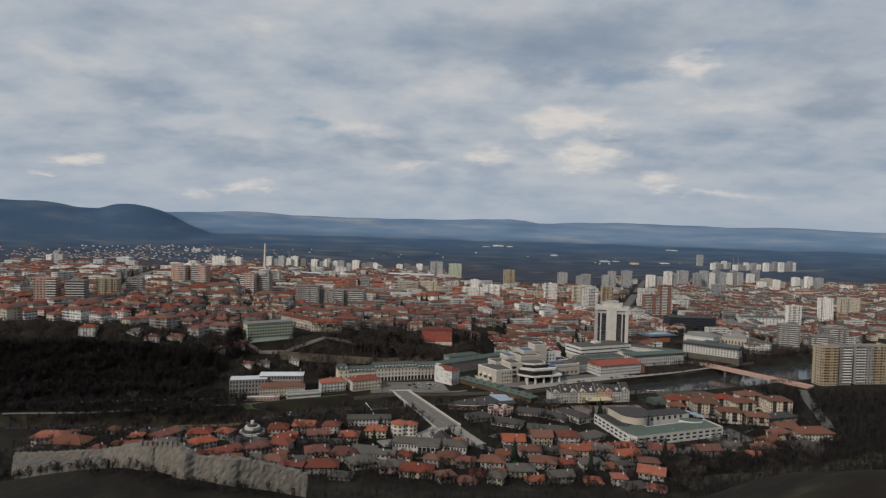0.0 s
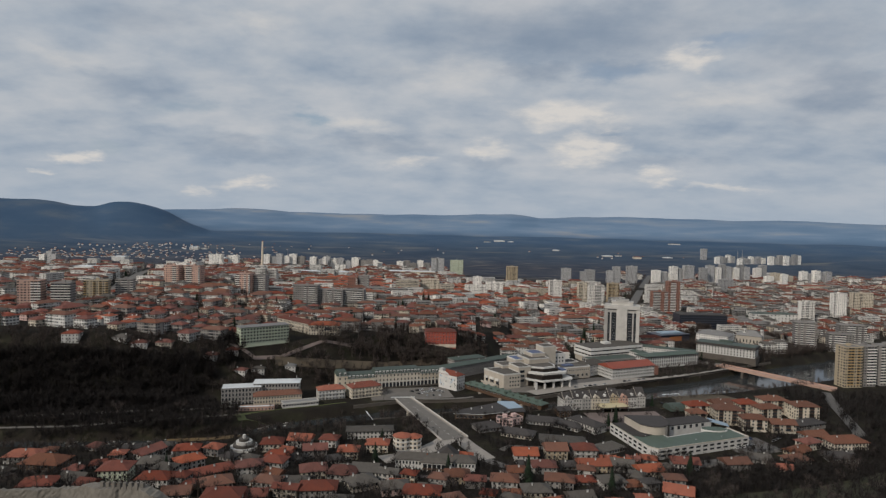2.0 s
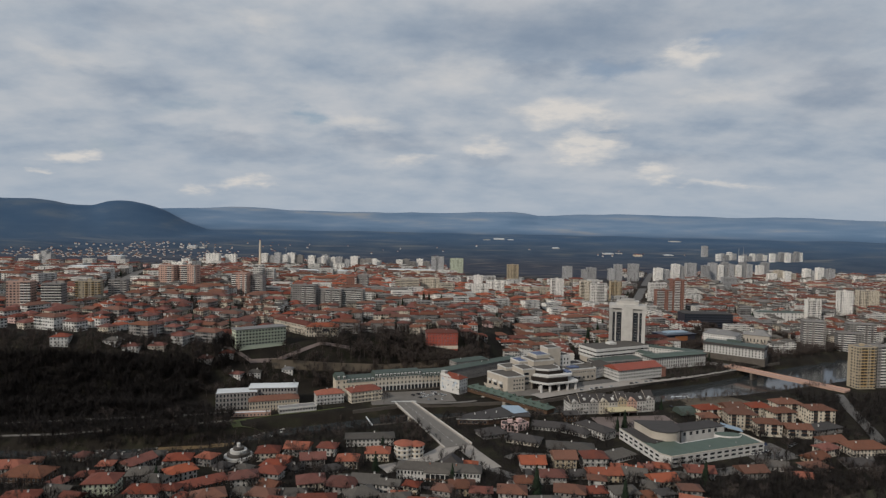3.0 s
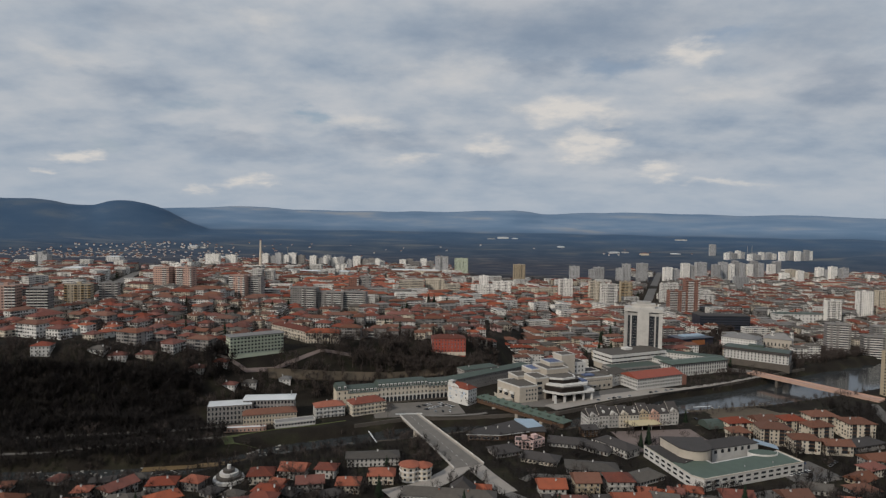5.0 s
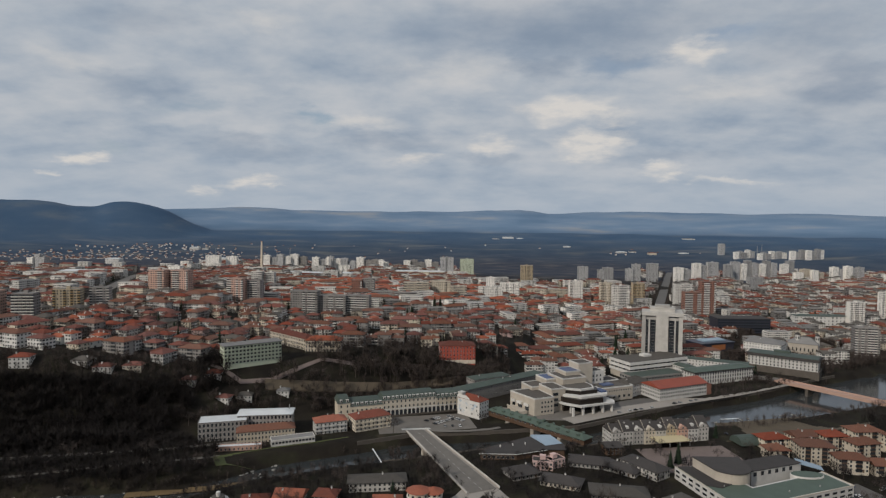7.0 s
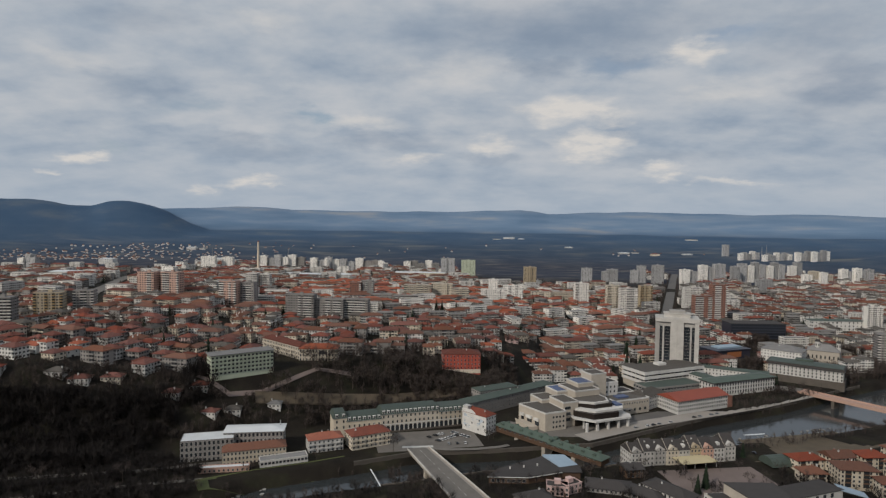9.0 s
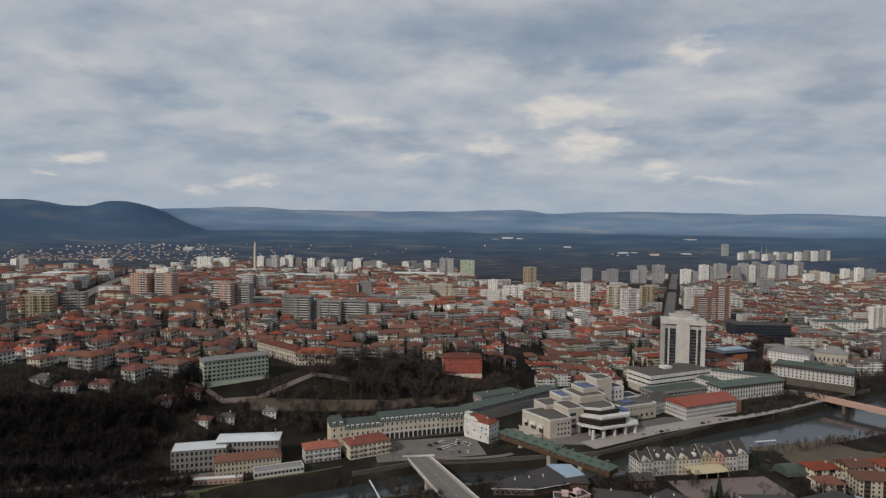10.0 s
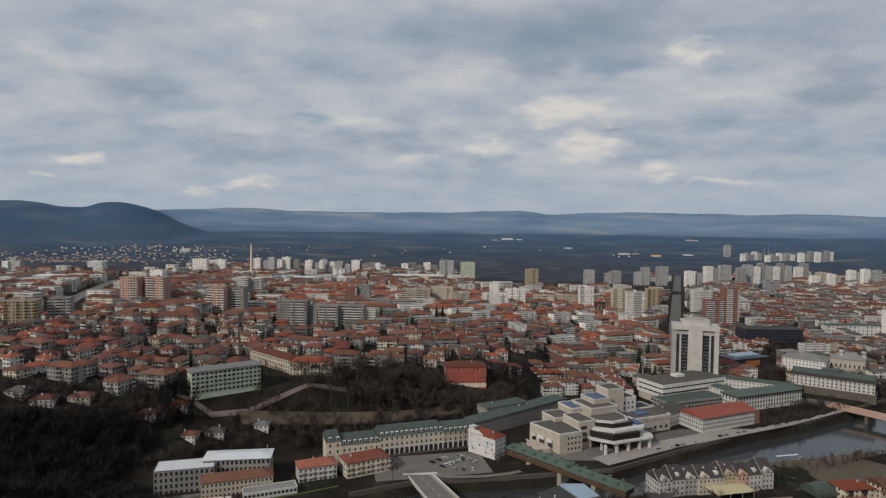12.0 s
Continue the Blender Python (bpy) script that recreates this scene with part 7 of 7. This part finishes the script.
def fill_town():
    fr = random.Random(11)
    near, far = [], []
    y = 540.0
    while y < 2050:
        step = 17 if y < 1000 else 20 if y < 1400 else 28
        half = 120 + 0.62 * y
        x = -half * 1.05
        while x < half * 1.25:
            px, py = x + fr.uniform(-6, 6), y + fr.uniform(-6, 6)
            x += step * fr.uniform(0.75, 1.25)
            if not town_zone(px, py):
                continue
            # the wooded and open margins of the town
            edge = 1900 if -700 < px < 60 else 1560 if px < 560 else 2000
            if py > edge or (px < -620 and py < 900):
                continue
            if fr.random() < 0.13 + 0.10 * (py > 1500) + 0.22 * (px > 420):
                continue
            lot = fr.random()
            big = 0.10 if py < 700 else 0.30 if py < 1100 else 0.42
            if lot < big:
                k = fr.choice((3, 4, 5, 9, 12, 8, 10, 13)) if py > 820 else fr.choice((3, 4, 12))
            elif lot < big + (0.25 if py < 700 else 0.38):
                k = fr.choice((18, 19, 20, 21, 22, 23, 24, 25)) if py > 700 else fr.choice((20, 22, 24, 25))
            else:
                k = fr.choice((0, 1, 2, 6, 7, 11, 1, 2))
            # central district: sunlight put in by picking brighter walls and orange roofs
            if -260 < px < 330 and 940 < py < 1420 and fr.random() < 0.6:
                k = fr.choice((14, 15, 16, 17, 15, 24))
            # beyond x 400: shade put in by picking greyer buildings
            if px > 400 and fr.random() < 0.5:
                k = fr.choice((10, 21, 25, 7, 23))
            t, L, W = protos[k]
            rot = street_axis(px, py) + fr.choice((0, 0, 0, 90)) + fr.uniform(-4, 4)
            c, s = math.cos(radians(rot)), math.sin(radians(rot))
            n = max(1, round(L / 12))
            spots = [(px + c * (i + 0.5 - n / 2) * L / n, py + s * (i + 0.5 - n / 2) * L / n) for i in range(n)]
            if not all(is_free(a, b, W * 0.53) for a, b in spots):
                continue
            for a, b in spots:
                claim(a, b, W * 0.54)
            m = on_ground(px, py, rot, L, W)
            (near if len(near) < 230 and py < 960 else far).append((k, m))
        y += step * 0.8
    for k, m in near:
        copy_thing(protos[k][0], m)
    # beyond: one mass of houses, real walls, roofs and windows joined by material
    pools = {}
    for k, m in far:
        for ob in protos[k][0].children:
            me = ob.data
            co = np.empty(len(me.vertices) * 3)
            me.vertices.foreach_get("co", co)
            co = co.reshape(-1, 3)
            mm = np.array(m @ ob.matrix_basis)
            world_co = co @ mm[:3, :3].T + mm[:3, 3]
            key = (ob.name.split(".")[0], me.materials[0].name)
            vs, fs, n = pools.setdefault(key, [[], [], 0])
            pools[key][0].append(world_co)
            pools[key][1].extend([tuple(i + n for i in p.vertices) for p in me.polygons])
            pools[key][2] += len(co)
    t = thing("distant_houses", "mass of distant red-roofed houses and flats of the town", "houses", pose(0, 0, 0), kind="stuff")
    for (nm, mat), (vs, fs, n) in pools.items():
        me = bpy.data.meshes.new(nm)
        me.from_pydata(np.concatenate(vs).tolist(), [], fs)
        me.materials.append(island_material(mat))
        part(nm, me, None, t, kind="stuff")


ISLAND = {}


def island_material(name):
    """The same surface with its tone changing from building to building in a joined mesh."""
    if name not in ISLAND:
        m = bpy.data.materials[name].copy()
        tr = m.node_tree
        info = [n for n in tr.nodes if n.bl_idname == "ShaderNodeObjectInfo"]
        geo = [n for n in tr.nodes if n.bl_idname == "ShaderNodeNewGeometry"][0]
        for n in info:
            for l in list(n.outputs["Random"].links):
                tr.links.new(geo.outputs["Random Per Island"], l.to_socket)
        ISLAND[name] = m
    return ISLAND[name]


fill_town()
for t, _, _ in protos:
    for ob in list(t.children_recursive) + [t]:
        bpy.data.objects.remove(ob)

# ---- parked cars ----
def car_proto(paint):
    t = thing("car", "parked car", "car", pose(0, 0, -300), "parked cars")
    s = Shape().add([(-2.1, -0.85, 0.35), (2.1, -0.85, 0.35), (2.1, 0.85, 0.35), (-2.1, 0.85, 0.35), (-2.05, -0.85, 0.85), (2.1, -0.85, 0.75), (2.1, 0.85, 0.75), (-2.05, 0.85, 0.85)],
                    [(3, 2, 1, 0), (4, 5, 6, 7), (0, 1, 5, 4), (1, 2, 6, 5), (2, 3, 7, 6), (3, 0, 4, 7)])
    part("body", s, paint, t)
    c = Shape().add([(-1.9, -0.8, 0.85), (1.0, -0.8, 0.8), (1.0, 0.8, 0.8), (-1.9, 0.8, 0.85), (-1.4, -0.65, 1.42), (0.3, -0.65, 1.42), (0.3, 0.65, 1.42), (-1.4, 0.65, 1.42)],
                    [(4, 5, 6, 7), (0, 1, 5, 4), (1, 2, 6, 5), (2, 3, 7, 6), (3, 0, 4, 7)])
    part("cabin", c, M["glass"], t)
    part("car_roof", Shape().box(-1.38, 0.28, -0.64, 0.64, 1.42, 1.47), paint, t)
    return t


CAR_WORDS = ("white", "silver-grey", "black", "dark red", "blue")
CARS = [tagged(car_proto(p), "%s parked hatchback car" % w) for p, w in zip(CAR_PAINT, CAR_WORDS)]


def park_rows():
    r = random.Random(9)
    rows = [(-14, 526, 55, 3.0, 40, 6), (-7, 519, 60, 3.0, 42, 7), (1, 514, 5, 3.0, 6, 6), (4, 538, -40, 3.0, -42, 7), (232, 396, 20, 3.2, 20, 6), (240, 412, 20, 3.2, 20, 5), (148, 556, 28, 6.0, 25, 7), (205, 585, 25, 6.5, 25, 6), (206, 505, 14, 3.4, 10, 5), (268, 412, 40, 5, 40, 4)]
    for x, y, rot, gap, line, n in rows:
        for k in range(n):
            if r.random() < 0.2:
                continue
            px, py = x + gap * k * math.cos(radians(line)), y + gap * k * math.sin(radians(line))
            copy_thing(CARS[r.choice((0, 0, 1, 1, 1, 2, 2, 4))], pose(px, py, 0.58, 0, 0, rot + (90 if gap < 5 else 0) + r.uniform(-4, 4)))


park_rows()
for t in CARS:
    for ob in list(t.children_recursive) + [t]:
        bpy.data.objects.remove(ob)


def far_villages():
    """Small far-off houses scattered over the country beyond the town."""
    r = random.Random(21)
    walls, roofs = Shape(), Shape()
    for cx, cy, sx, sy, n in ((-1250, 2700, 260, 200, 150), (-1450, 2350, 200, 120, 150), (-1500, 3000, 200, 200, 30), (-800, 2500, 200, 160, 22), (-1000, 3100, 200, 150, 22), (350, 3300, 90, 30, 12), (-250, 2900, 300, 150, 8), (900, 2900, 200, 60, 10), (1500, 3000, 300, 80, 10), (-1500, 2300, 200, 160, 40)):
        for _ in range(n):
            x, y = r.gauss(cx, sx), r.gauss(cy, sy)
            if math.hypot(x, y) > 3250:
                continue
            z = float(ground(x, y))
            L, W, H = r.uniform(7, 14), r.uniform(7, 10), r.uniform(3, 6)
            L, W, H = L * 0.65, W * 0.65, H * 0.7
            walls.add([(x + a * L / 2, y + b * W / 2, z + q) for q in (-6, H) for a, b in ((-1, -1), (1, -1), (1, 1), (-1, 1))], [(4, 5, 6, 7), (0, 1, 5, 4), (1, 2, 6, 5), (2, 3, 7, 6), (3, 0, 4, 7)])
            h = Shape().hip(L, W, H + 0.1, 2.6, 0.5)
            roofs.add([(x + p[0], y + p[1], z + p[2]) for p in h.v], h.f)
    t = thing("far_village", "far-off village houses scattered on the wooded plain", "houses", pose(0, 0, 0), kind="stuff")
    part("walls", walls, island_material("white_plaster"), t, kind="stuff")
    part("roofs", roofs, island_material("brown_old_tiles"), t, kind="stuff")


far_villages()

# ---- trees ----
def bare_tree(seed, h, spread=0.42, n_limbs=9, n_twigs=300):
    """Tapered trunk with forking limbs, and a crown of many fine twigs."""
    r = random.Random(seed)
    wood, crown = Shape(), Shape()
    wood.tube((0, 0, -0.6), (0, 0, h * 0.38), h * 0.020, h * 0.014, 6)
    wood.tube((0, 0, h * 0.38), (r.uniform(-0.3, 0.3), r.uniform(-0.3, 0.3), h * 0.8), h * 0.014, h * 0.004, 5)
    tips = []
    for k in range(n_limbs):
        a = 6.2832 * (k / n_limbs) + r.uniform(-0.3, 0.3)
        z0 = h * r.uniform(0.25, 0.6)
        l = h * r.uniform(0.25, 0.42)
        el = r.uniform(0.5, 1.1)
        p = Vector((0, 0, z0))
        q = p + Vector((math.cos(a) * math.cos(el), math.sin(a) * math.cos(el), math.sin(el))) * l
        wood.tube(p, q, h * 0.008, h * 0.004, 4)
        for j in range(3):
            b = a + r.uniform(-0.9, 0.9)
            e2 = r.uniform(0.4, 1.3)
            w = q + Vector((math.cos(b) * math.cos(e2), math.sin(b) * math.cos(e2), math.sin(e2))) * l * 0.6
            wood.tube(q, w, h * 0.004, h * 0.0015, 3)
            tips.append((q + (w - q) * 0.5, l))
            tips.append((w, l))
    for _ in range(n_twigs):
        p, l = r.choice(tips)
        p = p + Vector((r.gauss(0, 1), r.gauss(0, 1), r.gauss(0, 1))) * l * 0.16
        b, e2 = r.uniform(0, 6.2832), r.uniform(-0.2, 1.4)
        d = Vector((math.cos(b) * math.cos(e2), math.sin(b) * math.cos(e2), math.sin(e2)))
        s = d.cross((0, 0, 1)).normalized() * h * 0.009
        w = p + d * l * r.uniform(0.3, 0.6)
        crown.add([p - s, p + s, w], [(0, 1, 2)])
    return wood, crown


def conifer(seed, h):
    r = random.Random(seed)
    wood, crown = Shape(), Shape()
    wood.tube((0, 0, -0.6), (0, 0, h * 0.95), h * 0.022, h * 0.003, 6)
    n = 15
    for k in range(n):
        z = h * (0.10 + 0.88 * k / n)
        rad = h * 0.20 * (1 - k / n) ** 0.85 + 0.25
        m = 13
        for j in range(m):
            a = 6.2832 * j / m + k * 0.7 + r.uniform(-0.15, 0.15)
            R = rad * r.uniform(0.7, 1.15)
            c, s = math.cos(a), math.sin(a)
            w = R * 0.34
            tip = (c * R, s * R, z - R * 0.45)
            crown.add([(0, 0, z + 0.6), (c * R * 0.55 - s * w, s * R * 0.55 + c * w, z - R * 0.12), tip, (c * R * 0.55 + s * w, s * R * 0.55 - c * w, z - R * 0.12)], [(0, 1, 2), (0, 2, 3)])
    return wood, crown


def tree_protos():
    bare, firs = [], []
    for k in range(5):
        w, c = bare_tree(20 + k, 12.0)
        bare.append((w.mesh("trunk", M["bark"]), c.mesh("crown", M["twig_pale"])))
    for k in range(3):
        w, c = conifer(40 + k, 14.0)
        firs.append((w.mesh("trunk", M["bark"]), c.mesh("crown", M["needle"])))
    return bare, firs


BARE, FIRS = tree_protos()


def plant(meshes, x, y, s, label, group):
    m = pose(x, y, float(ground(x, y)) - 0.1, 0, 0, (x * 37 + y * 11) % 360) @ Matrix.Scale(s, 4)
    t = thing("tree", label, "tree", m, group)
    part("trunk", meshes[0], None, t)
    part("crown", meshes[1], None, t)


def single_trees():
    r = random.Random(5)
    fir_at = [(68, 310, 1.45), (20.5, 331, 0.95), (-27, 386, 0.9), (-28, 352, 1.0), (150, 440, 0.9), (158, 448, 1.1), (176, 340, 1.2), (40, 545, 0.5), (-153, 321, 0.85), (205, 500, 0.8), (207, 742, 1.3), (196, 752, 1.4),
              (214, 762, 1.2), (184, 700, 1.2), (262, 668, 1.2), (372, 668, 0.9), (330, 694, 1.0), (28, 318, 0.8), (115, 300, 1.2), (-60, 690, 1.1), (-52, 700, 1.2), (-44, 694, 1.0), (30, 960, 1.2), (38, 955, 1.1), *TALL_FIRS]
    for k, (x, y, s) in enumerate(fir_at):
        plant(FIRS[k % 3], x, y, s, "dark green spruce with drooping tiers", "spruces")
    spots = 0
    for _ in range(4000):
        x, y = r.uniform(-260, 330), r.uniform(262, 500)
        n, f = river(x)
        if n - 6 < y < f + 8 or not is_free(x, y, 1.5):
            continue
        plant(BARE[spots % 5], x, y, r.uniform(0.45, 0.95), "bare brown winter tree with fine twigs", "bare garden trees")
        claim(x, y, 2.5)
        spots += 1
        if spots >= 105:
            break
    for k in range(60):
        x = -125 + 2.9 * k + r.uniform(-2, 2)
        if x > 46:
            break
        y = float(np.interp(x, (-110, -20, 40), (590, 622, 632))) + r.uniform(-16, 14)
        if is_free(x, y, 1.0):
            plant(BARE[k % 5], x, y, r.uniform(0.9, 1.5), "tall bare winter tree on the park slope", "park trees")

    for k in range(26):
        x, y = r.uniform(-22, 46), r.uniform(612, 634)
        plant(BARE[k % 5], x, y, r.uniform(0.5, 0.95), "bare winter tree below the red house", "park trees")
    for k, (x, y) in enumerate(((30, 524), (34, 527), (128, 474), (150, 468), (178, 474), (192, 478), (150, 448), (186, 452), (200, 458), (214, 466), (330, 688), (345, 676), (358, 668), (372, 660))):
        plant(BARE[k % 5], x, y, r.uniform(0.5, 0.8), "small bare tree on the paved square", "square trees")


single_trees()


def woodland(name, label, count, chooser, seed, hmin, hmax, twigs=34, mat="twig", width=0.014):
    """A wood of bare trees, each with a trunk and a spray of twigs."""
    r = np.random.RandomState(seed)
    V, F, n = [], [], 0
    made = 0
    tries = 0
    while made < count and tries < count * 30:
        tries += 1
        x, y = chooser(r)
        if x is None:
            continue
        g = float(ground(x, y))
        h = r.uniform(hmin, hmax)
        tw = h * 0.013
        V.append(np.array([(x - tw, y, g - 0.5), (x + tw, y - tw, g - 0.5), (x, y + tw, g - 0.5), (x, y, g + h * 0.75)]))
        F += [(n, n + 1, n + 3), (n + 1, n + 2, n + 3), (n + 2, n, n + 3)]
        n += 4
        a = r.uniform(0, 6.2832, twigs)
        el = r.uniform(0.15, 1.45, twigs)
        z0 = g + h * r.uniform(0.22, 0.72, twigs)
        rad = h * r.uniform(0.0, 0.16, twigs)
        p = np.stack([x + np.cos(a) * rad, y + np.sin(a) * rad, z0], 1)
        d = np.stack([np.cos(a) * np.cos(el), np.sin(a) * np.cos(el), np.sin(el)], 1)
        ln = h * r.uniform(0.16, 0.40, twigs)[:, None]
        s = np.stack([-np.sin(a), np.cos(a), 0 * a], 1) * h * width
        tri = np.stack([p - s, p + s, p + d * ln], 1).reshape(-1, 3)
        V.append(tri)
        F += [(n + 3 * k, n + 3 * k + 1, n + 3 * k + 2) for k in range(twigs)]
        n += 3 * twigs
        made += 1
    me = bpy.data.meshes.new(name)
    me.from_pydata(np.concatenate(V).tolist(), [], F)
    me.materials.append(M[mat])
    tagged(new(name, me), label, "woodland", kind="stuff")


def in_park(r):
    x = r.uniform(-620, 62)
    yb = np.interp(x, (-900, -330, -260, -195, -110, -20, 40, 70), (395, 432, 452, 474, 528, 585, 602, 650))
    y = yb + (r.uniform(-14, 50) if x < -205 else r.uniform(-14, 80) if x < -100 else r.uniform(46, 92))
    if not is_free(x, y, 1.0) or x > -186 + 0.4 * (y - 520):
        return None, None
    return x, y


def slope_edge(r):
    x = r.uniform(-620, -190)
    yb = np.interp(x, (-900, -330, -260, -195), (395, 432, 452, 474))
    y = yb + r.uniform(42, 82)
    if not is_free(x, y, -2.0):
        return None, None
    return x, y


def in_grove(r):
    x = r.uniform(-190, 66)
    yb = np.interp(x, (-195, -110, -20, 40, 70), (474, 528, 585, 602, 650))
    y = yb + r.uniform(8, 88)
    if not is_free(x, y, 1.0) or x < -186 + 0.4 * (y - 520) or (-150 < x < -60 and y > 572 and r.rand() < 0.8) or (x < -110 and r.rand() < 0.5):
        return None, None
    return x, y


def on_slope(r):
    x, y = r.uniform(338, 600), r.uniform(270, 552)
    if y > 545 - (x - 330) * 0.05 or not is_free(x, y, 2.0) or (x < 400 and abs(y - (380 + (x - 300) * 1.8)) < 9):
        return None, None
    return x, y


def on_banks(r):
    x = r.uniform(-420, 420)
    n, f = river(x)
    y = f + r.uniform(-3, 22) if r.rand() < 0.6 else n - r.uniform(3, 16)
    if (-100 < x < 215 and y > f) or (-60 < x < 160) or not is_free(x, y, 1.0):
        return None, None
    return x, y


def in_town(r):
    y = 560 + 1100 * r.rand() ** 1.3
    x = r.uniform(-0.62 * y - 60, 0.75 * y + 60)
    if not town_zone(x, y) or not is_free(x, y, 0.5):
        return None, None
    return x, y


def near_hill(r):
    x, y = r.uniform(-260, 330), r.uniform(150, 285)
    if not is_free(x, y, 1.0):
        return None, None
    if y < 215 and not x > 110:
        return None, None
    return x, y


def boulevard(r):
    y = r.uniform(1000, 1950)
    x = np.interp(y, (985, 1150, 1396, 1775, 2004), (318, 378, 471, 613, 701)) + r.choice((-1, 1)) * r.uniform(11, 17)
    return x, y


woodland("park_grove", "bare grey-brown trees on the park slope below the school", 620, in_grove, 15, 7, 13, 60, "twig_pale")
woodland("slope_edge_trees", "low bare brown trees along the top of the park slope", 1700, slope_edge, 16, 5, 9, 56, "twig_pale")
woodland("park_woods", "dense dark bare woodland on the steep park slope", 3300, in_park, 1, 9, 16, 64)
woodland("slope_woods", "dense dark bare woodland on the hillside", 2300, on_slope, 2, 8, 14, 56)
woodland("bank_scrub", "bare brown scrub along the river banks", 1000, on_banks, 3, 3, 8, 44, "twig_pale")
woodland("town_trees", "bare grey-brown trees between the town buildings", 6000, in_town, 4, 7, 14, 40, "twig_pale")
woodland("hill_scrub", "bare brown scrub on the near slope", 1500, near_hill, 5, 2.5, 7, 44)
woodland("boulevard_trees", "bare trees lining the boulevard", 260, boulevard, 6, 7, 11, 30, "twig_pale")


def in_gardens(r):
    x, y = r.uniform(-260, 335), r.uniform(262, 470)
    n, f = river(x)
    if y > n - 5 or not is_free(x, y, -2.2):
        return None, None
    return x, y


woodland("garden_trees", "bare brown garden trees and bushes between the old houses", 3000, in_gardens, 7, 4, 10, 50)


def right_wood(r):
    x = r.uniform(165, 345)
    m = np.interp(x, (165, 210, 255, 300, 345), (284, 297, 311, 334, 362))
    y = m + (r.uniform(10, 56) if r.rand() < 0.8 else r.uniform(-30, -8))
    if not is_free(x, y, 0.5):
        return None, None
    return x, y


def by_bridge(r):
    c = r.rand()
    return -27 + 38 * c - r.uniform(2, 16), 480 - 82 * c + r.uniform(-4, 4)


woodland("hillside_wood", "dense dark bare trees at the foot of the hillside", 600, right_wood, 12, 5, 9, 60)
def by_fort(r):
    x = r.uniform(-150, -30)
    y = np.interp(x, (-150, -105, -66, -30), (150, 138, 128, 134)) - r.uniform(0, 9)
    return x, y


woodland("fortress_bushes", "dark bare bushes below the fortress wall", 170, by_fort, 14, 2.5, 5.5, 60)
woodland("bridge_bushes", "bare brown bushes beside the street bridge", 60, by_bridge, 13, 5, 11, 70, "twig_pale")


def on_flats(r):
    x = r.uniform(-430, -150)
    n, f = river(x)
    y = r.uniform(f - 2, f + 66)
    if not is_free(x, y, 0.5):
        return None, None
    return x, y


woodland("riverside_trees", "bare dark trees on the riverside flats", 2500, on_flats, 8, 5, 11, 50)


def town_conifers():
    r = random.Random(31)
    w, c = conifer(50, 13.0)
    V = np.array([tuple(p) for p in c.v])
    vs, fs, n = [], [], 0
    for _ in range(900):
        y = 570 + 900 * r.random() ** 1.2
        x = r.uniform(-0.6 * y, 0.7 * y)
        if not town_zone(x, y) or not is_free(x, y, 1.0):
            continue
        k = r.uniform(0.6, 1.2)
        vs.append(V * k + np.array((x, y, float(ground(x, y)))))
        fs += [tuple(i + n for i in q) for q in c.f]
        n += len(V)
        if len(vs) >= 150:
            break
    me = bpy.data.meshes.new("town_conifers")
    me.from_pydata(np.concatenate(vs).tolist(), [], fs)
    me.materials.append(M["needle"])
    tagged(new("town_conifers", me), "dark green conifers standing between the town buildings", "trees", kind="stuff")


town_conifers()


def east_park(r):
    x, y = r.uniform(395, 640), r.uniform(610, 800)
    if y < float(river(x)[1]) + 8 or not is_free(x, y, 0.5):
        return None, None
    return x, y


woodland("east_park_trees", "bare trees in the park beyond the east bridge", 420, east_park, 9, 7, 13, 44, "twig_pale")


def hotel_grove(r):
    gx, gy, gr = GROVES[r.randint(len(GROVES))]
    a, d = r.uniform(0, 6.2832), gr * r.rand() ** 0.5
    return gx + d * math.cos(a), gy + d * math.sin(a)


woodland("hotel_grove", "tall bare brown trees between the hotel and the church", 90, hotel_grove, 17, 11, 17, 90, "twig_pale")


def promenade_trees(r):
    c = r.rand()
    x, y = 255 + 85 * c, 632 + 40 * c + r.uniform(-4, 6)
    return x, y


woodland("promenade_trees", "bare brown trees along the promenade", 40, promenade_trees, 10, 7, 10, 60, "twig_pale")
